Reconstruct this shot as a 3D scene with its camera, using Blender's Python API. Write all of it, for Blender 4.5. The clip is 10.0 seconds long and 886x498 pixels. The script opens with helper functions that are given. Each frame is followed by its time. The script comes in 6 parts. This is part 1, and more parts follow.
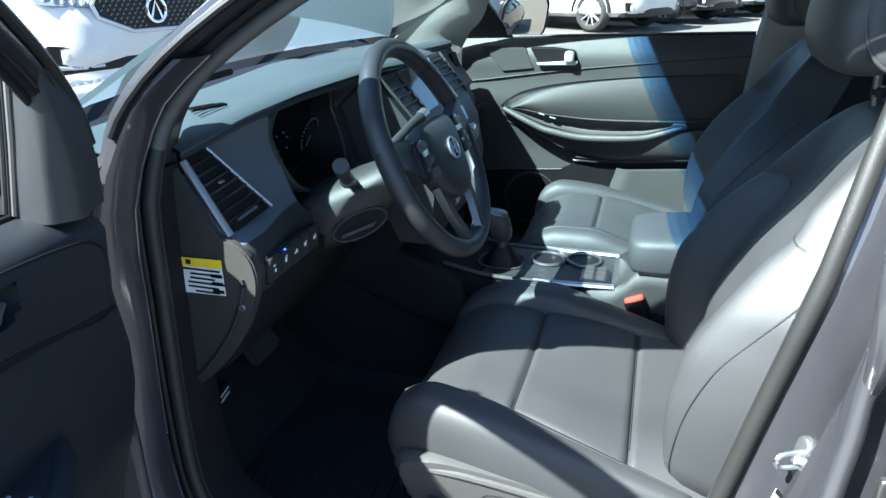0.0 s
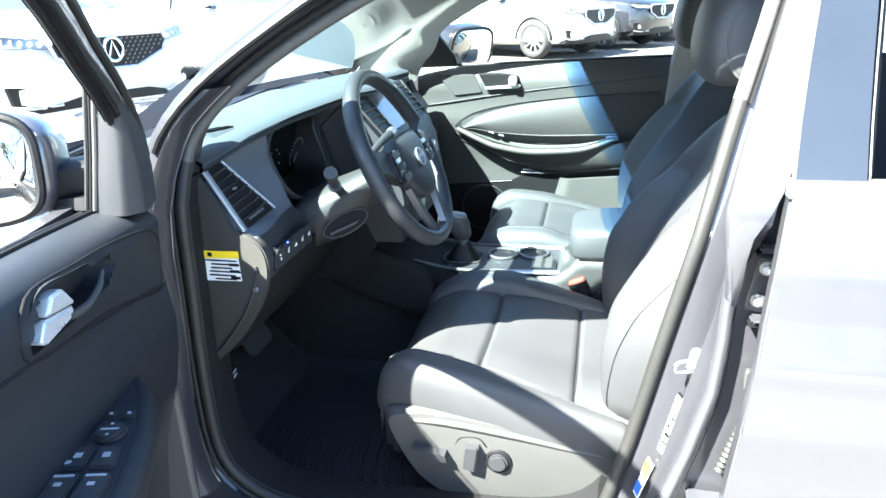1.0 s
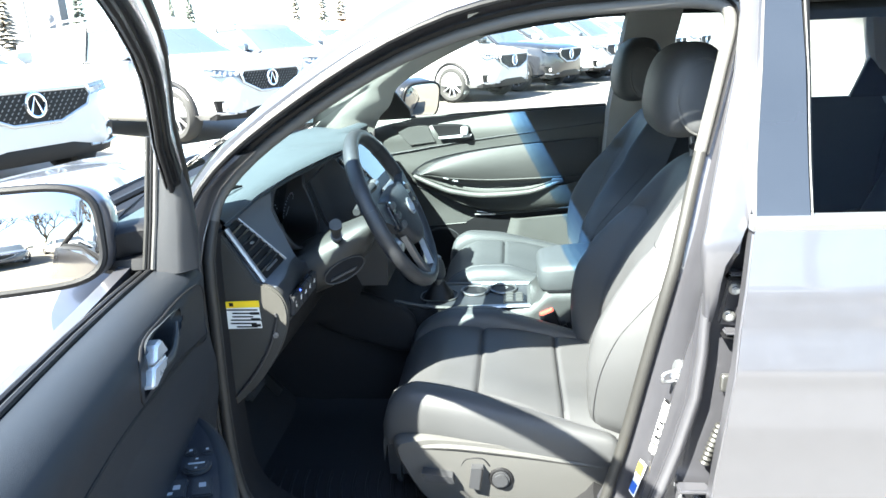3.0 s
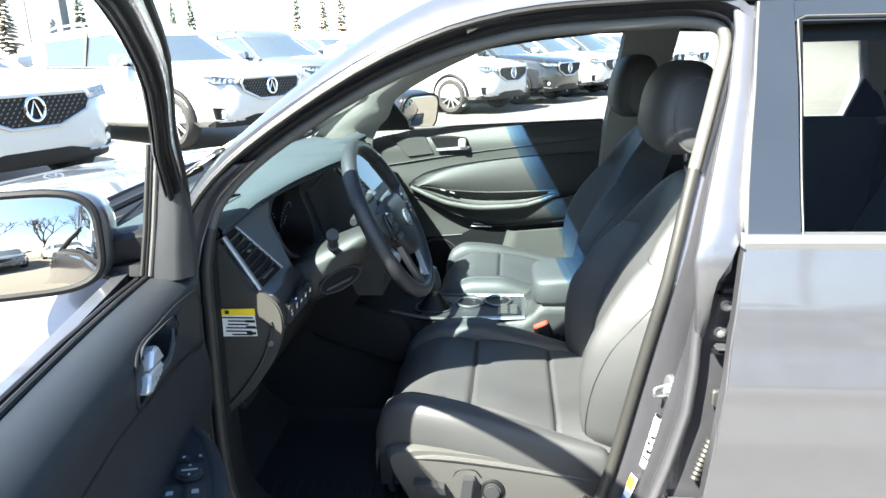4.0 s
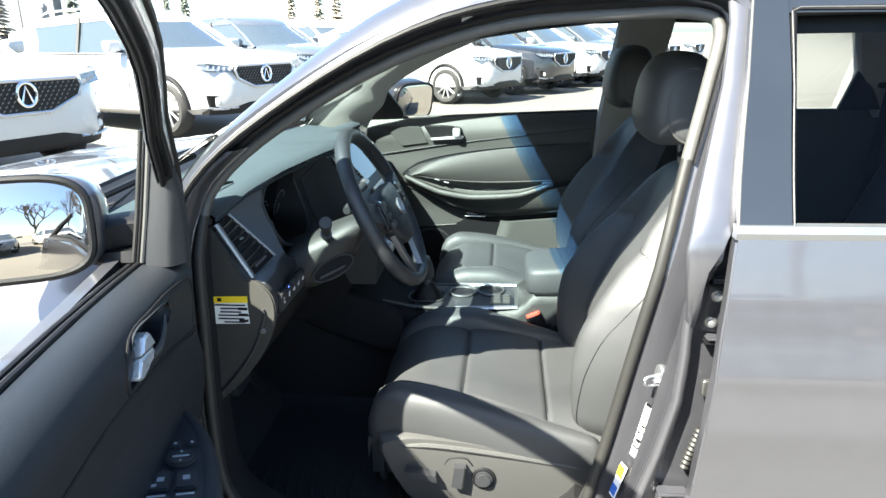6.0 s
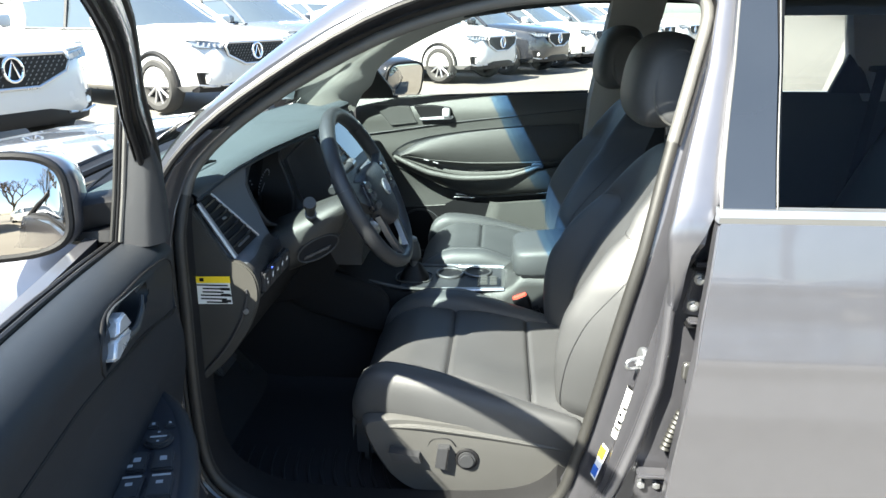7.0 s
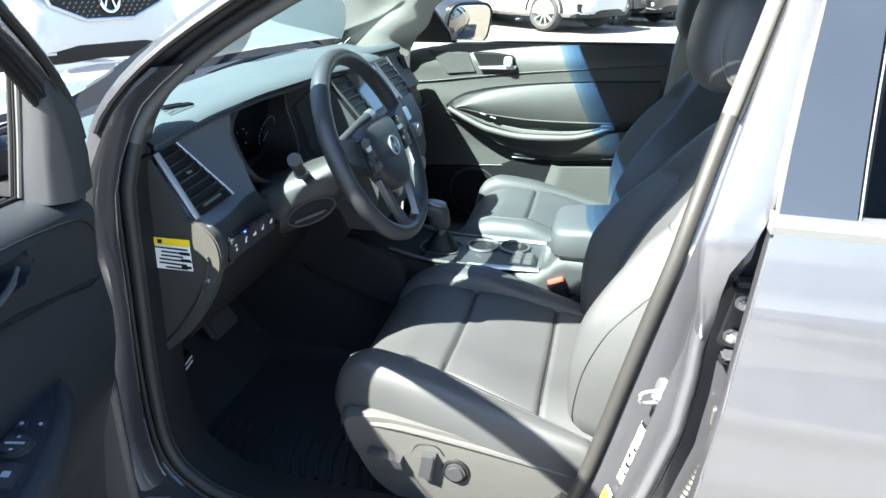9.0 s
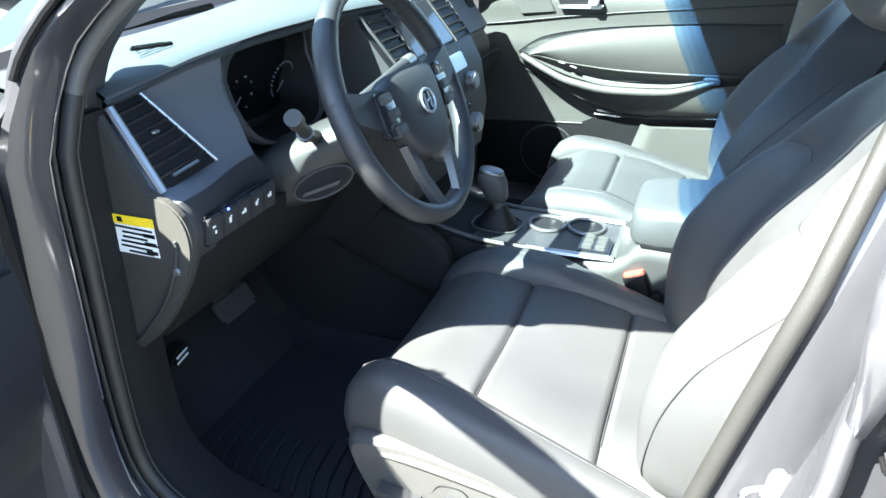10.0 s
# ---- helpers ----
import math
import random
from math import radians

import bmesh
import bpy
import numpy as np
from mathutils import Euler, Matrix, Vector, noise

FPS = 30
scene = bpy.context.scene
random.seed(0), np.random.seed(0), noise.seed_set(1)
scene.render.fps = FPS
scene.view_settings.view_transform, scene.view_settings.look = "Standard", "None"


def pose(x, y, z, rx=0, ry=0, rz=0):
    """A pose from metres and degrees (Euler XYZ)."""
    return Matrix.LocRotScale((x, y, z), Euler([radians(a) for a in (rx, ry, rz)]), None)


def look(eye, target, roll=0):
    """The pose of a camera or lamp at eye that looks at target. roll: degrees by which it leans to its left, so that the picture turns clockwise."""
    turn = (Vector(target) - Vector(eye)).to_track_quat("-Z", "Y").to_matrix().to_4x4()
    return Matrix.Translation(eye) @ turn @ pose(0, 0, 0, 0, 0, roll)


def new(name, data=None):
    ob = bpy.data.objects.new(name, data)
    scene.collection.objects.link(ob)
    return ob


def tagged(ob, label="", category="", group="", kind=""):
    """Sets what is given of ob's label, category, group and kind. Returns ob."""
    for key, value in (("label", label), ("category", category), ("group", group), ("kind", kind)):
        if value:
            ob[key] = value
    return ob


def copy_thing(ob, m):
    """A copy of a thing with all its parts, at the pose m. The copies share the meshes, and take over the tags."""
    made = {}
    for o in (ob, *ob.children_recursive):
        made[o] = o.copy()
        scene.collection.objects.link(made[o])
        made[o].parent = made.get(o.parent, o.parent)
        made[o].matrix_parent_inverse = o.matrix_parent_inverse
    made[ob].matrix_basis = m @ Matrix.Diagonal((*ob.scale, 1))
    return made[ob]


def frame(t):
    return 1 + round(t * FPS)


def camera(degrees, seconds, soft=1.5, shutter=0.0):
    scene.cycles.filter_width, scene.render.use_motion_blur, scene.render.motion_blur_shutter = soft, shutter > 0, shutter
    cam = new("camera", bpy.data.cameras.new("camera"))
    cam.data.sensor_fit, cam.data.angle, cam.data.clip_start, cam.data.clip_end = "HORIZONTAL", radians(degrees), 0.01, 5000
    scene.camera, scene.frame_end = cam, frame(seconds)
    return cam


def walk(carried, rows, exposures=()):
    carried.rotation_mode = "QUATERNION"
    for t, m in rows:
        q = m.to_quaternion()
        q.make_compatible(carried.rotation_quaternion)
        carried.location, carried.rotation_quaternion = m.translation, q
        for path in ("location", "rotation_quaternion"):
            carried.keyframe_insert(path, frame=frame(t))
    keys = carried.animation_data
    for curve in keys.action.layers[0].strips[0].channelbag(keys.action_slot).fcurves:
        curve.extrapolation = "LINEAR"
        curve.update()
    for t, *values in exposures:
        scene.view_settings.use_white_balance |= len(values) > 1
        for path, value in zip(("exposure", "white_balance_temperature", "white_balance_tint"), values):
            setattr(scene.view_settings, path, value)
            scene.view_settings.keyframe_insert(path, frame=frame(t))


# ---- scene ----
cam = camera(65.0, 10.0)
PATH = [
    (0, (-0.187, -1.45, 1.291), (-0.728, 0.318, 0.527), -0.7),
    (0.5, (-0.141, -1.602, 1.296), (-0.607, 0.199, 0.564), -2.3),
    (1, (-0.147, -1.698, 1.314), (-0.574, 0.129, 0.622), -2.0),
    (1.5, (-0.238, -1.792, 1.322), (-0.504, 0.08, 0.67), -1.7),
    (2, (-0.276, -1.829, 1.343), (-0.446, 0.046, 0.667), -0.6),
    (2.5, (-0.272, -1.842, 1.362), (-0.396, 0.052, 0.733), -0.8),
    (3, (-0.266, -1.854, 1.367), (-0.475, 0.046, 0.777), -2.7),
    (4.5, (-0.263, -1.867, 1.373), (-0.45, 0.048, 0.825), -1.2),
    (5, (-0.261, -1.871, 1.373), (-0.444, 0.047, 0.837), -1.2),
    (5.5, (-0.263, -1.867, 1.371), (-0.45, 0.047, 0.819), -1.2),
    (7, (-0.247, -1.856, 1.369), (-0.406, 0.032, 0.727), -0.4),
    (7.5, (-0.219, -1.829, 1.366), (-0.435, 0.056, 0.732), -0.7),
    (8, (-0.157, -1.777, 1.355), (-0.449, 0.084, 0.684), -0.8),
    (8.5, (-0.11, -1.717, 1.353), (-0.521, 0.107, 0.642), -0.6),
    (9, (-0.112, -1.602, 1.339), (-0.529, 0.193, 0.562), 1.2),
    (9.5, (-0.149, -1.448, 1.32), (-0.537, 0.314, 0.457), 2.7),
    (10, (-0.118, -1.306, 1.277), (-0.749, 0.361, 0.369), 0.3),
]
EXPOSURES = [(0.0, 2.96, 5350, 0), (0.5, 3.9, 5600, 2), (1.0, 4.26, 5800, 2), (1.5, 4.31, 5900, 2), (2.5, 4.18, 5950, 2), (3.2, 3.84, 6000, 2), (4.5, 3.28, 6150, 2), (5.5, 3.2, 6150, 2), (6.8, 3.2, 6200, 2), (7.5, 3.2, 6200, 2), (8.5, 3.42, 6100, 2), (9.5, 4.1, 5900, 2), (10.0, 4.36, 5900, 2)]
walk(cam, [(t, look(eye, target, roll)) for t, eye, target, roll in PATH], EXPOSURES)


# ---- light ----
TO_SUN = Vector((-0.93, -1.06, 1.59)).normalized()
world = bpy.data.worlds.new("sky")
scene.world = world
world.use_nodes = True
wn = world.node_tree
sky = wn.nodes.new("ShaderNodeTexSky")
sky.sky_type = "NISHITA"
sky.sun_disc = False
sky.dust_density, sky.air_density, sky.ozone_density = 1.2, 1.0, 3.0
sky.sun_elevation = math.asin(TO_SUN.z)
sky.sun_rotation = math.atan2(TO_SUN.x, TO_SUN.y)
wn.links.new(sky.outputs["Color"], wn.nodes["Background"].inputs["Color"])
wn.nodes["Background"].inputs["Strength"].default_value = 0.052
sun = new("sun", bpy.data.lights.new("sun", "SUN"))
sun.data.energy, sun.data.angle, sun.data.color = 4.6, radians(0.53), (1.0, 0.90, 0.76)
sun.matrix_world = TO_SUN.to_track_quat("Z", "Y").to_matrix().to_4x4()


# ---- materials ----
def mat(name, colour, rough=0.5, metal=0.0, vary=0.12, scale=6.0, grain=0.0, grain_scale=400.0, spec=0.5, coat=0.0, rough_vary=0.08):
    """Principled surface with colour mottling at one scale and a fine bump grain at another."""
    m = bpy.data.materials.new(name)
    m.use_nodes = True
    n, l = m.node_tree.nodes, m.node_tree.links
    b = n["Principled BSDF"]
    co = n.new("ShaderNodeTexCoord")
    big = n.new("ShaderNodeTexNoise")
    big.inputs["Scale"].default_value, big.inputs["Detail"].default_value = scale, 5
    l.new(co.outputs["Object"], big.inputs["Vector"])
    mix = n.new("ShaderNodeMix")
    mix.data_type = "RGBA"
    lo = [max(0, c * (1 - vary)) for c in colour]
    hi = [min(1, c * (1 + vary)) for c in colour]
    mix.inputs[6].default_value, mix.inputs[7].default_value = (*lo, 1), (*hi, 1)
    l.new(big.outputs["Fac"], mix.inputs[0])
    l.new(mix.outputs[2], b.inputs["Base Color"])
    rr = n.new("ShaderNodeMapRange")
    rr.inputs["To Min"].default_value, rr.inputs["To Max"].default_value = max(0.02, rough - rough_vary), min(1, rough + rough_vary)
    l.new(big.outputs["Fac"], rr.inputs["Value"])
    l.new(rr.outputs["Result"], b.inputs["Roughness"])
    b.inputs["Metallic"].default_value = metal
    b.inputs["Specular IOR Level"].default_value = spec
    b.inputs["Coat Weight"].default_value = coat
    b.inputs["Coat Roughness"].default_value = 0.04
    if grain:
        fine = n.new("ShaderNodeTexNoise")
        fine.inputs["Scale"].default_value, fine.inputs["Detail"].default_value = grain_scale, 3
        l.new(co.outputs["Object"], fine.inputs["Vector"])
        bump = n.new("ShaderNodeBump")
        bump.inputs["Strength"].default_value, bump.inputs["Distance"].default_value = grain, 0.002
        l.new(fine.outputs["Fac"], bump.inputs["Height"])
        l.new(bump.outputs["Normal"], b.inputs["Normal"])
    return m


def glass(name, tint, gloss_rough=0.0, ior=1.45):
    """Thin pane: straight-through light with the tint, and a Fresnel gloss."""
    m = bpy.data.materials.new(name)
    m.use_nodes = True
    n, l = m.node_tree.nodes, m.node_tree.links
    n.remove(n["Principled BSDF"])
    t, g, f, mix = (n.new("ShaderNode" + k) for k in ("BsdfTransparent", "BsdfGlossy", "Fresnel", "MixShader"))
    t.inputs["Color"].default_value = (*tint, 1)
    g.inputs["Roughness"].default_value = gloss_rough
    f.inputs["IOR"].default_value = ior
    l.new(f.outputs["Fac"], mix.inputs["Fac"])
    l.new(t.outputs["BSDF"], mix.inputs[1])
    l.new(g.outputs["BSDF"], mix.inputs[2])
    l.new(mix.outputs["Shader"], n["Material Output"].inputs["Surface"])
    return m


PAINT = mat("grey_metallic_paint", (0.130, 0.130, 0.147), 0.30, 0.70, 0.05, 30, 0.02, 2500, coat=1.0, rough_vary=0.03)
# Body paint again, with the jamb's shade and dark reflections put into it
JAMB = mat("shaded_jamb_paint", (0.058, 0.058, 0.067), 0.36, 0.5, 0.08, 25, 0.03, 1500, coat=0.6)
RIM_LEATHER = mat("black_wheel_leather", (0.026, 0.028, 0.032), 0.42, 0, 0.12, 12, 0.2, 900)
LEATHER = mat("charcoal_leather", (0.037, 0.0385, 0.041), 0.55, 0, 0.12, 9, 0.25, 900)
# Pad colour carries the sun's glare and the blue of the sky
DASH_TOP = mat("sunlit_dash_pad", (0.044, 0.054, 0.062), 0.5, 0, 0.1, 6, 0.3, 1200)
INSERT_CLOTH = mat("charcoal_door_insert", (0.028, 0.0275, 0.027), 0.6, 0, 0.12, 9, 0.3, 900)
CAP = mat("end_cap_plastic", (0.036, 0.0355, 0.033), 0.5, 0, 0.1, 8, 0.3, 1200)
PLASTIC = mat("dark_grained_plastic", (0.023, 0.024, 0.027), 0.5, 0, 0.12, 8, 0.3, 1200)
# One lining in two tones: shade painted into the driver's, sun into the passenger's
DOOR_LINING = mat("shaded_door_lining", (0.0155, 0.018, 0.0225), 0.45, 0, 0.1, 7, 0.3, 1200, spec=0.3)
PAX_LINING = mat("sunlit_door_lining", (0.050, 0.050, 0.048), 0.5, 0, 0.1, 7, 0.3, 1200)
PILLAR_BLACK = mat("pillar_cover_black", (0.014, 0.017, 0.023), 0.22, 0, 0.1, 6, spec=0.6)
COLUMN = mat("column_plastic", (0.022, 0.022, 0.0215), 0.5, 0, 0.1, 8, 0.3, 1200)
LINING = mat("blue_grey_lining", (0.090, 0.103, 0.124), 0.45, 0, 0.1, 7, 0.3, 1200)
PLASTIC_MID = mat("grey_grained_plastic", (0.046, 0.046, 0.045), 0.48, 0, 0.1, 8, 0.3, 1200)
TRIM_LIGHT = mat("light_grey_headliner", (0.34, 0.335, 0.32), 0.9, 0, 0.06, 14, 0.3, 900)
BLACK = mat("black_plastic", (0.007, 0.007, 0.008), 0.5, 0, 0.2, 10, 0.15, 900, spec=0.25)
GLOSS_BLACK = mat("gloss_black_trim", (0.014, 0.015, 0.018), 0.2, 0, 0.1, 10, spec=0.4, coat=0.25)
FRAME_BLACK = mat("satin_black_frame", (0.012, 0.012, 0.013), 0.2, 0, 0.1, 10, spec=0.5)
SWITCH = mat("switch_plate_black", (0.02, 0.022, 0.028), 0.3, 0, 0.1, 10, 0.1, 900)
SEAL_PALE = mat("pale_seal", (0.074, 0.073, 0.071), 0.45, 0, 0.08, 20, 0.3, 900)
RUBBER = mat("rubber_seal", (0.017, 0.0168, 0.016), 0.55, 0, 0.15, 20, 0.2, 700)
# Plastic darkened to paint in the shade of the footwell
FOOT = mat("shaded_plastic", (0.012, 0.012, 0.013), 0.75, 0, 0.15, 8, 0.3, 1200, spec=0.15)
MAT_RUBBER = mat("black_rubber_mat", (0.014, 0.015, 0.018), 0.62, 0, 0.2, 9, 0.2, 500, spec=0.35)
CARPET = mat("black_carpet", (0.010, 0.010, 0.011), 0.95, 0, 0.3, 30, 0.7, 700)
LEVER = mat("satin_chrome_lever", (0.7, 0.71, 0.73), 0.3, 0.6, 0.03, 12)
SILVER = mat("satin_silver_trim", (0.38, 0.39, 0.41), 0.38, 0.9, 0.05, 12)
SPOKE = mat("dark_satin_spoke", (0.17, 0.17, 0.175), 0.36, 0.8, 0.06, 12)
CHROME = mat("chrome", (0.8, 0.8, 0.82), 0.08, 1.0, 0.03, 12, rough_vary=0.03)
MIRROR = mat("mirror_glass", (0.62, 0.585, 0.54), 0.01, 1.0, 0.0, 5, rough_vary=0.0)
GLASS = glass("clear_glass", (0.72, 0.86, 0.90))
GLASS_SIDE = glass("clear_side_glass", (0.90, 0.92, 0.90))
GLASS_TINT = glass("tinted_glass", (0.85, 0.86, 0.84), ior=1.22)
GLASS_BAND = [glass("blue_shade_band", (0.27 * 0.62 ** k, 0.52 * 0.69 ** k, 0.82 * 0.79 ** k)) for k in range(8)]
GAUGE_GLASS = mat("smoked_gauge_glass", (0.006, 0.007, 0.009), 0.2, 0, 0.05, 5, spec=0.2)
MARK = mat("dim_switch_marking", (0.14, 0.15, 0.17), 0.5, vary=0.03)
SYMBOL = mat("white_switch_symbol", (0.30, 0.31, 0.33), 0.5, vary=0.03)
SCREEN = mat("display_glass", (0.03, 0.035, 0.045), 0.08, 0, 0.05, 5)
YELLOW = mat("yellow_label", (0.85, 0.62, 0.02), 0.5)
WHITE = mat("white_label", (0.8, 0.8, 0.78), 0.5, vary=0.03)
RED = mat("red_button", (0.6, 0.05, 0.03), 0.4)
STEEL = mat("zinc_steel", (0.22, 0.22, 0.22), 0.35, 0.9, 0.15, 60)
WHITE_PAINT = mat("white_pearl_paint", (0.47, 0.47, 0.47), 0.25, 0, 0.03, 5, coat=0.8)
BLACK_PAINT = mat("black_car_paint", (0.015, 0.016, 0.02), 0.15, 0, 0.1, 5, coat=0.8)
GREY_PAINT = mat("dark_grey_car_paint", (0.12, 0.13, 0.15), 0.25, 0.4, 0.05, 5, coat=0.8)
TYRE = mat("tyre_rubber", (0.025, 0.025, 0.025), 0.8, 0, 0.2, 12)
ALLOY = mat("alloy_wheel", (0.5, 0.5, 0.52), 0.3, 0.8, 0.08, 12)
CAR_GLASS = mat("dark_car_window", (0.050, 0.064, 0.080), 0.05, 0, 0.05, 5)
LAMP = mat("headlamp_glass", (0.20, 0.23, 0.27), 0.1, 0.2, 0.1, 30)
ASPHALT = mat("sunlit_asphalt", (0.108, 0.103, 0.094), 0.9, 0, 0.18, 0.8, 0.6, 60)
# Both needle colours are lightened to paint in haze over the far trees
NEEDLES = mat("spruce_needles", (0.13, 0.145, 0.12), 0.8, 0, 0.4, 3)
NEEDLES_PALE = mat("hazed_needles", (0.24, 0.215, 0.175), 0.8, 0, 0.3, 3)
BARK = mat("bark", (0.12, 0.09, 0.06), 0.9, 0, 0.3, 8, 0.6, 40)
CLADDING = mat("pale_metal_cladding", (0.15, 0.155, 0.165), 0.6, 0.0, 0.05, 2)
BLUE = mat("blue_banner", (0.03, 0.12, 0.5), 0.5)


# ---- geometry helpers ----
V = Vector


def part(name, bm, material, parent=None, label="", smooth=40):
    """One bmesh as one mesh object under a thing or a part."""
    bmesh.ops.remove_doubles(bm, verts=bm.verts, dist=1e-5)
    bmesh.ops.recalc_face_normals(bm, faces=bm.faces)
    me = bpy.data.meshes.new(name)
    bm.to_mesh(me)
    bm.free()
    if smooth:
        me.polygons.foreach_set("use_smooth", [True] * len(me.polygons))
        me.set_sharp_from_angle(angle=radians(smooth))
    me.materials.append(material)
    ob = new(name, me)
    if parent is not None:
        ob.parent = parent
        if parent.type == "EMPTY":
            ob.matrix_parent_inverse = Matrix.Translation(-parent.location)
    if label:
        ob["label"] = label
    return ob


def thing(name, base, label, category, group="", kind=""):
    ob = new(name)
    ob.empty_display_size = 0.1
    ob.location = base
    return tagged(ob, label, category, group, kind)


def bmnew():
    return bmesh.new()


def loft(rings, closed=True, caps=True, bm=None):
    """Skin over rings of equally many points."""
    bm = bm or bmnew()
    vs = [[bm.verts.new(p) for p in r] for r in rings]
    n = len(vs[0])
    for a, b in zip(vs, vs[1:]):
        for i in range(n if closed else n - 1):
            j = (i + 1) % n
            bm.faces.new((a[i], a[j], b[j], b[i]))
    if caps and closed:
        bm.faces.new(vs[0][::-1])
        bm.faces.new(vs[-1])
    return bm


def sheet(f, nu, nv, thick=(0, 0, 0), bm=None):
    """Surface f(u, v) over the unit square, with a back face moved by thick."""
    bm = bm or bmnew()
    t = V(thick)
    top = [[bm.verts.new(V(f(i / nu, j / nv))) for j in range(nv + 1)] for i in range(nu + 1)]
    for i in range(nu):
        for j in range(nv):
            bm.faces.new((top[i][j], top[i + 1][j], top[i + 1][j + 1], top[i][j + 1]))
    if t.length:
        bot = [[bm.verts.new(v.co + t) for v in row] for row in top]
        for i in range(nu):
            for j in range(nv):
                bm.faces.new((bot[i][j], bot[i][j + 1], bot[i + 1][j + 1], bot[i + 1][j]))
        for i in range(nu):
            for j in (0, nv):
                bm.faces.new((top[i][j], bot[i][j], bot[i + 1][j], top[i + 1][j]))
        for j in range(nv):
            for i in (0, nu):
                bm.faces.new((top[i][j], top[i][j + 1], bot[i][j + 1], bot[i][j]))
    return bm


def smooth_path(pts, n=4, closed=False):
    """Catmull-Rom through the points."""
    pts = [V(p) for p in pts]
    out, m = [], len(pts)
    for i in range(m if closed else m - 1):
        p0, p1, p2, p3 = (pts[(i + k) % m] if closed else pts[min(max(i + k, 0), m - 1)] for k in (-1, 0, 1, 2))
        for s in range(n):
            t = s / n
            out.append(0.5 * (2 * p1 + (p2 - p0) * t + (2 * p0 - 5 * p1 + 4 * p2 - p3) * t * t + (3 * p1 - p0 - 3 * p2 + p3) * t ** 3))
    if not closed:
        out.append(pts[-1])
    return out


def tube(path, r, seg=8, closed=False, r2=None, up=(0, 0, 1), bm=None):
    """Round or oval section swept along a path. r: a number or a list along it."""
    path = [V(p) for p in path]
    n, rings = len(path), []
    for i, p in enumerate(path):
        a, b = (path[i - 1], path[(i + 1) % n]) if closed else (path[max(i - 1, 0)], path[min(i + 1, n - 1)])
        d = (b - a).normalized()
        side = d.cross(V(up))
        if side.length < 1e-4:
            side = d.cross(V((1, 0, 0)))
        side.normalize()
        top = side.cross(d)
        ra = r[i] if isinstance(r, (list, tuple)) else r
        rb = ra if r2 is None else r2
        rings.append([p + side * ra * math.cos(k * math.tau / seg) + top * rb * math.sin(k * math.tau / seg) for k in range(seg)])
    if closed:
        rings.append(rings[0])
    return loft(rings, True, not closed, bm)


def prism(poly, depth, bevel=0.0, bm=None, seg=2):
    """Polygon of 3D points pushed by depth, its edges rounded."""
    own = bmnew()
    a = [own.verts.new(V(p)) for p in poly]
    b = [own.verts.new(V(p) + V(depth)) for p in poly]
    n = len(a)
    own.faces.new(a[::-1])
    own.faces.new(b)
    for i in range(n):
        j = (i + 1) % n
        own.faces.new((a[i], a[j], b[j], b[i]))
    bmesh.ops.recalc_face_normals(own, faces=own.faces)
    if bevel:
        bmesh.ops.bevel(own, geom=list(own.edges), offset=bevel, segments=seg, affect="EDGES", clamp_overlap=True)
    return merge(bm, own)


def merge(bm, own):
    if bm is None:
        return own
    me = bpy.data.meshes.new("tmp")
    own.to_mesh(me)
    own.free()
    bm.from_mesh(me)
    bpy.data.meshes.remove(me)
    return bm


def box(c, s, bevel=0.004, m=None, bm=None, seg=2):
    """Rounded box of size s about c, turned by the matrix m about its middle."""
    own = bmnew()
    bmesh.ops.create_cube(own, size=1.0)
    for v in own.verts:
        v.co = V((v.co.x * s[0], v.co.y * s[1], v.co.z * s[2]))
    if bevel:
        bmesh.ops.bevel(own, geom=list(own.edges), offset=bevel, segments=seg, affect="EDGES", clamp_overlap=True)
    for v in own.verts:
        v.co = (m @ v.co if m is not None else v.co) + V(c)
    return merge(bm, own)


def spow(a, e):
    return math.copysign(abs(a) ** e, a)


def blob(f, e1=0.4, e2=0.4, nu=28, nv=16, bm=None):
    """Soft block: the superellipsoid of unit half sizes, laid into the world by f(p)."""
    own = bmnew()
    rings = []
    for j in range(1, nv):
        w = -math.pi / 2 + math.pi * j / nv
        cw, sw = spow(math.cos(w), e1), spow(math.sin(w), e1)
        rings.append([V((cw * spow(math.cos(k * math.tau / nu), e2), cw * spow(math.sin(k * math.tau / nu), e2), sw)) for k in range(nu)])
    loft(rings, True, False, own)
    own.verts.ensure_lookup_table()
    lo, hi = own.verts.new((0, 0, -1)), own.verts.new((0, 0, 1))
    own.verts.ensure_lookup_table()
    for k in range(nu):
        own.faces.new((lo, own.verts[(k + 1) % nu], own.verts[k]))
        own.faces.new((hi, own.verts[(nv - 2) * nu + k], own.verts[(nv - 2) * nu + (k + 1) % nu]))
    for v in own.verts:
        v.co = V(f(v.co.copy()))
    return merge(bm, own)


def soft(c, s, e=0.4, m=None, bm=None, nu=28, nv=16):
    """A soft block of full size s about c."""
    def f(p):
        q = V((p.x * s[0] / 2, p.y * s[1] / 2, p.z * s[2] / 2))
        return (m @ q if m is not None else q) + V(c)
    return blob(f, e, e, nu, nv, bm)


def disc(c, axis, r, h, seg=24, bevel=0.002, bm=None, r2=None):
    """Short cylinder about c along axis."""
    own = bmnew()
    bmesh.ops.create_cone(own, cap_ends=True, segments=seg, radius1=r, radius2=r if r2 is None else r2, depth=h)
    if bevel:
        rim = [e for e in own.edges if len(e.link_faces) == 2 and any(len(f.verts) > 4 for f in e.link_faces)]
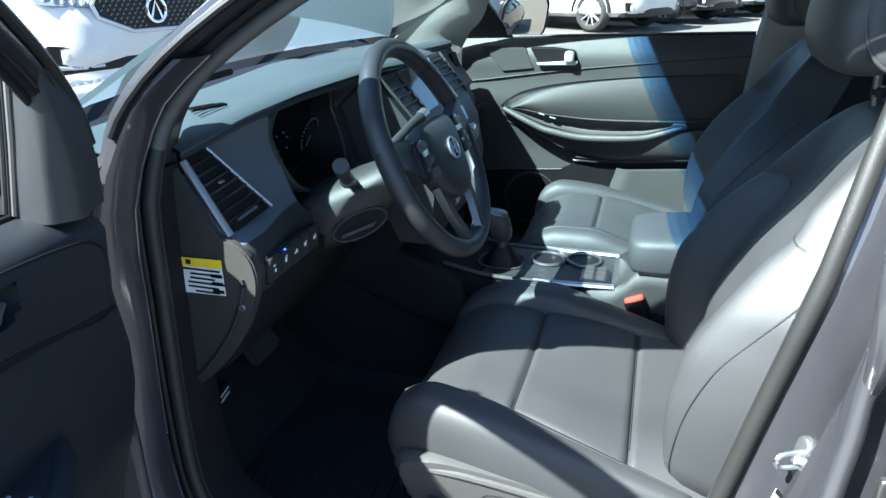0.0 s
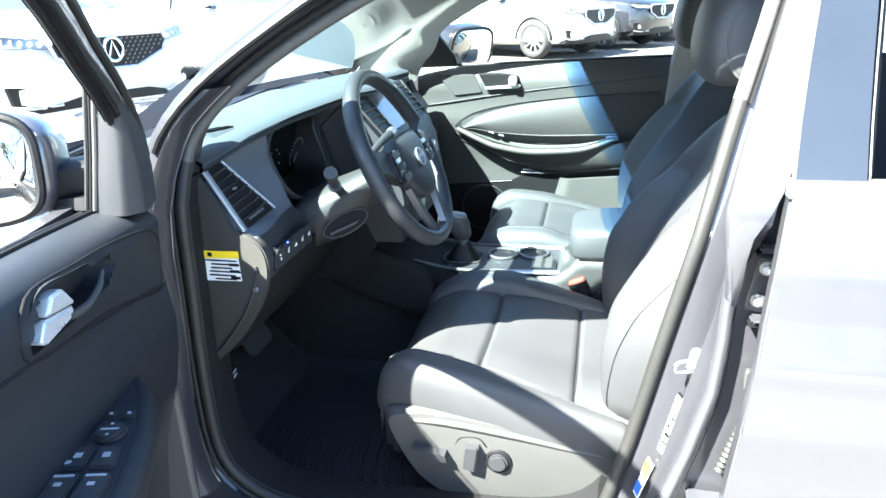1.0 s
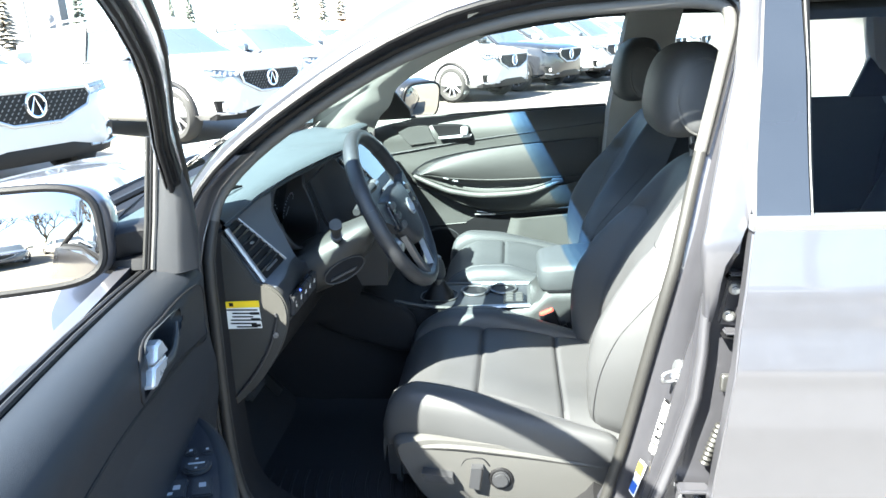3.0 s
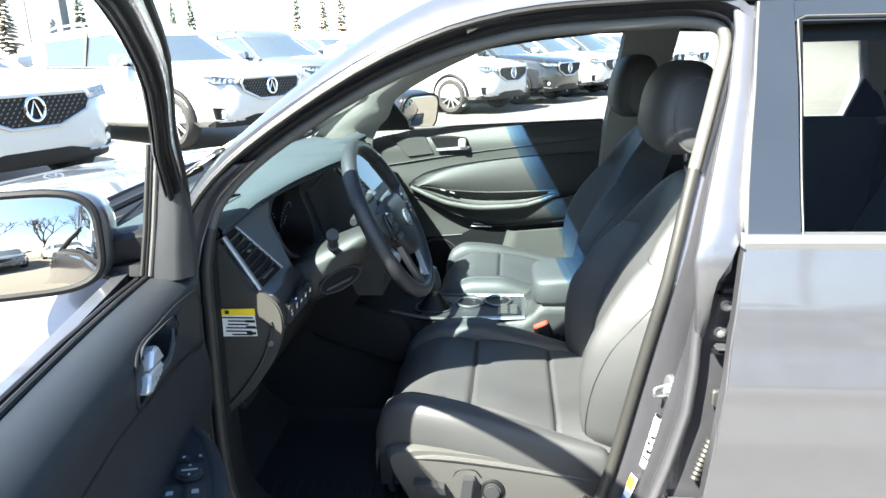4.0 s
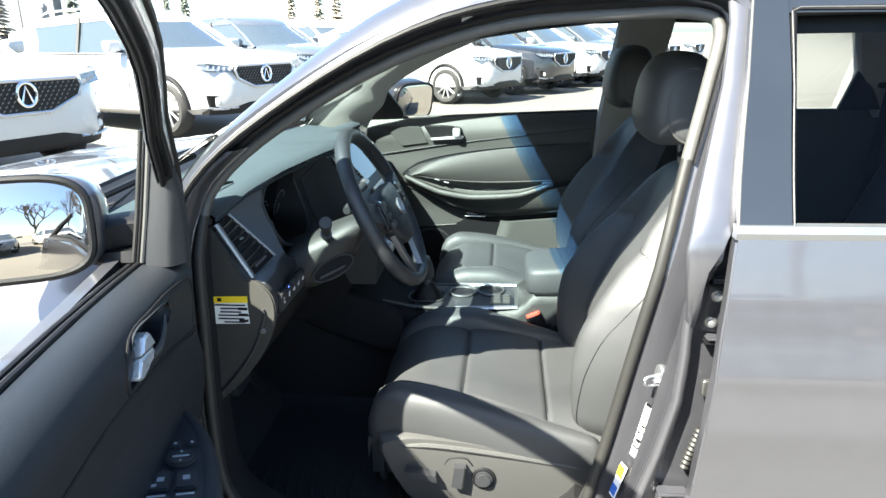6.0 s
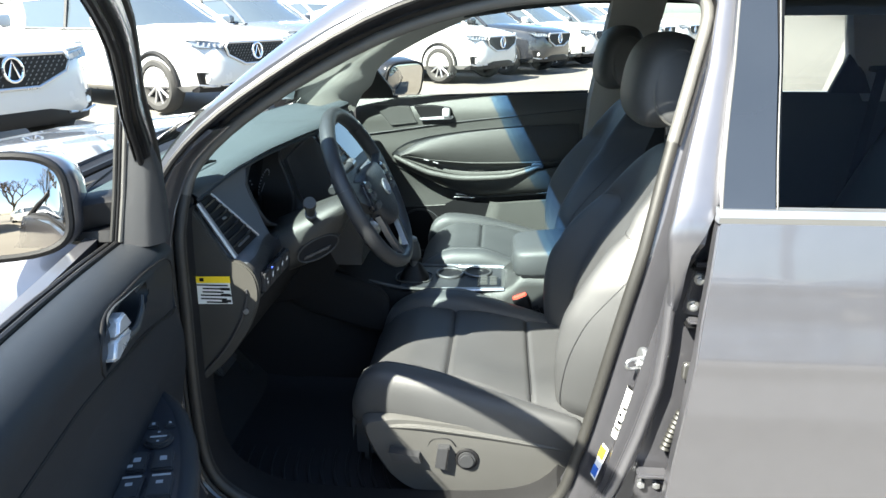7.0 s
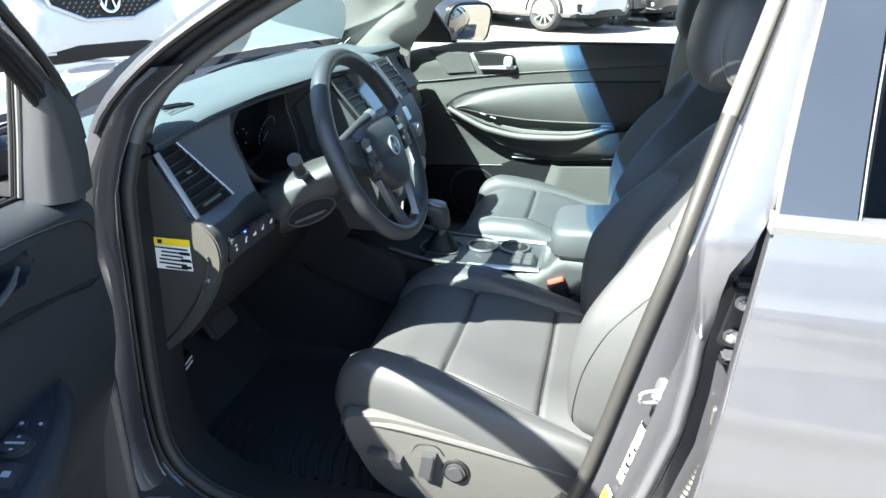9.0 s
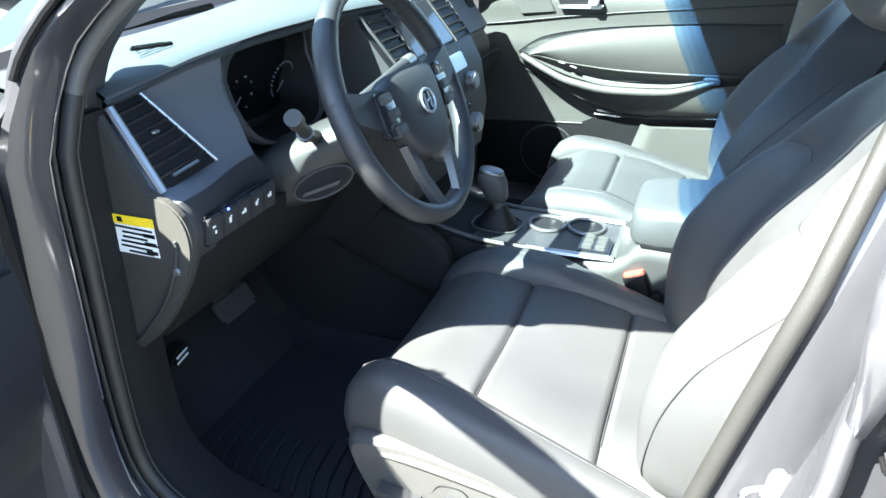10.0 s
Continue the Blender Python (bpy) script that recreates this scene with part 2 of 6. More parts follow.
        bmesh.ops.bevel(own, geom=rim, offset=bevel, segments=2, affect="EDGES", clamp_overlap=True)
    q = V(axis).to_track_quat("Z", "Y").to_matrix()
    for v in own.verts:
        v.co = q @ v.co + V(c)
    return merge(bm, own)


def lerp(x, xs, ys):
    return float(np.interp(x, xs, ys))


def ease(x, xs, ys):
    """Like lerp, but smooth through the knots."""
    if x <= xs[0]:
        return ys[0]
    if x >= xs[-1]:
        return ys[-1]
    i = max(k for k in range(len(xs) - 1) if xs[k] <= x)
    d = [(b - a) / (q - p) for a, b, p, q in zip(ys, ys[1:], xs, xs[1:])]

    def slope(k):
        if k == 0 or k == len(xs) - 1:
            return d[0] if k == 0 else d[-1]
        return 0.0 if d[k - 1] * d[k] <= 0 else 2 * d[k - 1] * d[k] / (d[k - 1] + d[k])
    h = xs[i + 1] - xs[i]
    t = (x - xs[i]) / h
    return (2 * t ** 3 - 3 * t * t + 1) * ys[i] + (t ** 3 - 2 * t * t + t) * h * slope(i) + (3 * t * t - 2 * t ** 3) * ys[i + 1] + (t ** 3 - t * t) * h * slope(i + 1)


def turn(rx=0, ry=0, rz=0):
    return Euler([radians(a) for a in (rx, ry, rz)]).to_matrix()


# ---- the car's shell: x runs to its rear, y to its passenger side ----
def y_out(z):
    """Half width of the outer skin, by height."""
    return lerp(z, [0.25, 0.40, 0.62, 0.80, 1.00, 1.09, 1.30, 1.44], [0.86, 0.895, 0.92, 0.925, 0.905, 0.885, 0.76, 0.655])


def y_seal(z):
    return lerp(z, [0.4, 1.0, 1.41], [0.735, 0.735, 0.61])


OPENING = [(-0.76, 0.455), (-0.812, 0.52), (-0.824, 0.65), (-0.818, 0.86), (-0.808, 1.045), (-0.775, 1.135), (-0.66, 1.231),
           (-0.46, 1.338), (-0.265, 1.393), (-0.075, 1.406), (0.05, 1.405), (0.093, 1.375), (0.075, 1.283), (0.03, 1.112),
           (-0.028, 0.855), (-0.085, 0.593), (-0.13, 0.475), (-0.24, 0.425), (-0.48, 0.415), (-0.67, 0.422)]
LOOP = [V((p.x, 0, p.z)) for p in smooth_path([(x, 0, z) for x, z in OPENING], 4, True)]


def loop_normal(i):
    a, b = LOOP[i - 1], LOOP[(i + 1) % len(LOOP)]
    d = (b - a).normalized()
    return V((-d.z, 0, d.x))


def along_loop(profile, side=-1):
    """Rings of the profile (outward shift, y) round the door opening; profile(z) gives it by height."""
    rings = []
    for i, p in enumerate(LOOP):
        n = loop_normal(i)
        rings.append([V((p.x + n.x * o, side * y, p.z + n.z * o)) for o, y in profile(p.x, p.z)])
    rings.append(rings[0])
    return rings


car = thing("car", (-0.2, 0, 0), "grey metallic compact SUV on asphalt, driver's door wide open", "car")


def slim(x):
    """The windscreen pillar tapers towards its foot."""
    return lerp(x, [-0.80, -0.68, -0.35], [0.45, 0.55, 1.0])


def y_pillar(x, z):
    """Half width of the skin, drawn in along the windscreen pillar."""
    k = lerp(x, [-0.60, -0.35], [1, 0]) * lerp(z, [0.97, 1.03], [0, 1])
    return y_out(z) + k * (lerp(z, [1.0, 1.1, 1.2, 1.3, 1.44], [0.825, 0.80, 0.77, 0.725, 0.655]) - y_out(z))


def flare(z):
    """How far the centre pillar's flange stands behind the line of its seal."""
    return lerp(z, [0.55, 0.70, 0.80, 0.88, 0.96], [0.020, 0.032, 0.034, 0.022, 0.004])


def jamb(x, z):
    ys, yo = y_seal(z), y_pillar(x, z)
    w = lerp(x, [-0.5, -0.1, 0.05], [0.032, 0.028, 0.026]) * (slim(x) if z > 1.05 else 1)
    full = [(-0.002, ys - 0.05), (-0.002, ys), (0.012, ys + 0.004), (0.02, ys + 0.02), (w - 0.008, yo - 0.055), (w, yo - 0.03), (w + 0.012, yo - 0.03),
            (w + 0.012, yo - 0.07), (0.03, ys - 0.02), (0.012, ys - 0.055)]
    # below the belt line the centre pillar steps back to leave room for the rear door's hinges
    thin = [(-0.002, ys - 0.05), (-0.002, ys), (0.008, ys + 0.004), (0.013, ys + 0.024), (0.013, ys + 0.078), (0.010, ys + 0.090), (0.016, ys + 0.101), (0.030, ys + 0.101), (0.036, ys + 0.088), (0.012, ys - 0.055)]
    thin = [(o + flare(z) * (0 if j < 3 else 0.3 if j == 3 else 1), y) for j, (o, y) in enumerate(thin)]
    k = lerp(z, [0.46, 0.52, 0.985, 1.035], [0, 1, 1, 0]) * lerp(x, [-0.25, -0.15], [0, 1])
    # the hinge pillar falls away forwards behind its seal
    deep = [0, 0, 0, 0.022, 0.042, 0.045, 0.045, 0.045, 0.03, 0]
    h = lerp(x, [-0.80, -0.74], [1, 0]) * lerp(z, [0.45, 0.55, 0.98, 1.05], [0, 1, 1, 0])
    return [(a + (c - a) * k + h * q, b + (d - b) * k) for (a, b), (c, d), q in zip(full, thin, deep)]


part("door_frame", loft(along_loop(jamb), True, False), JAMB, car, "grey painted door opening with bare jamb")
seal_path = [V((p.x - loop_normal(i).x * 0.008, -y_seal(p.z) - 0.004, p.z - loop_normal(i).z * 0.008)) for i, p in enumerate(LOOP)]
high = [i for i, p in enumerate(LOOP) if (p.z > 1.07 and p.x < -0.3) or p.z > 1.38 or (p.x > -0.1 and p.z > 1.12)]
low = [i for i in range(len(LOOP)) if i not in high[2:-2]]
low = [i for i in low if i >= high[-2]] + [i for i in low if i <= high[1]]
inner = []
for i in sorted((i for i in range(len(LOOP)) if LOOP[i].z < 1.06 and LOOP[i].x < -0.11), key=lambda i: i if i < len(LOOP) / 2 else i - len(LOOP)):
    p, n, ys = LOOP[i], loop_normal(i), y_seal(LOOP[i].z)
    inner.append([V((p.x + n.x * o, -y, p.z + n.z * o)) for o, y in ((0.0, ys - 0.004), (-0.008, ys - 0.006), (-0.012, ys - 0.016), (-0.010, ys - 0.060), (-0.004, ys - 0.095), (0.012, ys - 0.095), (0.012, ys - 0.02))])
part("scuff_trim", loft(inner), FOOT, car, "black plastic trim inside the door opening")
for o, dy, r in ((0.004, 0.013, 0.0035), (-0.013, -0.004, 0.0040)):
    part("seal_lip", tube([V((LOOP[i].x + loop_normal(i).x * o, -y_seal(LOOP[i].z) - dy, LOOP[i].z + loop_normal(i).z * o)) for i in sorted((i for i in range(len(LOOP)) if LOOP[i].z < 1.12 and LOOP[i].x < -0.2), key=lambda i: i if i < len(LOOP) / 2 else i - len(LOOP))], r, 8, up=(0, 1, 0)), RUBBER, car, "thin lip of the weatherstrip")
part("door_seal", tube([seal_path[i] for i in low], 0.0105, 10, up=(0, 1, 0)), RUBBER, car, "soft dark rubber weatherstrip")
# Upper stretch of the seal, paler than the lower one
part("upper_seal", tube([seal_path[i] for i in high], 0.0107, 10, up=(0, 1, 0)), SEAL_PALE, car, "paler upper stretch of the weatherstrip")
# Thin black strip along the outer side of the upper seal
gap_rings = []
for i in high:
    p, n, ys = LOOP[i], loop_normal(i), y_seal(LOOP[i].z)
    g = 0.008 if p.x < 0.04 else 0.005
    g *= lerp(p.z, [1.12, 1.18], [0.3, 1]) if p.x > 0 else 1
    gap_rings.append([V((p.x + n.x * o, -y, p.z + n.z * o)) for o, y in ((0.001, ys - 0.003), (0.001, ys + 0.009), (g, ys + 0.014), (g, ys + 0.002))])
part("black_gap_strip", loft(gap_rings), BLACK, car, "thin black strip behind the weatherstrip")
lip_path = [V((p.x + loop_normal(i).x * 0.026 * slim(p.x), -y_pillar(p.x, p.z) + 0.024, p.z + loop_normal(i).z * 0.026 * slim(p.x))) for i, p in enumerate(LOOP) if p.z > 1.08 and p.x < -0.02]
lip_path.append(V((0.05, -0.653, 1.434)))
lip_path.append(V((0.128, -0.652, 1.432)))
part("drip_seal", tube(lip_path, 0.0055, 8, up=(0, 1, 0)), BLACK, car, "black rubber strip under the roof rail")

# outer skin above and before the opening
top_ids = [i for i, p in enumerate(LOOP) if p.z > 1.08 and (p.x < 0.0 or p.z > 1.395)]


def rail_rings(side):
    rings = []
    for i in [i for i in top_ids if LOOP[i].x < -0.02]:
        p, n = LOOP[i], loop_normal(i)
        yo = y_pillar(p.x, p.z)
        g = slim(p.x)
        rings.append([V((p.x + n.x * o * g, side * (yo - 0.03 - dy), p.z + n.z * o * g)) for o, dy in ((0.030, 0.022), (0.030, 0.0), (0.033, -0.003), (0.042, 0.0), (0.058, 0.011), (0.076, 0.034), (0.088, 0.066), (0.078, 0.075), (0.045, 0.05))])
    last = rings[-1]
    for x in (0.13, 0.35, 0.7, 1.1, 1.6):
        rings.append([V((x, q.y, q.z - lerp(x, [0, 0.13, 0.35, 0.7, 1.1, 1.6], [0, 0.004, 0.012, 0.022, 0.045, 0.10]))) for q in last])
    return rings


part("roof_rail_skin", loft(rail_rings(-1)), PAINT, car)
part("roof_rail_skin", loft([[q + V((0, lerp(q.x, [-0.55, -0.30], [0.085, 0]), 0)) for q in r] for r in rail_rings(1)]), PAINT, car)


def roof_z(x, y):
    base = lerp(x, [-0.50, -0.40, -0.1, 0.5, 1.2, 1.6], [1.405, 1.445, 1.485, 1.495, 1.47, 1.40])
    return base + 0.035 * (1 - (y / 0.62) ** 2)


part("roof", sheet(lambda u, v: (-0.43 + 2.025 * u + 0.03 * (1 - (2 * v - 1) ** 2) * (u < 0.01) * -1, -0.6 + 1.2 * v, roof_z(-0.43 + 2.025 * u, -0.6 + 1.2 * v)), 24, 16, (0, 0, -0.012)), PAINT, car)
part("headliner", sheet(lambda u, v: (-0.41 + 1.975 * u, -0.595 + 1.19 * v, roof_z(-0.41 + 1.975 * u, -0.6 + 1.2 * v) - 0.045), 12, 10, (0, 0, -0.012)), TRIM_LIGHT, car, "pale grey cloth headliner")
part("roof_rack_bar", tube(smooth_path([(-0.30, -0.56, 1.50), (-0.2, -0.555, 1.545), (0.4, -0.55, 1.56), (1.2, -0.55, 1.54), (1.3, -0.55, 1.50)], 5), 0.014, 10), GLOSS_BLACK, car)


def skin(x0, x1, z0, z1, side, nx=10, nz=12, thick=0.02, yoff=0.0):
    return sheet(lambda u, v: (x0 + (x1 - x0) * u, side * (y_out(z0 + (z1 - z0) * v) + yoff), z0 + (z1 - z0) * v), nx, nz, (0, -side * thick, 0))


# sills and fenders
for s in (-1, 1):
    part("sill", loft([[V((x, s * y, z)) for y, z in ((0.70, 0.26), (0.88, 0.26), (0.905, 0.33), (0.90, 0.385), (0.86, 0.405), (0.80, 0.40), (0.73, 0.43), (0.68, 0.42))] for x in (-0.86, -0.4, 0.1, 0.9)]), PAINT, car)


def fender(u, v, side):
    x = -2.35 + 1.49 * u
    nose = max(0, (-1.95 - x) / 0.4)
    top = lerp(x, [-2.35, -1.9, -0.9], [0.80, 0.93, 1.02])
    z0 = max(0.42, 0.345 + math.sqrt(max(0, 0.385 ** 2 - (x + 1.58) ** 2)))
    z = z0 + (top - z0) * v
    return (x, side * (y_out(z) - 0.01 - 0.16 * nose ** 2 - 0.06 * v ** 6), z)


for s in (-1, 1):
    part("fender", sheet(lambda u, v: fender(u, v, s), 40, 12, (0, -s * 0.015, 0)), PAINT, car)


def hood(u, v):
    x, y = -2.36 + 1.17 * u, -0.80 + 1.60 * v
    z = lerp(x, [-2.36, -2.2, -1.8, -1.19], [0.80, 0.89, 0.965, 1.03]) + 0.035 * (1 - (y / 0.8) ** 2)
    crease = 0.012 * math.exp(-((abs(y) - 0.55) / 0.04) ** 2)
    return (x - 0.05 * (1 - (y / 0.8) ** 2) * (u < 0.5), y * (1 - 0.12 * max(0, (-1.9 - x) / 0.46) ** 2), z + crease)


part("hood", sheet(hood, 20, 28, (0, 0, -0.015)), PAINT, car, "grey bonnet glaring in the sun")
part("cowl", sheet(lambda u, v: (-1.19 + 0.13 * u, -0.72 + 1.44 * v, 1.025 - 0.035 * u + 0.035 * (1 - ((2 * v - 1)) ** 2)), 3, 16, (0, 0, -0.02)), BLACK, car, "black plastic scuttle below the windscreen")
for y0 in (-0.62, 0.02):
    part("wiper", tube(smooth_path([(-1.15, y0, 1.035), (-1.10, y0 + 0.25, 1.065), (-1.10, y0 + 0.55, 1.07)], 4), 0.008, 6), BLACK, car)


def screen_pt(u, v, lift=0.0):
    """Windscreen: u from cowl to header, v from driver to passenger."""
    y = -1 + 2 * v
    x = -1.10 + 0.73 * u + 0.10 * y * y * (1 - 0.6 * u)
    z = 1.05 + 0.385 * u + 0.02 * math.sin(math.pi * u) + 0.02 * (1 - y * y) + lift
    return (x, y * (0.785 - 0.15 * u), z)


part("windscreen", sheet(lambda u, v: screen_pt(u * 0.808, v), 12, 16), GLASS, car)
for k in range(8):
    part("shade_band", sheet(lambda u, v: screen_pt(0.808 + 0.0225 * k + 0.0225 * u, v), 1, 16), GLASS_BAND[k], car, "blue tinted shade band of the windscreen")
part("screen_header", sheet(lambda u, v: V(screen_pt(0.985 + 0.10 * u, v)) + V((0, 0, 0.0)), 3, 16, (0.0, 0, -0.04)), TRIM_LIGHT, car)

# inner A-pillar trims, pale grey: flat slabs between the door seal and the windscreen
for s in (-1,):
    rings = []
    for i in [i for i, q in enumerate(LOOP) if q.z > 1.06 and q.x < -0.25]:
        q, n = LOOP[i], loop_normal(i)
        w = lerp(q.x, [-0.8, -0.6, -0.3], [0.06, 0.045, 0.04])
        p0 = V((q.x + n.x * 0.004, s * (y_seal(q.z) - 0.045), q.z + n.z * 0.004))
        d = V((-0.42, -s * 0.85, 0.2)).normalized() * w * 0.65
        e = V((0.62, -s * 0.25, -0.6)).normalized() * 0.0
        up = V((-0.45, 0, 0.75)).normalized() * 0.028
        rings.append([p0, p0 + d * 0.5 - up * 0.15, p0 + d, p0 + d + up, p0 + d * 0.5 + up * 1.2, p0 + up * 1.1])
    part("pillar_trim", loft(rings), TRIM_LIGHT, car, "pale grey windscreen pillar trim")

# rear door on the driver's side
rd = part("rear_door", skin(0.060, 0.98, 0.42, 1.085, -1, 28, 90, 0.03), PAINT, car, "closed grey rear door")
for v in rd.data.vertices:
    z = v.co.z
    cut = max(0.42, 0.345 + math.sqrt(max(0, 0.385 ** 2 - (v.co.x - 1.09) ** 2)))
    v.co.z = cut + (z - 0.42) * (1.085 - cut) / 0.665
    z = v.co.z
    v.co.x += lerp(z, [0.42, 0.75, 1.0, 1.09], [-0.05, -0.028, -0.004, 0.006]) * (v.co.x < 0.3)
    v.co.y -= lerp(z, [0.42, 0.74, 0.86, 0.884, 0.891, 0.936, 0.946, 0.99, 1.09], [0, 0, 0.005, 0.009, 0.0085, 0.003, 0.002, 0.0, 0])
part("edge_bead", tube([(0.060 + lerp(z, [0.42, 0.75, 1.0, 1.09], [-0.05, -0.028, -0.004, 0.006]), -y_out(z) + 0.004 - lerp(z, [0.74, 0.86, 0.884, 0.936], [0, 0.005, 0.009, -0.001]), z) for z in (1.08, 1.0, 0.94, 0.88, 0.8, 0.7, 0.6, 0.5, 0.43)], 0.0024, 8), PAINT, rd, "folded edge of the rear door")
part("cover_bead", tube([(0.066 + 0.054 * v ** 1.2, -y_out(1.10 + 0.325 * v) - 0.001, 1.10 + 0.325 * v) for v in (0, 0.2, 0.4, 0.6, 0.8, 1.0)], 0.0022, 8), SEAL_PALE, rd, "pale rubber bead beside the pillar cover")
part("cover_bead", tube([(0.143 + 0.032 * v ** 1.2, -y_out(1.105 + 0.30 * v) - 0.001, 1.105 + 0.30 * v) for v in (0, 0.2, 0.4, 0.6, 0.8, 0.97)] + [(0.185, -0.690, 1.4015), (0.35, -0.692, 1.400), (0.6, -0.694, 1.392), (0.9, -0.70, 1.368)], 0.0012, 8), SEAL_PALE, rd)
part("belt_strip", sheet(lambda u, v: (0.062 + 0.92 * u, -y_out(1.092) - 0.006 + 0.004 * abs(2 * v - 1), 1.085 + 0.02 * v), 2, 4, (0, 0.02, 0)), SILVER, rd, "bright metal belt strip")
part("pillar_cover", sheet(lambda u, v: (0.068 + 0.072 * u + (0.052 - 0.02 * u) * v ** 1.2, -y_out(1.105 + 0.322 * v) - 0.002, 1.105 + 0.322 * v), 3, 8, (0, 0.02, 0)), PILLAR_BLACK, rd, "glossy dark pillar cover")
part("window_frame", tube([(0.142, -y_out(1.11) + 0.012, 1.108), (0.178, -y_out(1.39) + 0.012, 1.395), (0.55, -0.68, 1.40), (0.90, -0.70, 1.36)], 0.008, 8), BLACK, rd)
part("window_pane", sheet(lambda u, v: (0.142 + 0.80 * u + 0.03 * v, -y_out(1.105 + 0.29 * v) + 0.018, 1.105 + 0.29 * v), 2, 6), GLASS_TINT, rd)
part("header_rail", sheet(lambda u, v: (0.135 + 0.90 * u, -0.690 + 0.030 * v, 1.394 + 0.032 * v - 0.035 * u * u), 6, 3, (0, 0.02, 0)), PILLAR_BLACK, rd)
part("header_line", tube([(0.128, -0.655, 1.432), (0.35, -0.655, 1.424), (0.7, -0.655, 1.412), (1.05, -0.655, 1.388)], 0.005, 6), BLACK, rd)
part("inner_header", box((0.58, -0.632, 1.382), (0.84, 0.03, 0.040), 0.008), BLACK, rd)


def arch_z(x, low):
    """Lower edge of the skin over the wheels."""
    d = min(abs(x + 1.58), abs(x - 1.09))
    return max(low, 0.345 + math.sqrt(max(0, 0.385 ** 2 - d * d)))


def quarter(u, v, side):
    x = 0.985 + 0.965 * u
    z0 = arch_z(x, 0.42)
    z = z0 + (1.10 - z0) * v
    return (x, side * (y_out(z) - 0.14 * max(0, (x - 1.45) / 0.5) ** 2), z)


def rear_pillar_skin(u, v, side):
    z = 1.10 + 0.29 * v
    x = 0.99 - 0.06 * v + (0.96 - 0.26 * v) * u
    return (x, side * (lerp(z, [1.09, 1.30, 1.44], [0.89, 0.765, 0.655]) - 0.14 * max(0, (x - 1.45) / 0.5) ** 2), z)


for s in (-1, 1):
    part("rear_quarter", sheet(lambda u, v: quarter(u, v, s), 28, 10, (0, -s * 0.03, 0)), PAINT, car)
    part("rear_pillar_skin", sheet(lambda u, v: rear_pillar_skin(u, v, s), 12, 8, (0, -s * 0.02, 0)), PAINT, car)
    part("quarter_pane", sheet(lambda u, v: V(rear_pillar_skin(0.10 + 0.38 * u * (1 - 0.25 * v), 0.12 + 0.70 * v, s)) + V((0, s * 0.004, 0)), 6, 6, (0, -s * 0.006, 0)), CAR_GLASS, car, "dark tinted quarter window")
    part("tail_lamp", sheet(lambda u, v: V(quarter(0.80 + 0.19 * u, 0.62 + 0.22 * v, s)) + V((0.004 * u, s * 0.008, 0)), 6, 4, (0, -s * 0.012, 0)), RED, car, "red tail lamp")
    for x in (-1.58, 1.09):
        part("arch_cladding", tube([(x + 0.395 * math.cos(a), s * 0.905, 0.345 + 0.395 * math.sin(a)) for a in (math.pi * k / 20 for k in range(21))], 0.018, 8, r2=0.03, up=(0, 1, 0)), BLACK, car, "black plastic wheel arch trim")
    part("sill_cladding", box((0.0, s * 0.905, 0.285), (2.3, 0.03, 0.10), 0.012), BLACK, car, "black plastic sill trim")
part("tailgate", sheet(lambda u, v: (1.955 - 0.02 * v - 0.05 * (2 * u - 1) ** 2, -0.76 + 1.52 * u, 0.58 + 0.52 * v), 12, 8, (-0.03, 0, 0)), PAINT, car, "grey tailgate")
part("rear_window", sheet(lambda u, v: (1.945 - 0.33 * v - 0.05 * (2 * u - 1) ** 2, (-0.74 + 1.48 * u) * (1 - 0.18 * v), 1.10 + 0.30 * v), 12, 8, (-0.006, 0, 0)), CAR_GLASS, car, "dark tinted rear window")
part("rear_bumper", loft([[V((1.97 + dx - 0.12 * (y / 0.86) ** 4, y, z)) for dx, z in ((-0.05, 0.30), (0.03, 0.34), (0.05, 0.48), (0.03, 0.58), (-0.08, 0.60), (-0.10, 0.30))] for y in (-0.86, -0.7, -0.4, 0, 0.4, 0.7, 0.86)]), BLACK, car, "black plastic rear bumper")


def pillar_x(z):
    """Line of the door opening along the centre pillar."""
    return lerp(z, [0.475, 0.593, 0.855, 1.112, 1.283], [-0.13, -0.085, -0.028, 0.03, 0.075])


face_rings = []
for z in (0.93, 0.965, 1.0, 1.03, 1.063, 1.09, 1.124, 1.172, 1.21, 1.247, 1.29, 1.33, 1.38, 1.414, 1.428):
    x0 = lerp(z, [0.93, 0.965, 1.03, 1.063, 1.124, 1.172, 1.247, 1.29, 1.38, 1.414, 1.43], [0.016, 0.012, 0.002, 0.0, 0.015, 0.029, 0.051, 0.064, 0.086, 0.088, 0.088])
    x1 = lerp(z, [0.93, 0.985, 1.03, 1.06, 1.09], [x0 + 0.014, x0 + 0.022, 0.034, 0.050, 0.062]) if z < 1.105 else 0.072 + 0.054 * ((z - 1.10) / 0.325) ** 1.2
    yo = y_out(z) - lerp(z, [0.93, 0.98, 1.05], [0.072, 0.045, 0.020])
    face_rings.append([V((x, -y, z)) for x, y in ((x0 + 0.020, yo - 0.075), (x0 + 0.006, yo - 0.030), (x0 + 0.001, yo - 0.012), (x0, yo - 0.006), (x0 + 0.002, yo - 0.002), (x0 + 0.006, yo), (0.5 * (x0 + x1), yo + 0.002), (x1, yo), (x1, yo - 0.03))])
part("pillar_face", loft(face_rings), PAINT, car, "painted outer face of the centre pillar")
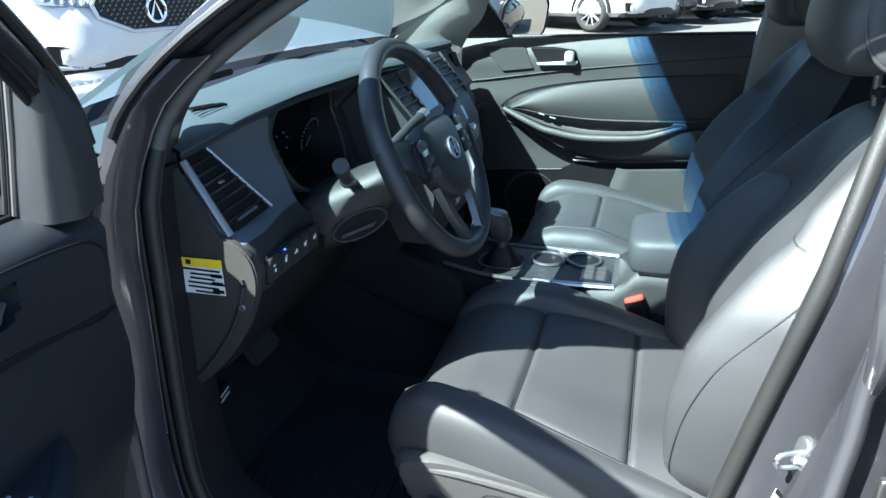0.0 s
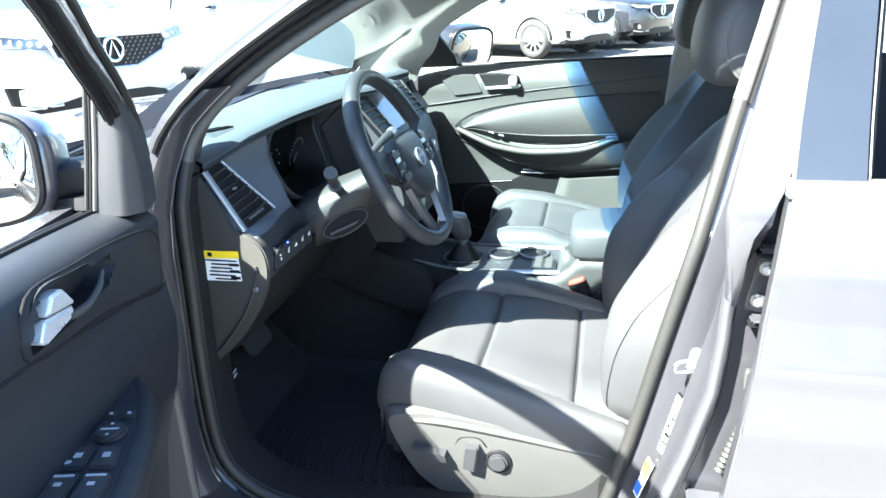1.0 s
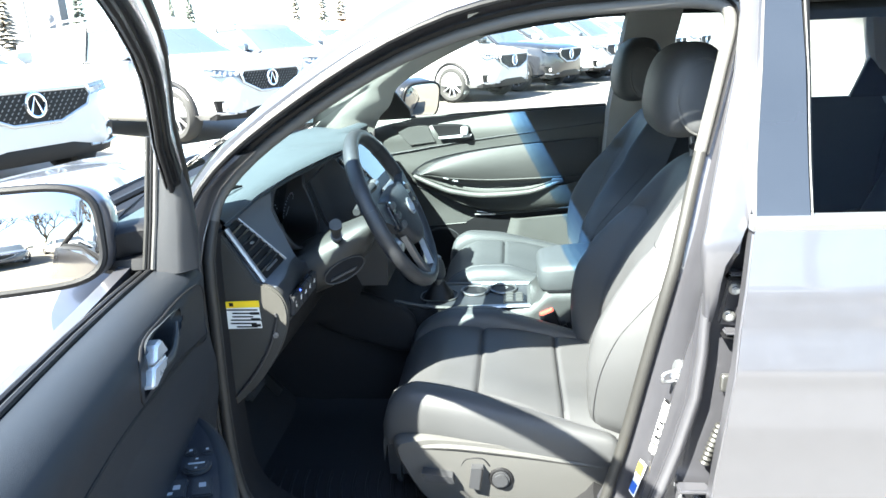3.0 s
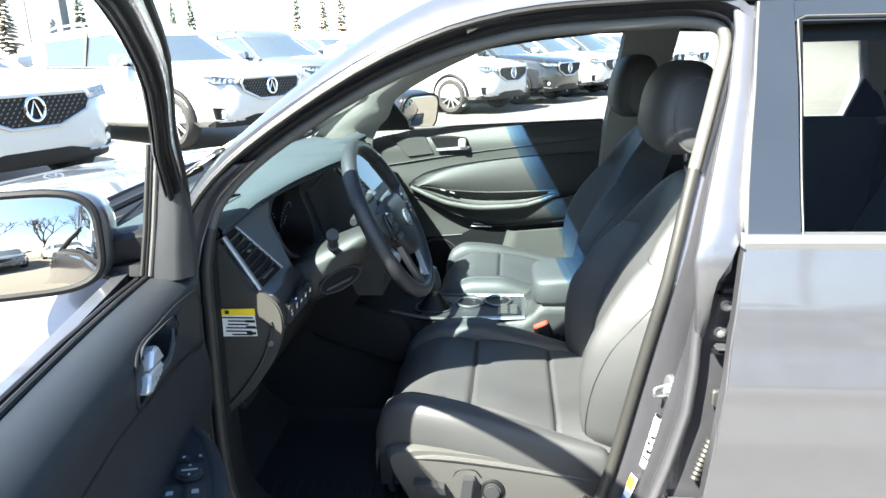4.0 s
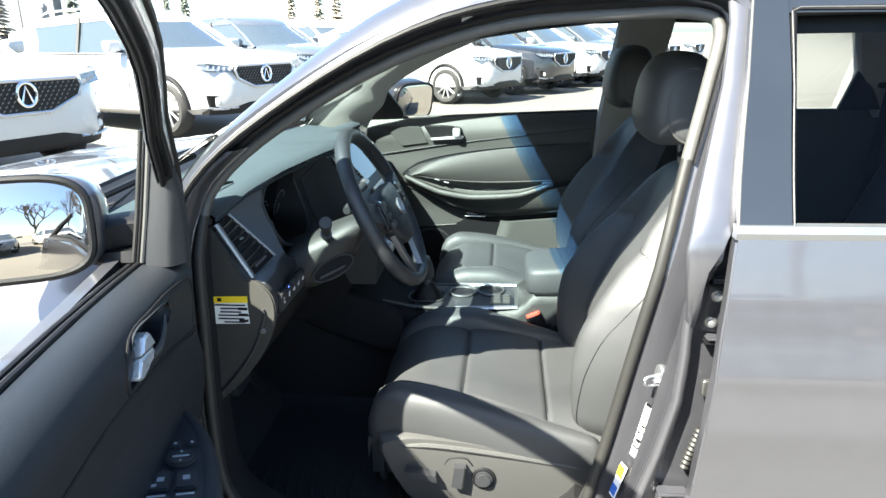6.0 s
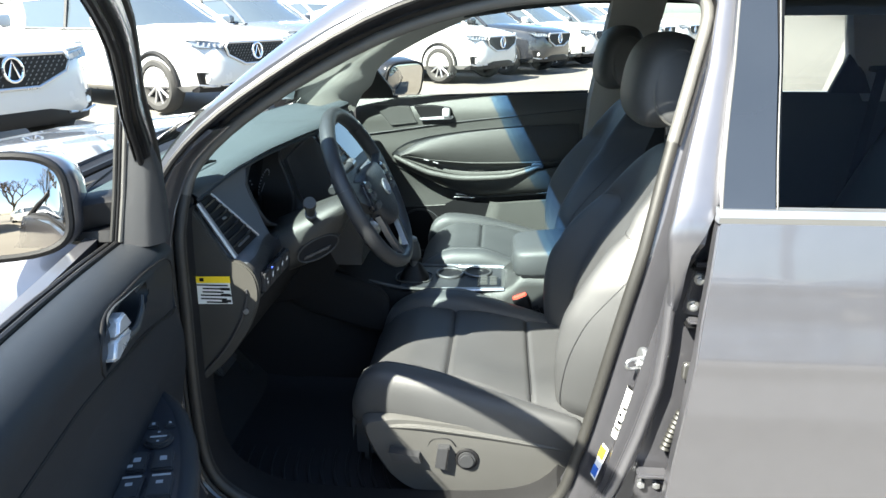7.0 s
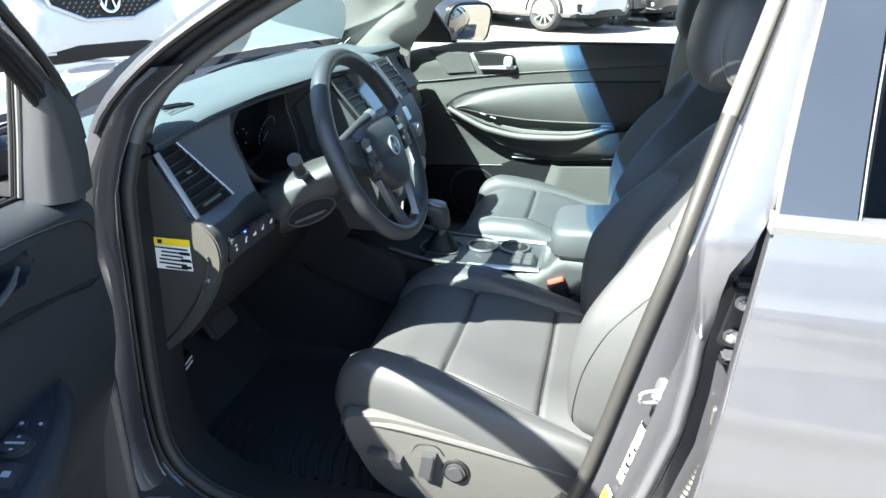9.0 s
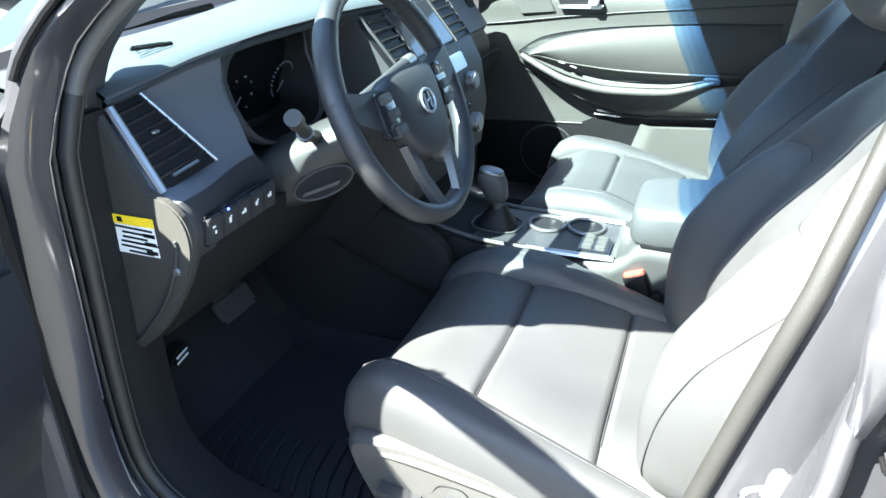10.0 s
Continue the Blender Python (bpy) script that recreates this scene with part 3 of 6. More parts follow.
part("pillar_flange", tube([(pillar_x(z) + 0.021 + flare(z), -y_seal(z) - 0.100, z) for z in (0.97, 0.93, 0.88, 0.84, 0.80, 0.75, 0.70, 0.65, 0.60, 0.55, 0.50)], 0.0095, 12, r2=0.0075, up=(0, 1, 0)), PAINT, car, "rounded painted flange of the centre pillar")
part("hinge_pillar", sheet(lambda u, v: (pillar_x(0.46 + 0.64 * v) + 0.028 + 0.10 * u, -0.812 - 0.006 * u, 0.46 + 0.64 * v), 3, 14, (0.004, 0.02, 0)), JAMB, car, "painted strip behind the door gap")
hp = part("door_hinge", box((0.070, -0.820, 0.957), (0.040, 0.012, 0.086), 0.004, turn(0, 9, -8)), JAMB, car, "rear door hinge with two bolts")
for x, z in ((0.064, 0.978), (0.058, 0.934)):
    part("hinge_bolt", disc((x, -0.830, z), (0.25, 1, 0), 0.0062, 0.015, 6, 0.002), SILVER, hp)
    part("bolt_washer", disc((x, -0.827, z), (0.25, 1, 0), 0.0095, 0.006, 20, 0.001), STEEL, hp)
for z in (1.006, 0.910):
    part("hinge_ear", box((0.064, -0.832, z), (0.028, 0.022, 0.007), 0.003), PAINT, hp)
    part("ear_gap", box((0.066, -0.828, z - 0.008), (0.034, 0.020, 0.007), 0.002), BLACK, hp)
lh = part("door_hinge", box((0.022, -0.822, 0.590), (0.050, 0.012, 0.075), 0.004, turn(0, 0, -10)), JAMB, car, "lower rear door hinge")
part("hinge_ear", box((0.020, -0.836, 0.628), (0.05, 0.026, 0.009), 0.003), PAINT, lh)
for x in (0.004, 0.030):
    part("hinge_bolt", disc((x, -0.832, 0.603), (0.25, 1, 0), 0.0070, 0.014, 6, 0.002), SILVER, lh)
part("cable_boot", tube([(0.056 - 0.0012 * k, -0.836, 0.750 - 0.0042 * k) for k in range(18)], [0.006 + 0.0026 * (k % 2) for k in range(18)], 12), RUBBER, car, "ribbed rubber cable boot")
part("loom_clip", soft((0.060, -0.832, 0.822), (0.018, 0.012, 0.030), 0.5), STEEL, car)
side_x, side_y = V((0.41, -0.91, 0)), V((0, 0, 1))
striker = part("striker_plate", loft([[V((-0.002, -0.789, 0.812)) + side_x * (0.0125 * k * spow(math.cos(t), 0.8)) + side_y * (0.028 * k * spow(math.sin(t), 0.8)) + V((-0.91, -0.41, 0)) * h for t in (j * math.tau / 28 for j in range(28))] for h, k in ((-0.002, 1.0), (0.004, 1.0), (0.006, 0.9))]), SILVER, car, "bright steel door striker")
part("striker_loop", tube(smooth_path([(-0.004, -0.790, 0.822), (-0.028, -0.801, 0.820), (-0.028, -0.801, 0.806), (-0.004, -0.790, 0.804)], 4), 0.0030, 8), SILVER, striker)
part("striker_base", box((-0.008, -0.792, 0.813), (0.016, 0.009, 0.010), 0.003), LEVER, striker)


def on_jamb(z, v, out=0.0022):
    """Painted face of the centre pillar: v runs from the seal outward."""
    i = min((i for i, p in enumerate(LOOP) if p.x > -0.2 and p.z < 1.3 and p.z > 0.45), key=lambda i: abs(LOOP[i].z - z))
    p, n = LOOP[i], loop_normal(i)
    x = p.x + (z - p.z) * 0.25
    a, b = V((x + 0.013 + 0.3 * flare(z), -y_seal(z) - 0.024, z)), V((x + 0.013 + flare(z), -y_seal(z) - 0.078, z))
    return a.lerp(b, v) + V((-1.0, 0, 0)) * out


def jamb_label(name, z0, z1, v0, v1, material, label, out=0.0055):
    return part(name, prism([on_jamb(z0, v0, out), on_jamb(z0, v1, out), on_jamb(z1, v1, out), on_jamb(z1, v0, out)], (-0.0012, 0, 0), 0.0), material, car, label)


jamb_label("maker_label", 0.665, 0.765, 0.45, 0.80, WHITE, "white maker's label with dark bars")
for k in range(7):
    jamb_label("label_bar", 0.681 + 0.0135 * k, 0.686 + 0.0135 * k, 0.50 + 0.05 * (k % 2), 0.77 - 0.08 * (k % 3), BLACK, "", 0.0072)
jamb_label("tyre_label", 0.575, 0.640, 0.25, 0.60, WHITE, "tyre pressure label, yellow and white")
jamb_label("label_band", 0.616, 0.637, 0.28, 0.57, YELLOW, "", 0.0072)
jamb_label("label_band", 0.580, 0.598, 0.28, 0.57, BLUE, "", 0.0072)
strap = part("door_check_strap", box((-0.875, -0.95, 0.70), (0.012, 0.16, 0.022), 0.003, turn(0, 0, 14)), STEEL, car, "steel door check strap")
part("strap_housing", box((-0.862, -0.86, 0.70), (0.03, 0.04, 0.05), 0.006), BLACK, strap)
for z in (0.56, 0.90):
    fh = part("front_hinge", box((-0.868, -0.90, z), (0.03, 0.09, 0.06), 0.006, turn(0, 0, 14)), PAINT, car, "painted front door hinge")
    part("hinge_pin", disc((-0.868, -0.90, z), (0, 0, 1), 0.012, 0.09, 16, 0.002), PAINT, fh)
part("loom_boot", tube([(-0.868, -0.86 - 0.006 * k, 0.80 - 0.0015 * k) for k in range(16)], [0.014 + 0.003 * (k % 2) for k in range(16)], 12), RUBBER, car, "ribbed rubber cable boot")
# Black strip added to darken the hinge pillar where it lies in shade
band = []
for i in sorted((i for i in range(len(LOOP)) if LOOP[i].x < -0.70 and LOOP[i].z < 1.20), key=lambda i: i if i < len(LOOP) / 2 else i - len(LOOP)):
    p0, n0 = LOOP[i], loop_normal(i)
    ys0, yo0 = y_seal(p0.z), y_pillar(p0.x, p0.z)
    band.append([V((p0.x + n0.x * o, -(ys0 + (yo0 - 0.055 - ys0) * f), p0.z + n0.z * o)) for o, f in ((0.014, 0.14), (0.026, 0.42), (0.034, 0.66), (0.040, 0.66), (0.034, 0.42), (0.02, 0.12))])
part("pillar_shade_band", loft(band), BLACK, car, "added black band that paints shade on the hinge pillar")
flange = []
for z in (1.19, 1.16, 1.13, 1.10, 1.05, 1.0, 0.93, 0.85, 0.78, 0.714, 0.65, 0.596, 0.55, 0.50, 0.47):
    xr = ease(z, [0.47, 0.50, 0.596, 0.714, 0.84, 0.93, 1.0, 1.05, 1.10, 1.13, 1.16, 1.19], [-0.806, -0.820, -0.832, -0.829, -0.823, -0.820, -0.813, -0.805, -0.789, -0.774, -0.745, -0.710])
    xl = ease(z, [0.47, 0.558, 0.628, 0.738, 0.857, 0.95, 1.05, 1.10, 1.13, 1.16, 1.19], [-0.822, -0.838, -0.843, -0.850, -0.842, -0.831, -0.819, -0.800, -0.784, -0.753, -0.716])
    dy = 0.735 - y_seal(z)
    flange.append([V((x, y + dy, z)) for x, y in ((xr - 0.004, -0.751), (xr, -0.754), (xr + 0.001, -0.760), (0.5 * (xr + xl) + 0.002, -0.780), (xl + 0.002, -0.796), (xl - 0.002, -0.801), (xl - 0.012, -0.803), (xl - 0.012, -0.780))])
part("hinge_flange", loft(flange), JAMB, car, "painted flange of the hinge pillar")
part("flange_edge", tube([f[1].lerp(f[2], 0.4) for f in flange], 0.0018, 8), PAINT, car, "folded edge of the hinge pillar")
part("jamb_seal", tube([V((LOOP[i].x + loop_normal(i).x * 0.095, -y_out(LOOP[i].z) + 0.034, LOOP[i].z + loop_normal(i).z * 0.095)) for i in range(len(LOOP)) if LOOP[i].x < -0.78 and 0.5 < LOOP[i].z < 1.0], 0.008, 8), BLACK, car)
for x in (-1.58, 1.09):
    for s in (-1, 1):
        w = part("wheel", tube([(x + 0.27 * math.cos(t), s * 0.80, 0.345 + 0.27 * math.sin(t)) for t in (k * math.tau / 32 for k in range(32))], 0.075, 10, True, r2=0.11, up=(0, 1, 0)), TYRE, car)
        part("rim", disc((x, s * 0.86, 0.345), (0, 1, 0), 0.23, 0.04, 32, 0.01), ALLOY, w)

# passenger side
PX0, PX1 = -0.80, 0.075
pd = part("passenger_door", skin(PX0 - 0.05, PX1, 0.40, 1.07, 1, 8, 10, 0.03), PAINT, car, "closed passenger door")
rp = part("rear_door", skin(0.085, 0.98, 0.42, 1.085, 1, 28, 10, 0.03), PAINT, car, "closed grey rear door")
for v in rp.data.vertices:
    cut = arch_z(v.co.x, 0.42)
    v.co.z = cut + (v.co.z - 0.42) * (1.085 - cut) / 0.665

head_rings = []
for x, z in ((-0.38, 1.352), (-0.17, 1.380), (0.02, 1.396), (0.26, 1.398), (0.50, 1.390), (0.90, 1.36)):
    head_rings.append([V((x, y, z + dz)) for y, dz in ((0.632, 0.004), (0.640, 0.0), (0.672, 0.002), (0.660, 0.06), (0.615, 0.055), (0.617, 0.03))])
part("window_header", loft(head_rings), PLASTIC, car, "dark frame above the side windows")

# windscreen pillar on the passenger side: broad at its foot, two facets
FRONT_EDGE = [(-1.03, 0.70, 1.03), (-0.975, 0.69, 1.085), (-0.86, 0.68, 1.175), (-0.80, 0.665, 1.222), (-0.729, 0.65, 1.277), (-0.62, 0.625, 1.34), (-0.47, 0.60, 1.40)]
REAR_EDGE = [(-0.80, 0.755, 1.02), (-0.765, 0.745, 1.082), (-0.722, 0.725, 1.124), (-0.685, 0.70, 1.19), (-0.592, 0.68, 1.248), (-0.475, 0.66, 1.305), (-0.33, 0.635, 1.365)]
slab = []
for f, r in zip(smooth_path(FRONT_EDGE, 4), smooth_path(REAR_EDGE, 4)):
    fold = f.lerp(r, 0.55) + V((0, -0.012, 0.006))
    slab.append([f, f.lerp(fold, 0.5), fold, fold.lerp(r, 0.8), r, r + V((0, 0.03, 0.01)), fold + V((0, 0.04, 0.0)), f + V((0, 0.03, 0))])
part("screen_edge", tube([p + V((-0.004, -0.004, 0.002)) for p in smooth_path(FRONT_EDGE, 4)], 0.0035, 8), BLACK, car, "black edge of the windscreen")
part("pillar_trim", loft(slab), TRIM_LIGHT, car, "broad pale grey windscreen pillar trim")


def mirror_head(cx, cy, cz, deg, hw, hh, shell, parent, label, fat=0.0, dip=0.0):
    """Door mirror about (cx, cy, cz), its glass turned by deg from straight back."""
    m = Matrix.Translation((cx, cy, cz)) @ Matrix.Rotation(radians(deg), 4, "Z") @ Matrix.Rotation(radians(dip), 4, "Y")
    head = part("door_mirror", blob(lambda p: m @ V((p.x * (0.075 if p.x < 0 else 0.05), p.y * (hw + fat) + fat, p.z * (hh + 0.004 * p.y))), 0.55, 0.5, 36, 20), shell, parent, label)
    oval = [(spow(math.cos(t), 0.5), spow(math.sin(t), 0.5)) for t in (k * math.tau / 44 for k in range(44))]
    part("mirror_rim", tube([m @ V((0.046, (hw - 0.003) * a, (hh - 0.003) * b)) for a, b in oval], 0.0065, 8, True, up=m.to_3x3() @ V((1, 0, 0))), BLACK, head)
    part("mirror_glass", loft([[m @ V((x, (hw - 0.007) * k * a, (hh - 0.007) * k * b)) for a, b in oval] for x, k in ((0.040, 1.0), (0.050, 1.0), (0.051, 0.98))]), MIRROR, head, "mirror glass")
    return head


def panel_y(x, z):
    """Inner face of the passenger door's lining."""
    base = lerp(z, [0.42, 0.60, 0.72, 0.80, 0.88, 0.95, 1.02, 1.08], [0.82, 0.822, 0.815, 0.80, 0.785, 0.79, 0.785, 0.815])
    return base


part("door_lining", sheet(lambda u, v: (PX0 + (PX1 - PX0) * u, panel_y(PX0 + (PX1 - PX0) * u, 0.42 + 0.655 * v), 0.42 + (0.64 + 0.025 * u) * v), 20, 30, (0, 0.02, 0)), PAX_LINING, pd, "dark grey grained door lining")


def arc(pts, n=24):
    """Smooth curve z(x) through the points as n + 1 samples."""
    xs, zs = [p[0] for p in pts], [p[1] for p in pts]
    return [(x, ease(x, xs, zs)) for x in (xs[0] + (xs[-1] - xs[0]) * i / n for i in range(n + 1))]


def ribbon(low, high, y_of, thick, rows=8, n=32):
    """Panel between two curves of the door's side view; y_of(u, v) gives its depth."""
    a, b = arc(low, n), arc(high, n)

    def f(u, v):
        i = round(u * n)
        (x0, z0), (x1, z1) = a[i], b[i]
        return (x0 + (x1 - x0) * v, y_of(u, v), z0 + (z1 - z0) * v)
    return sheet(f, n, rows, (0, thick, 0))


INSERT_TOP = [(-0.632, 0.852), (-0.610, 0.868), (-0.574, 0.888), (-0.47, 0.919), (-0.335, 0.941), (-0.203, 0.955), (0.045, 0.972)]
BOWL_TOP = [(-0.628, 0.851), (-0.60, 0.850), (-0.514, 0.837), (-0.337, 0.827), (-0.118, 0.832), (0.045, 0.842)]
GRIP = [(-0.655, 0.849), (-0.581, 0.816), (-0.507, 0.788), (-0.381, 0.770), (-0.226, 0.777), (-0.150, 0.796), (-0.100, 0.816)]
LOWER_SEAM = [(-0.672, 0.815), (-0.585, 0.777), (-0.511, 0.741), (-0.397, 0.700), (-0.324, 0.688), (-0.10, 0.704), (0.045, 0.716)]
# Dark ribbon on the lining paints the shade of a groove
part("shadow_groove", ribbon([(x, z - 0.002) for x, z in INSERT_TOP], [(-0.668, 0.857), (-0.640, 0.880), (-0.596, 0.905), (-0.48, 0.932), (-0.335, 0.951), (-0.203, 0.963), (0.045, 0.978)], lambda u, v: 0.7835 + 0.003 * u + 0.003 * math.sin(math.pi * v), 0.008, 6), PLASTIC, pd, "dark strip painting a groove's shade above the insert")
part("cloth_insert", ribbon(BOWL_TOP, INSERT_TOP, lambda u, v: 0.776 - 0.007 * math.sin(math.pi * min(1, v * 1.02)) ** 0.8 + 0.0095 * v ** 3, 0.02, 16), INSERT_CLOTH, pd, "grey padded door insert")
bowl_low = [(-0.632, 0.848), (-0.581, 0.826), (-0.507, 0.800), (-0.381, 0.780), (-0.226, 0.787), (-0.155, 0.806), (-0.112, 0.822)]
part("grip_bowl", ribbon(bowl_low, [(-0.632, 0.850), (-0.60, 0.849), (-0.507, 0.835), (-0.381, 0.828), (-0.226, 0.827), (-0.155, 0.828), (-0.112, 0.829)], lambda u, v: 0.768 + 0.026 * math.sin(math.pi * v) ** 0.5 * math.sin(math.pi * min(1, u + 0.02)) ** 0.5, 0.012, 10), PAX_LINING, pd, "hollow behind the pull handle")
part("insert_ledge", tube([V((x, 0.768 - 0.004 * math.sin(math.pi * i / 30), z)) for i, (x, z) in enumerate(arc(BOWL_TOP[1:], 30))], [0.001 + 0.0025 * min(1, i / 14) for i in range(31)], 10), INSERT_CLOTH, pd, "rounded ledge above the pull handle")
grip = [V((x, lerp(x, [-0.655, -0.58, -0.50, -0.25, -0.10], [0.770, 0.757, 0.752, 0.752, 0.766]), z)) for x, z in arc(GRIP, 36)]
part("grip_edge", tube(grip, [0.0085 + 0.004 * math.sin(math.pi * min(1, i / 36)) for i in range(37)], 12), PAX_LINING, pd, "rounded edge of the pull handle")
rest_top = [(x, z - 0.004) for x, z in GRIP[:-1]] + [(0.045, 0.822)]
part("armrest_body", ribbon([(x, z + 0.006) for x, z in LOWER_SEAM], rest_top, lambda u, v: 0.797 - 0.034 * math.sin(math.pi / 2 * v) ** 0.55 * lerp(u, [0, 0.1, 0.75, 1], [0.5, 1, 1, 0.6]), 0.01, 12), PAX_LINING, pd, "padded armrest below the pull handle")
part("grip_end", soft((-0.105, 0.768, 0.818), (0.05, 0.02, 0.024), 0.6), PLASTIC, pd)
part("lower_seam", tube([V((x, 0.797, z)) for x, z in arc(LOWER_SEAM, 30)], 0.0026, 8), PLASTIC, pd)
for k in range(2):
    ws = part("window_switch", box((-0.530 + 0.036 * k, 0.772, 0.836 - 0.010 * k), (0.026, 0.014, 0.009), 0.003, turn(0, 16, 0)), PLASTIC, pd, "window switch with a bright edge")
    part("switch_edge", box((-0.530 + 0.036 * k, 0.764, 0.837 - 0.010 * k), (0.020, 0.003, 0.004), 0.001, turn(0, 16, 0)), LEVER, ws)
part("lever_inlay", prism([(x, 0.7825, z) for x, z in ((-0.735, 1.044), (-0.592, 1.038), (-0.560, 0.974), (-0.664, 0.962))], (0, 0.02, 0), 0.004, seg=3), PLASTIC_MID, pd, "smooth grey inlay beside the lever")
part("lever_bowl", prism([(x, 0.7815, z) for x, z in ((-0.578, 1.041), (-0.50, 1.042), (-0.436, 1.034), (-0.421, 0.992), (-0.50, 0.984), (-0.545, 0.986))], (0, 0.02, 0), 0.004, seg=3), BLACK, pd, "black recess behind the lever")
lever = part("inner_lever", prism([(x, 0.770, z) for x, z in ((-0.556, 0.995), (-0.545, 0.986), (-0.430, 0.991), (-0.424, 1.004), (-0.45, 1.003))], (0, 0.012, 0), 0.003, seg=3), LEVER, pd, "bright metal inner door lever")
part("lever_tip", soft((-0.452, 0.768, 1.016), (0.030, 0.020, 0.036), 0.6), LEVER, lever)
part("groove", tube([V((x, 0.786, z)) for x, z in arc([(-0.775, 0.930), (-0.713, 0.938), (-0.527, 0.965), (-0.357, 0.986), (0.016, 1.024), (0.07, 1.030)], 30)], 0.0022, 8), PLASTIC, pd)
# Black sheet laid over the lining for the deep shadow low on the door
part("lower_shade_sheet", ribbon([(-0.80, 0.42), (-0.4, 0.42), (0.07, 0.42)], [(-0.80, 0.622), (-0.565, 0.640), (-0.46, 0.648), (-0.43, 0.672), (-0.325, 0.678), (0.07, 0.706)], lambda u, v: 0.812 + 0.006 * (1 - v), 0.01, 6), BLACK, pd, "black sheet painting the deep shade round the loudspeaker")
part("panel_lip", tube([V((x, 0.811, z)) for x, z in arc([(-0.575, 0.640), (-0.46, 0.648)], 6)], 0.0020, 6), PAX_LINING, pd)
for z, x0, x1 in ((0.684, -0.425, -0.345), (0.695, -0.418, -0.375)):
    part("speaker_badge", tube([(x0, 0.803, z), (x1, 0.803, z - 0.003)], 0.0026, 8), LEVER, pd, "bright loudspeaker badge")
sp = part("speaker_grille", disc((-0.56, 0.806, 0.545), (0, 1, 0), 0.085, 0.014, 36, 0.004), BLACK, pd, "round loudspeaker grille")
part("grille_ring", tube([(-0.56 + 0.087 * math.cos(t), 0.802, 0.545 + 0.087 * math.sin(t)) for t in (k * math.tau / 36 for k in range(36))], 0.003, 6, True, up=(0, 1, 0)), PLASTIC, sp)
part("door_pocket", ribbon([(-0.345, 0.44), (-0.25, 0.44), (0.09, 0.44)], [(-0.285, 0.664), (-0.24, 0.669), (0.09, 0.694)], lambda u, v: 0.765 + 0.012 * (1 - v) + 0.030 * max(0.0, 1 - u / 0.12) ** 2, 0.02, 8), PAX_LINING, pd, "broad map pocket low on the door")
part("sill_seal", tube([(PX0 + 0.05, 0.834, 1.064), (-0.3, 0.832, 1.078), (PX1, 0.826, 1.090)], 0.005, 8), PAX_LINING, pd)
part("window_pane", sheet(lambda u, v: (PX0 + 0.10 + (PX1 - PX0 - 0.11) * u, y_out(1.07 + 0.33 * v) - 0.02, 1.07 + 0.33 * v), 2, 6), GLASS_SIDE, pd)
part("mirror_corner", prism([(-0.80, 0.82, 1.06), (-0.66, 0.82, 1.065), (-0.66, 0.79, 1.10), (-0.72, 0.75, 1.19), (-0.80, 0.78, 1.13)], (0, 0.03, 0), 0.004), BLACK, pd)
pm = mirror_head(-0.68, 1.06, 1.118, -38, 0.105, 0.078, GLOSS_BLACK, pd, "passenger door mirror", 0.0, 12)
part("mirror_arm", box((-0.71, 0.93, 1.075), (0.07, 0.12, 0.04), 0.012), BLACK, pm)
part("pillar_trim", loft([[V((x + dx, y, z)) for x, y in ((0.07, 0.80), (0.07, 0.70), (0.24, 0.70), (0.24, 0.80))] for z, dx in ((0.42, -0.05),)] + [[V((x + dx, y * k, z)) for x, y in ((0.07, 0.80), (0.07, 0.70), (0.24, 0.70), (0.24, 0.80))] for z, dx, k in ((1.07, 0, 1), (1.25, 0.02, 0.9), (1.42, 0.04, 0.8))]), TRIM_LIGHT, car, "pale grey centre pillar trim")
part("rear_lining", sheet(lambda u, v: (0.25 + 1.1 * u, panel_y(0, 0.42 + 0.67 * v), 0.42 + 0.67 * v), 8, 16, (0, 0.02, 0)), PLASTIC, car, "dark rear door lining")
part("rear_lining", sheet(lambda u, v: (0.08 + 0.92 * u, -panel_y(0, 0.42 + 0.67 * v), 0.42 + 0.67 * v), 8, 16, (0, -0.02, 0)), PLASTIC, car, "dark rear door lining")
part("window_pane", sheet(lambda u, v: (0.25 + 0.68 * u, y_out(1.09 + 0.31 * v) - 0.02, 1.09 + 0.31 * v), 2, 6), GLASS_SIDE, car)
part("rear_pillar", loft([[V((x + dx, y * k, z)) for x, y in ((0.0, 0.88), (0.0, 0.80), (0.30, 0.78), (0.30, 0.86))] for z, dx, k in ((1.06, 1.05, 1), (1.16, 1.005, 0.95), (1.23, 0.955, 0.90), (1.36, 0.90, 0.82), (1.45, 0.85, 0.74))]), TRIM_LIGHT, car, "pale grey rear pillar trim")
part("quarter_trim", prism([(0.915, 0.775, 1.09), (0.952, 0.745, 1.228), (1.01, 0.74, 1.165), (1.06, 0.77, 1.09)], (0, 0.02, 0), 0.003), BLACK, car, "black quarter trim")
belt = thing("seat_belt", (1.0, 0.69, 0.8), "black rear seat belt hanging from its pillar", "seat belt")
part("belt_web", sheet(lambda u, v: (1.058 - 0.045 * u - 0.055 * (1 - v), 0.685 - 0.02 * u, 0.60 + 0.575 * v), 2, 8, (0, 0.004, 0)), BLACK, belt)
part("belt_guide", soft((1.04, 0.70, 1.18), (0.075, 0.03, 0.022), 0.5), BLACK, belt)
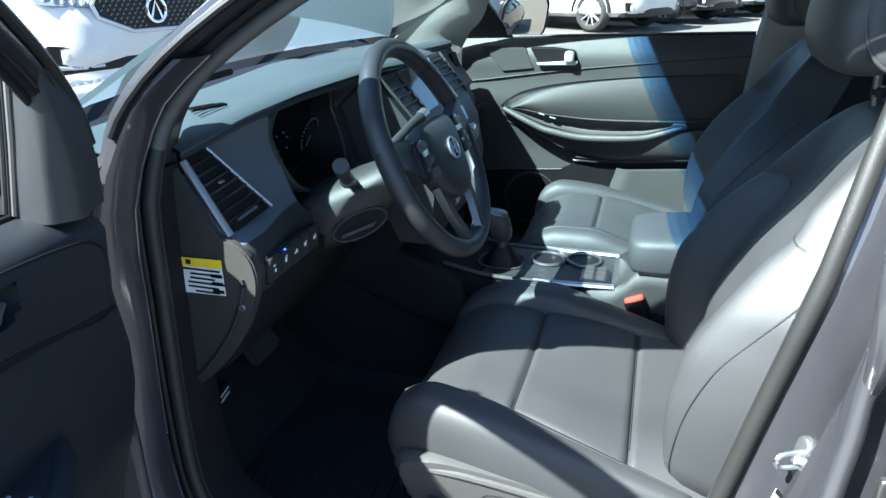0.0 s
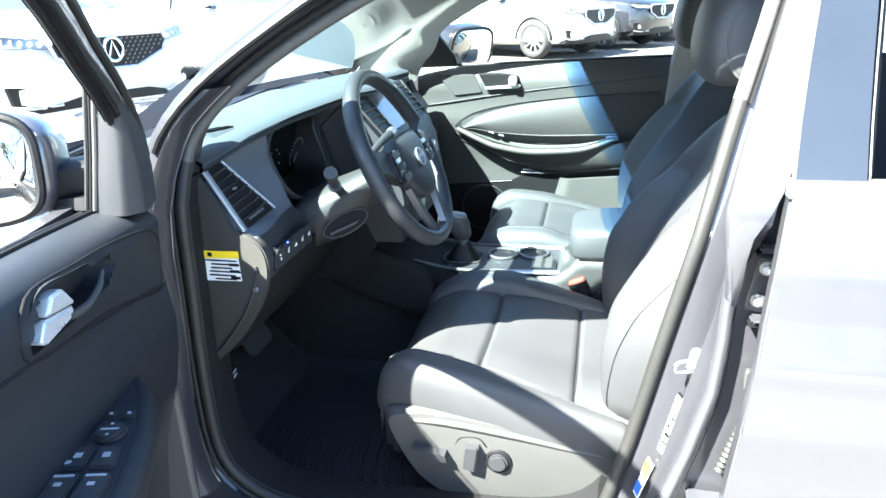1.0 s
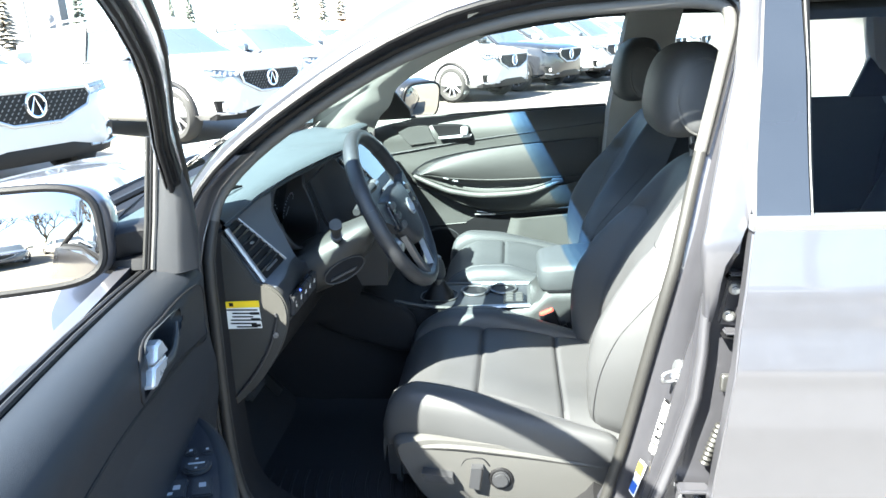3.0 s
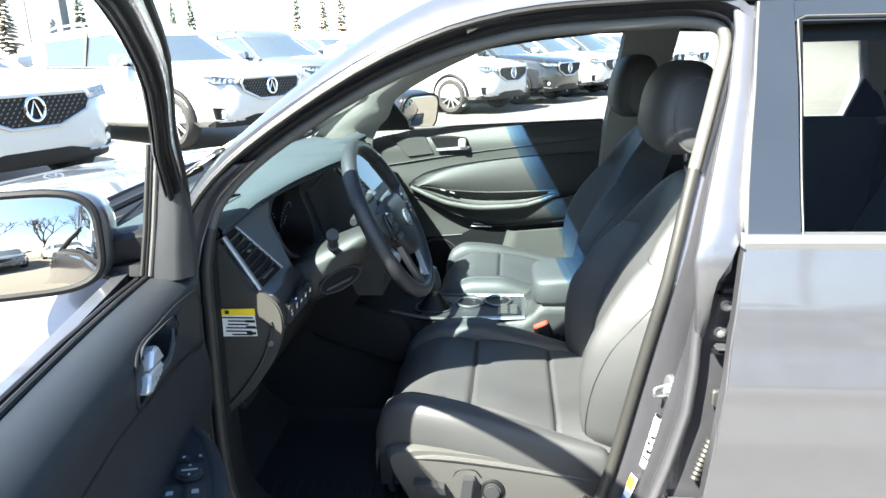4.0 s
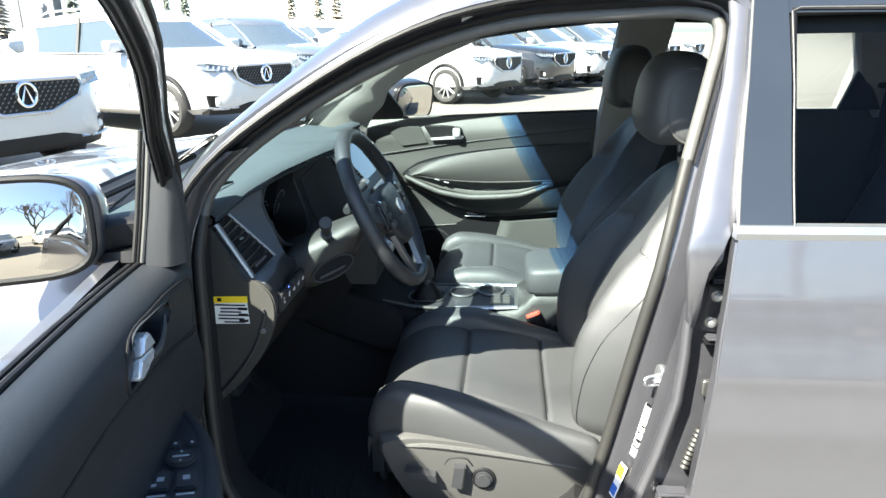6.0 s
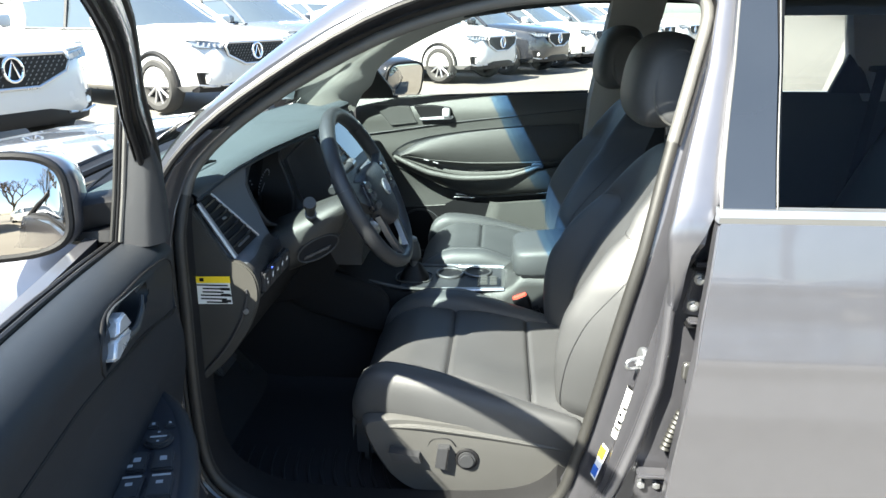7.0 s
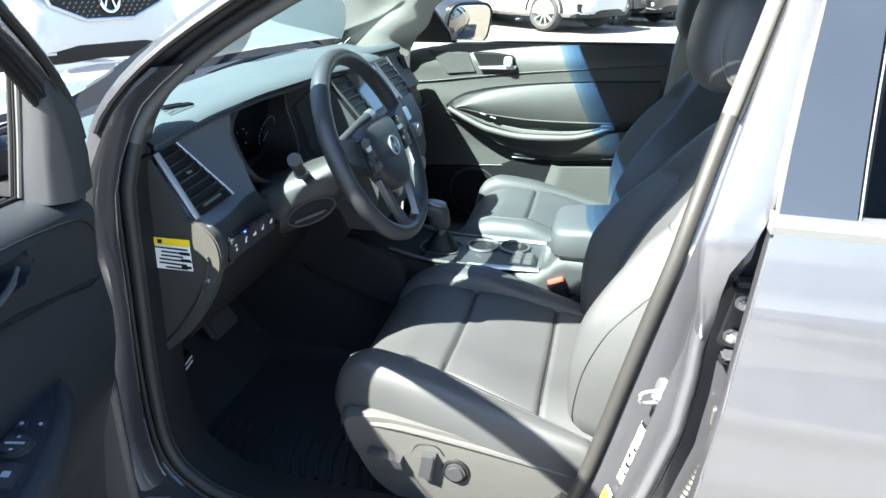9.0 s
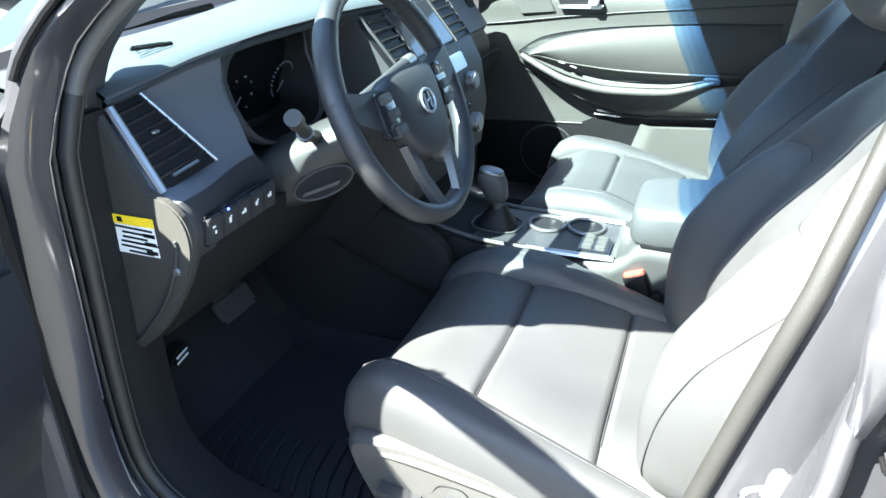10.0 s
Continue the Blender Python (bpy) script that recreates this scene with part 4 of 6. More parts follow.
part("rear_pillar", loft([[V((x + dx, -y * k, z)) for x, y in ((0.0, 0.88), (0.0, 0.80), (0.55, 0.78), (0.55, 0.86))] for z, dx, k in ((1.06, 0.98, 1), (1.16, 1.0, 0.95), (1.36, 0.92, 0.82), (1.45, 0.87, 0.74))]), PAINT, car)

# floor pan and bulkhead
part("floor_pan", box((0.2, 0, 0.36), (2.6, 1.46, 0.04), 0.01), CARPET, car, "black carpeted floor")
part("bulkhead", box((-1.14, 0, 0.68), (0.06, 1.5, 0.70), 0.01), CARPET, car)
part("toe_board", sheet(lambda u, v: (-0.86 - 0.24 * u, -0.72 + 1.44 * v, 0.385 + 0.28 * u), 4, 4, (-0.02, 0, -0.02)), CARPET, car)
part("kick_panel", sheet(lambda u, v: (-0.82 - 0.26 * u, -0.70 - 0.03 * (1 - v), 0.40 + 0.5 * v), 4, 6, (0, -0.015, 0)), FOOT, car)
part("underbody", box((-0.25, 0, 0.27), (3.9, 1.5, 0.1), 0.04), BLACK, car)

# ---- driver's door, drawn closed and swung open about its hinge ----
HINGE = V((-0.85, -0.88, 0))
OPEN = 77.0
door = part("front_door", skin(-0.84, 0.045, 0.40, 1.062, -1, 12, 14, 0.02), PAINT, car, "driver's door swung wide open")
door.matrix_basis = Matrix.Translation(HINGE) @ Matrix.Rotation(radians(-OPEN), 4, "Z") @ Matrix.Translation(-HINGE)


def lining_y(x, z):
    """Inner face of the driver's door lining, closed position."""
    arm = lerp(x, [-0.85, -0.70, -0.55, 0.05], [0.0, 0.35, 1.0, 1.0])
    y = lerp(z, [0.42, 0.55, 0.66, 0.76, 0.83, 0.88, 0.95, 1.03, 1.06, 1.08], [0.835, 0.845, 0.83, 0.80, 0.785, 0.782, 0.79, 0.782, 0.79, 0.825])
    return -(y - 0.012 * arm * math.exp(-((z - 0.78) / 0.05) ** 2))


def belt_z(x):
    """Upper outer edge of the door lining, along the window sill."""
    return ease(x, [-0.835, -0.76, -0.504, -0.336, 0.025], [1.050, 1.058, 1.075, 1.081, 1.088])


def door_line(u, v):
    x = -0.835 + 0.86 * u
    ridge = ease(x, [-0.835, -0.5, 0.025], [1.020, 1.030, 1.036])
    if v > 0.9:
        k = (v - 0.9) / 0.1
        y0 = lining_y(x, 1.03)
        return (x, y0 - 0.055 * (1 - math.cos(k * math.pi / 2)), ridge + (belt_z(x) - ridge) * math.sin(k * math.pi / 2))
    z = 0.42 + (ridge - 0.42) * v / 0.9
    return (x, lining_y(x, min(z, 1.03)), z)


RECESS = [(-0.528, 1.046), (-0.60, 1.043), (-0.684, 1.030), (-0.690, 1.010), (-0.664, 0.996), (-0.58, 0.993), (-0.500, 0.996)]


def inside(x, z, poly):
    hit = False
    for (x0, z0), (x1, z1) in zip(poly, poly[1:] + poly[:1]):
        if (z0 > z) != (z1 > z) and x < x0 + (x1 - x0) * (z - z0) / (z1 - z0):
            hit = not hit
    return hit


def on_lining(pts, out=0.001, n=5, closed=False):
    return [V((p.x, lining_y(p.x, min(p.z, 1.03)) + out, p.z)) for p in smooth_path([(x, 0, z) for x, z in pts], n, closed)]


lb = sheet(door_line, 90, 90)
bmesh.ops.delete(lb, geom=[f for f in lb.faces if inside(f.calc_center_median().x, f.calc_center_median().z, RECESS)], context="FACES")
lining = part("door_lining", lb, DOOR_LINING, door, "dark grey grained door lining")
part("door_edge", box((-0.842, -0.845, 0.73), (0.02, 0.09, 0.62), 0.008), PAINT, door)
part("door_edge", box((0.035, -0.85, 0.74), (0.03, 0.08, 0.64), 0.01), PAINT, door)
# handle recess, lever, seam lines
rc = on_lining(RECESS, 0.0, 5, True)
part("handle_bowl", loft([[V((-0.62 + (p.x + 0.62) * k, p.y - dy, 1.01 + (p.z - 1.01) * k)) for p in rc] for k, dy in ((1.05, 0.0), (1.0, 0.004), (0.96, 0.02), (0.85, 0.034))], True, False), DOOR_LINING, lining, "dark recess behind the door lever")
part("bowl_floor", loft([[V((-0.62 + (p.x + 0.62) * k, p.y - dy, 1.01 + (p.z - 1.01) * k)) for p in rc] for k, dy in ((0.90, 0.0335), (0.86, 0.036))]), PLASTIC, lining)
inner_lever = part("inner_lever", prism([(x, -0.792, z) for x, z in ((-0.536, 1.041), (-0.558, 1.041), (-0.578, 1.016), (-0.520, 1.0245))], (0, 0.018, 0), 0.003, seg=3), LEVER, lining, "bright metal inner door lever")
part("lock_tab", prism([(x, -0.792, z) for x, z in ((-0.519, 1.0220), (-0.576, 1.0135), (-0.562, 1.002), (-0.514, 0.9975), (-0.503, 1.004))], (0, 0.017, 0), 0.003, seg=3), LEVER, lining, "bright metal lock tab below the lever")
part("lever_shank", tube(smooth_path([(-0.562, -0.778, 1.006), (-0.60, -0.779, 1.000), (-0.640, -0.782, 1.006), (-0.664, -0.786, 1.018)], 4), [0.0050] * 5 + [0.0040] * 5 + [0.0028] * 3, 8), PLASTIC_MID, lining)
INSET = [(-0.505, 1.052), (-0.60, 1.051), (-0.70, 1.042), (-0.80, 1.022), (-0.832, 0.985), (-0.815, 0.930), (-0.72, 0.952), (-0.635, 0.970), (-0.495, 0.988)]
part("inset_groove", tube(on_lining(INSET, 0.0, 5, True), 0.0016, 6, True, up=(0, 1, 0)), BLACK, lining)
part("lining_seam", tube(on_lining([(-0.83, 0.930), (-0.70, 0.953), (-0.59, 0.972), (-0.455, 0.992), (-0.33, 1.0), (0.02, 1.003)], 0.0, 4), 0.0022, 6), BLACK, lining)


# armrest with the switch plate
def arm_edge(x):
    """Inner edge of the door armrest."""
    return lerp(x, [-0.695, -0.68, -0.63, -0.57, -0.51, -0.45, -0.2, 0.0], [-0.785, -0.765, -0.738, -0.717, -0.703, -0.695, -0.69, -0.71])


arm_xs = [-0.693, -0.685, -0.67, -0.65, -0.63, -0.60, -0.57, -0.54, -0.51, -0.48, -0.45, -0.35, -0.2, -0.05, 0.0]
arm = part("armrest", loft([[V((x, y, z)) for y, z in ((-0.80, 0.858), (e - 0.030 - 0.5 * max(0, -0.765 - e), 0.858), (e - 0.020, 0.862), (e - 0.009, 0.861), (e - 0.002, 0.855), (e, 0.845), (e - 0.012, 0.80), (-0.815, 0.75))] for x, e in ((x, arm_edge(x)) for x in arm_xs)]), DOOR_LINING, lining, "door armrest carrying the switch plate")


def on_arm(x, w, up=0.0):
    """Point of the armrest's top; w runs across it from the lining inward."""
    return V((x, -0.792 + (arm_edge(x) - 0.020 + 0.792) * w, 0.8585 + up))


def arm_pad(x0, x1, w0, w1, h, bev=0.002):
    return prism([on_arm(x0, w0), on_arm(x1, w0), on_arm(x1, w1), on_arm(x0, w1)], (0, 0, h), bev)


plate = part("switch_plate", loft([[on_arm(x, 0.0, 0.0), on_arm(x, 1.0, 0.0), on_arm(x, 1.0, 0.003), on_arm(x, 0.0, 0.003)] for x in [q for q in arm_xs if -0.675 < q < -0.3]]), SWITCH, arm, "blue-black window switch plate")
for w in (0.12, 0.56):
    part("mirror_switch", arm_pad(-0.602, -0.586, w + 0.1, w + 0.40, 0.007), PLASTIC, arm)
    part("switch_mark", arm_pad(-0.596, -0.592, w + 0.22, w + 0.30, 0.0078, 0.0), SYMBOL, arm)
    part("lock_switch", arm_pad(-0.532, -0.494, w - 0.04, w + 0.32, 0.008), PLASTIC, arm)
    part("switch_mark", arm_pad(-0.518, -0.510, w + 0.08, w + 0.20, 0.0088, 0.0), SYMBOL, arm)
    part("window_switch", arm_pad(-0.482, -0.44, w, w + 0.36, 0.011), PLASTIC, arm)
    part("switch_mark", arm_pad(-0.478, -0.475, w + 0.04, w + 0.32, 0.0118, 0.0), SYMBOL, arm)
    part("switch_mark", arm_pad(-0.466, -0.461, w + 0.12, w + 0.22, 0.0118, 0.0), SYMBOL, arm)
part("switch_mark", arm_pad(-0.505, -0.500, 0.14, 0.22, 0.0088, 0.0), SYMBOL, arm)
part("mirror_dial", disc(on_arm(-0.557, 0.56, 0.006), (0, 0, 1), 0.0175, 0.010, 28, 0.003), PLASTIC, arm, "round mirror adjuster")
part("dial_mark", box(on_arm(-0.557, 0.56, 0.0113), (0.003, 0.020, 0.0006), 0.0), SYMBOL, arm)
for dx in (-0.010, 0.010):
    part("dial_mark", box(on_arm(-0.557 + dx, 0.56, 0.0113), (0.003, 0.003, 0.0006), 0.0), SYMBOL, arm)
for k in range(2):
    part("sill_seal", tube([(x, -0.842 - 0.013 * k, belt_z(x) + 0.001 - 0.002 * k) for x in (-0.772, -0.65, -0.5, -0.35, -0.15, 0.03)], 0.0042, 8), BLACK, door)
part("sill_cap", sheet(lambda u, v: (-0.772 + 0.80 * u, -0.836 - 0.052 * v, belt_z(-0.772 + 0.80 * u) - 0.006 - 0.018 * v * v), 14, 4, (0, 0, -0.012)), BLACK, door, "black sealing strip along the window sill")
# window frame: the pane is wound down
def y_frame(z):
    """Inner face of the door's window frame, closed position."""
    return lerp(z, [1.06, 1.20, 1.235, 1.318, 1.362, 1.387, 1.407, 1.43], [0.800, 0.769, 0.758, 0.717, 0.699, 0.684, 0.672, 0.662])


fr, channel, edge = [], [], []
for i in top_ids:
    q, n = LOOP[i], loop_normal(i)
    yf = y_frame(q.z)
    fr.append([V((q.x + n.x * o, -(yf + dy), q.z + n.z * o)) for o, dy in ((0.026, 0.004), (0.030, 0.0), (0.046, -0.003), (0.055, 0.001), (0.058, 0.009), (0.056, 0.022), (0.030, 0.024), (0.024, 0.021), (0.027, 0.016), (0.024, 0.010))])
    channel.append(V((q.x + n.x * 0.023, -(yf + 0.013), q.z + n.z * 0.023)))
    edge.append(V((q.x + n.x * 0.060, -(yf - 0.001), q.z + n.z * 0.060)))
part("window_frame", loft(fr), FRAME_BLACK, door, "glossy black door window frame, pane wound down")
part("run_channel", tube(channel, 0.0045, 8, up=(0, 1, 0)), BLACK, door, "rubber run channel of the window")
part("frame_seal", tube(edge, 0.0055, 8, up=(0, 1, 0)), RUBBER, door)
part("frame_post", tube([(0.055, -0.69, 1.385), (0.05, -0.80, 1.2), (0.03, -0.86, 1.06)], 0.026, 8, r2=0.02, up=(0, 1, 0)), BLACK, door)
SAIL = [(1.052, (-0.774, -0.834), (-0.769, -0.799), (-0.792, -0.776), 0.0), (1.10, (-0.774, -0.826), (-0.768, -0.793), (-0.793, -0.774), 0.0), (1.15, (-0.775, -0.816), (-0.767, -0.787), (-0.782, -0.772), 0.012), (1.203, (-0.776, -0.806), (-0.765, -0.782), (-0.768, -0.773), 0.040)]
sail_rings = []
for z, (lx, ly), (mx, my), (rx_, ry_), nip in SAIL:
    sail_rings.append([V(q) for q in ((lx, ly, z), (lx + 0.3 * (mx - lx), ly + 0.3 * (my - ly), z), (mx - 0.001, my - 0.004, z), (mx - 0.002, my + 0.003, z), (rx_ + 0.006, ry_ - 0.003, z), (rx_, ry_, z), (-0.846 + nip, ry_ - 0.008, z), (-0.850 + nip, ly, z))])
part("corner_trim", loft(sail_rings), PLASTIC, door, "matt black mirror corner trim")
for k in range(3):
    part("channel_seal", tube([(-0.7745 - 0.0025 * k, -0.8365 - 0.0065 * k, 1.060), (-0.775 - 0.0025 * k, -0.8225 - 0.0065 * k, 1.13), (-0.776 - 0.0025 * k, -0.808 - 0.0065 * k, 1.215), (-0.7765 - 0.0025 * k, -0.802 - 0.0065 * k, 1.25)], 0.0034 if k != 1 else 0.0022, 8), (SEAL_PALE, BLACK, RUBBER)[k], door)

dm = mirror_head(-0.80, -1.026, 1.115, 10, 0.124, 0.073, PAINT, door, "driver's door mirror in body colour", 0.006, -7)
part("mirror_arm", loft([[V((x, y, z)) for x, z in ((-0.865, z0), (-0.81 + dx, z0), (-0.803 + dx, z0 + 0.008), (-0.803 + dx, z0 + 0.040), (-0.812 + dx, z0 + 0.047), (-0.865, z0 + 0.047))] for y, dx, z0 in ((-0.835, -0.004, 1.070), (-0.855, -0.004, 1.071), (-0.88, 0.0, 1.069), (-0.915, 0.008, 1.064), (-0.94, 0.010, 1.060))]), BLACK, dm, "black mirror arm")
part("mirror_foot", loft([[V((x, -0.838 - 0.010 * k, z)) for x, z in ((-0.86, 1.040), (-0.79, 1.044), (-0.782, 1.058), (-0.786, 1.075), (-0.86, 1.075))] for k in range(3)] + [[V((x, -0.93, z)) for x, z in ((-0.85, 1.050), (-0.81, 1.052), (-0.80, 1.058), (-0.805, 1.066), (-0.85, 1.066))]]), BLACK, dm, "black mirror foot")

# ---- dashboard ----
dash = thing("dashboard", (-0.9, 0, 0.6), "dark grey soft-touch dashboard, sunlight painted into its top", "dashboard")


def dash_profile(y):
    """Section of the dashboard across x and z at y."""
    e = abs(y)
    clus = 1.0 if -0.475 < y < -0.235 else 0.0
    mid = 1.0 if -0.205 < y < 0.205 else 0.0
    pas = 1.0 if y >= 0.205 else 0.0
    back = -1.10 + 0.10 * (e / 0.7) ** 2
    lip_x = lerp(y, [-0.68, -0.53, -0.40, -0.25, -0.16, 0.0, 0.2, 0.25, 0.68], [-0.79, -0.775, -0.745, -0.705, -0.69, -0.70, -0.71, -0.78, -0.80])
    lip_z = lerp(y, [-0.68, -0.53, -0.40, -0.25, -0.16, 0.0, 0.2, 0.68], [1.062, 1.083, 1.098, 1.108, 1.108, 1.095, 1.09, 1.065])
    hi = -0.87 if clus else -0.705 if mid else -0.80 if pas else min(-0.77, lip_x - 0.012) - 0.012 * max(0, -0.60 - y) / 0.08
    lo = -0.743 - 0.092 * clus + (0.115 if mid else 0.0) + 0.01 * pas
    sh = -0.70 + (0.10 if mid else 0.0) - 0.03 * pas - (0 if mid or pas else lerp(y, [-0.62, -0.52], [0, 0.022]))
    roll = 0.010 * max(0.0, (e - 0.668) / 0.010) ** 2
    top = [(back, 1.045), (-1.0, 1.078 - 0.02 * (e / 0.7) ** 2), (-0.9, 1.5 * lip_z - 0.5 * 1.085 - 0.008), (lip_x - 0.035, lip_z + 0.004), (lip_x - 0.008, lip_z), (lip_x, lip_z - 0.006), (lip_x - 0.008, lip_z - 0.014), (hi, 1.035 + 0.04 * mid)]
    face = smooth_path([(lo, 0, 0.948 + 0.05 * mid - 0.030 * clus), (sh - 0.012, 0, 0.930 - 0.018 * clus), (sh + 0.003, 0, 0.905), (sh + 0.004, 0, 0.875), (sh - 0.017, 0, 0.82), (sh - 0.06, 0, 0.75), (sh - 0.14, 0, 0.67), (-0.99, 0, 0.62)], 4)
    return top + [(p.x - roll, p.z) for p in face] + [(back, 0.80)]


ys = sorted([-0.678, -0.676, -0.673, -0.669] + [-0.66 + 1.33 * i / 44 for i in range(45)] + [-0.479, -0.471, -0.239, -0.231, -0.209, -0.2, 0.2, 0.21, 0.676, 0.68])
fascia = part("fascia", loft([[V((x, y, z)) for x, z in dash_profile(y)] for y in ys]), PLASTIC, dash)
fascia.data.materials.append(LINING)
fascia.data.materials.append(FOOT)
# One plastic in three tones: light painted in above, shade below
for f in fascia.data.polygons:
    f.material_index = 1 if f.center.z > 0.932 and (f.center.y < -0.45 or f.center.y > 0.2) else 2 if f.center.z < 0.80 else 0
part("top_pad", loft([[V((x, y, z + dz)) for x, z, dz in [(*q, 0.002) for q in dash_profile(y)[1:7]] + [(*q, -0.006) for q in dash_profile(y)[6:0:-1]]] for y in ys]), DASH_TOP, dash, "soft dashboard top, sun and sky put into its colour")
# side air vent in its silver frame
VA, VB, VC, VD = V((-0.800, -0.668, 1.040)), V((-0.797, -0.622, 1.046)), V((-0.729, -0.578, 0.951)), V((-0.740, -0.668, 0.938))
vn = (VC - VA).cross(VD - VA).normalized()
vn = vn if vn.x > 0 else -vn
vent = part("side_vent", prism([q + vn * 0.002 for q in (VA, VB, VC, VD)], vn * 0.006, 0.002), BLACK, dash, "wedge-shaped side air vent")
part("vent_frame", tube([VB + vn * 0.01, VC + vn * 0.01], 0.0025, 8), SILVER, vent)
part("vent_frame", tube([VA + vn * 0.008 - V((0, 0.004, 0)), VD + vn * 0.008 - V((0, 0.004, 0))], 0.006, 8), SILVER, vent, "broad satin silver bar")
for k in range(7):
    u = 0.08 + 0.125 * k
    a, b = VA.lerp(VD, u), VB.lerp(VC, u)
    part("vent_slat", prism([a + vn * 0.002, b + vn * 0.002, b + vn * 0.013 + V((0, 0, -0.006)), a + vn * 0.013 + V((0, 0, -0.006))], V((0, 0, 0.004)), 0.0), GLOSS_BLACK, vent)
part("vent_wheel", tube([VA.lerp(VD, 0.9).lerp(VB.lerp(VC, 0.9), 0.25) + vn * 0.01, VA.lerp(VD, 0.9).lerp(VB.lerp(VC, 0.9), 0.75) + vn * 0.01], 0.0022, 8), SILVER, vent)
part("vent_tab", soft(VA.lerp(VD, 0.42).lerp(VB.lerp(VC, 0.42), 0.5) + vn * 0.012, (0.006, 0.012, 0.004), 0.6), SILVER, vent)
# demister grille
for k in range(4):
    x = -0.866 + 0.013 * k
    part("demister_slot", box((x, -0.506 - 0.014 * k, 1.0785 + (x + 0.9) * 0.19), (0.006, 0.060, 0.004), 0.001, turn(0, -8, -22)), BLACK, dash)
# instruments deep in their bowl
RIM = [(-0.455, 1.062), (-0.470, 1.012), (-0.458, 0.960), (-0.42, 0.932), (-0.35, 0.922), (-0.285, 0.932), (-0.252, 0.960), (-0.242, 1.012), (-0.252, 1.068), (-0.30, 1.086), (-0.40, 1.080)]


def face_x(z):
    return lerp(z, [0.91, 0.945, 1.035, 1.07, 1.10], [-0.728, -0.7415, -0.774, -0.770, -0.764])


rim = [(p.y, p.z) for p in smooth_path([(0, y, z) for y, z in RIM], 5, True)]
part("cluster_surround", loft([[V((face_x(z) + dx, -0.355 + (y + 0.355) * k, 1.005 + (z - 1.005) * q)) for y, z in rim] for k, q, dx in ((1.18, 1.06, -0.012), (1.10, 1.04, 0.0), (1.01, 1.01, 0.0), (0.99, 0.99, -0.004))], True, False), PLASTIC, dash)
part("cluster_bowl", loft([[V((face_x(z) + dx, -0.355 + (y + 0.355) * k, 1.005 + (z - 1.005) * k)) for y, z in rim] for k, dx in ((0.992, -0.004), (0.97, -0.02), (0.90, -0.06), (0.87, -0.075))], True, False), BLACK, dash, "black wall of the instrument hood")
clus = part("instrument_panel", blob(lambda p: (-0.826 + p.x * 0.006 + 0.02 * p.z, -0.35 + p.y * 0.125, 1.006 + p.z * 0.085), 0.6, 0.5, 32, 14), GAUGE_GLASS, dash, "dark instrument panel behind its hood")
for y, every in ((-0.400, 3), (-0.278, 1)):
    for k in range(0, 21, every):
        t = radians(-45 + 13.5 * k)
        part("gauge_mark", box((-0.8065 + 0.010 * math.sin(t), y + 0.032 * math.cos(t), 0.990 + 0.032 * math.sin(t)), (0.002, 0.0042 if k % 2 else 0.0022, 0.0030), 0.0, turn(math.degrees(t) - 90, 0, 0)), MARK, clus)
    part("needle", tube([(-0.805, y, 0.990), (-0.809, y - 0.016, 0.972)], 0.0010, 6), MARK, clus)
# switches under the vent
swp = part("switch_panel", box((-0.696, -0.58, 0.884), (0.012, 0.155, 0.045), 0.004, turn(0, 6, 0)), GLOSS_BLACK, dash, "row of small lit buttons")
for k in range(5):
    part("button", box((-0.6915, -0.64 + 0.031 * k, 0.884), (0.008, 0.029, 0.038), 0.0015, turn(0, 6, 0)), PLASTIC, swp)
    for dy, dz, w, h in (((-0.003, 0.004, 0.006, 0.003), (-0.001, -0.004, 0.003, 0.005)), ((0.0, 0.0, 0.004, 0.008), (0.002, 0.005, 0.004, 0.002)), ((0.0, -0.001, 0.009, 0.003), (0.002, 0.002, 0.004, 0.003)), ((-0.001, 0.0, 0.005, 0.006), (0.002, 0.004, 0.003, 0.003)), ((0.0, 0.0, 0.008, 0.005), (0.002, 0.004, 0.004, 0.002)))[k]:
        part("button_mark", box((-0.6868, -0.642 + 0.031 * k + dy, 0.886 + dz), (0.001, w, h), 0.0, turn(0, 6, 0)), WHITE, swp)
LIT = bpy.data.materials.new("blue_indicator")
LIT.use_nodes = True
LIT.node_tree.nodes["Principled BSDF"].inputs["Emission Color"].default_value = (0.05, 0.1, 1, 1)
LIT.node_tree.nodes["Principled BSDF"].inputs["Emission Strength"].default_value = 1.0
part("indicator", box((-0.6875, -0.612, 0.901), (0.002, 0.006, 0.005), 0.001), LIT, swp, "tiny blue indicator light")
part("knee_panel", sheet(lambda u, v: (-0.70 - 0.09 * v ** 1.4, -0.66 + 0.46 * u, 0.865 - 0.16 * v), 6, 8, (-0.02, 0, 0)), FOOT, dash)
# end cap with its label
cap = part("end_cap", prism([(-0.80, -0.690, 1.04)] + [(p.x, -0.690, p.z) for p in smooth_path([(-0.746, 0, 0.946), (-0.718, 0, 0.936), (-0.697, 0, 0.916), (-0.690, 0, 0.885), (-0.696, 0, 0.85), (-0.719, 0, 0.80), (-0.767, 0, 0.735), (-0.84, 0, 0.67)], 4)] + [(-0.875, -0.690, 0.70), (-0.87, -0.690, 1.02)], (0, 0.014, 0), 0.004), CAP, dash, "grained cap closing the end of the dashboard")
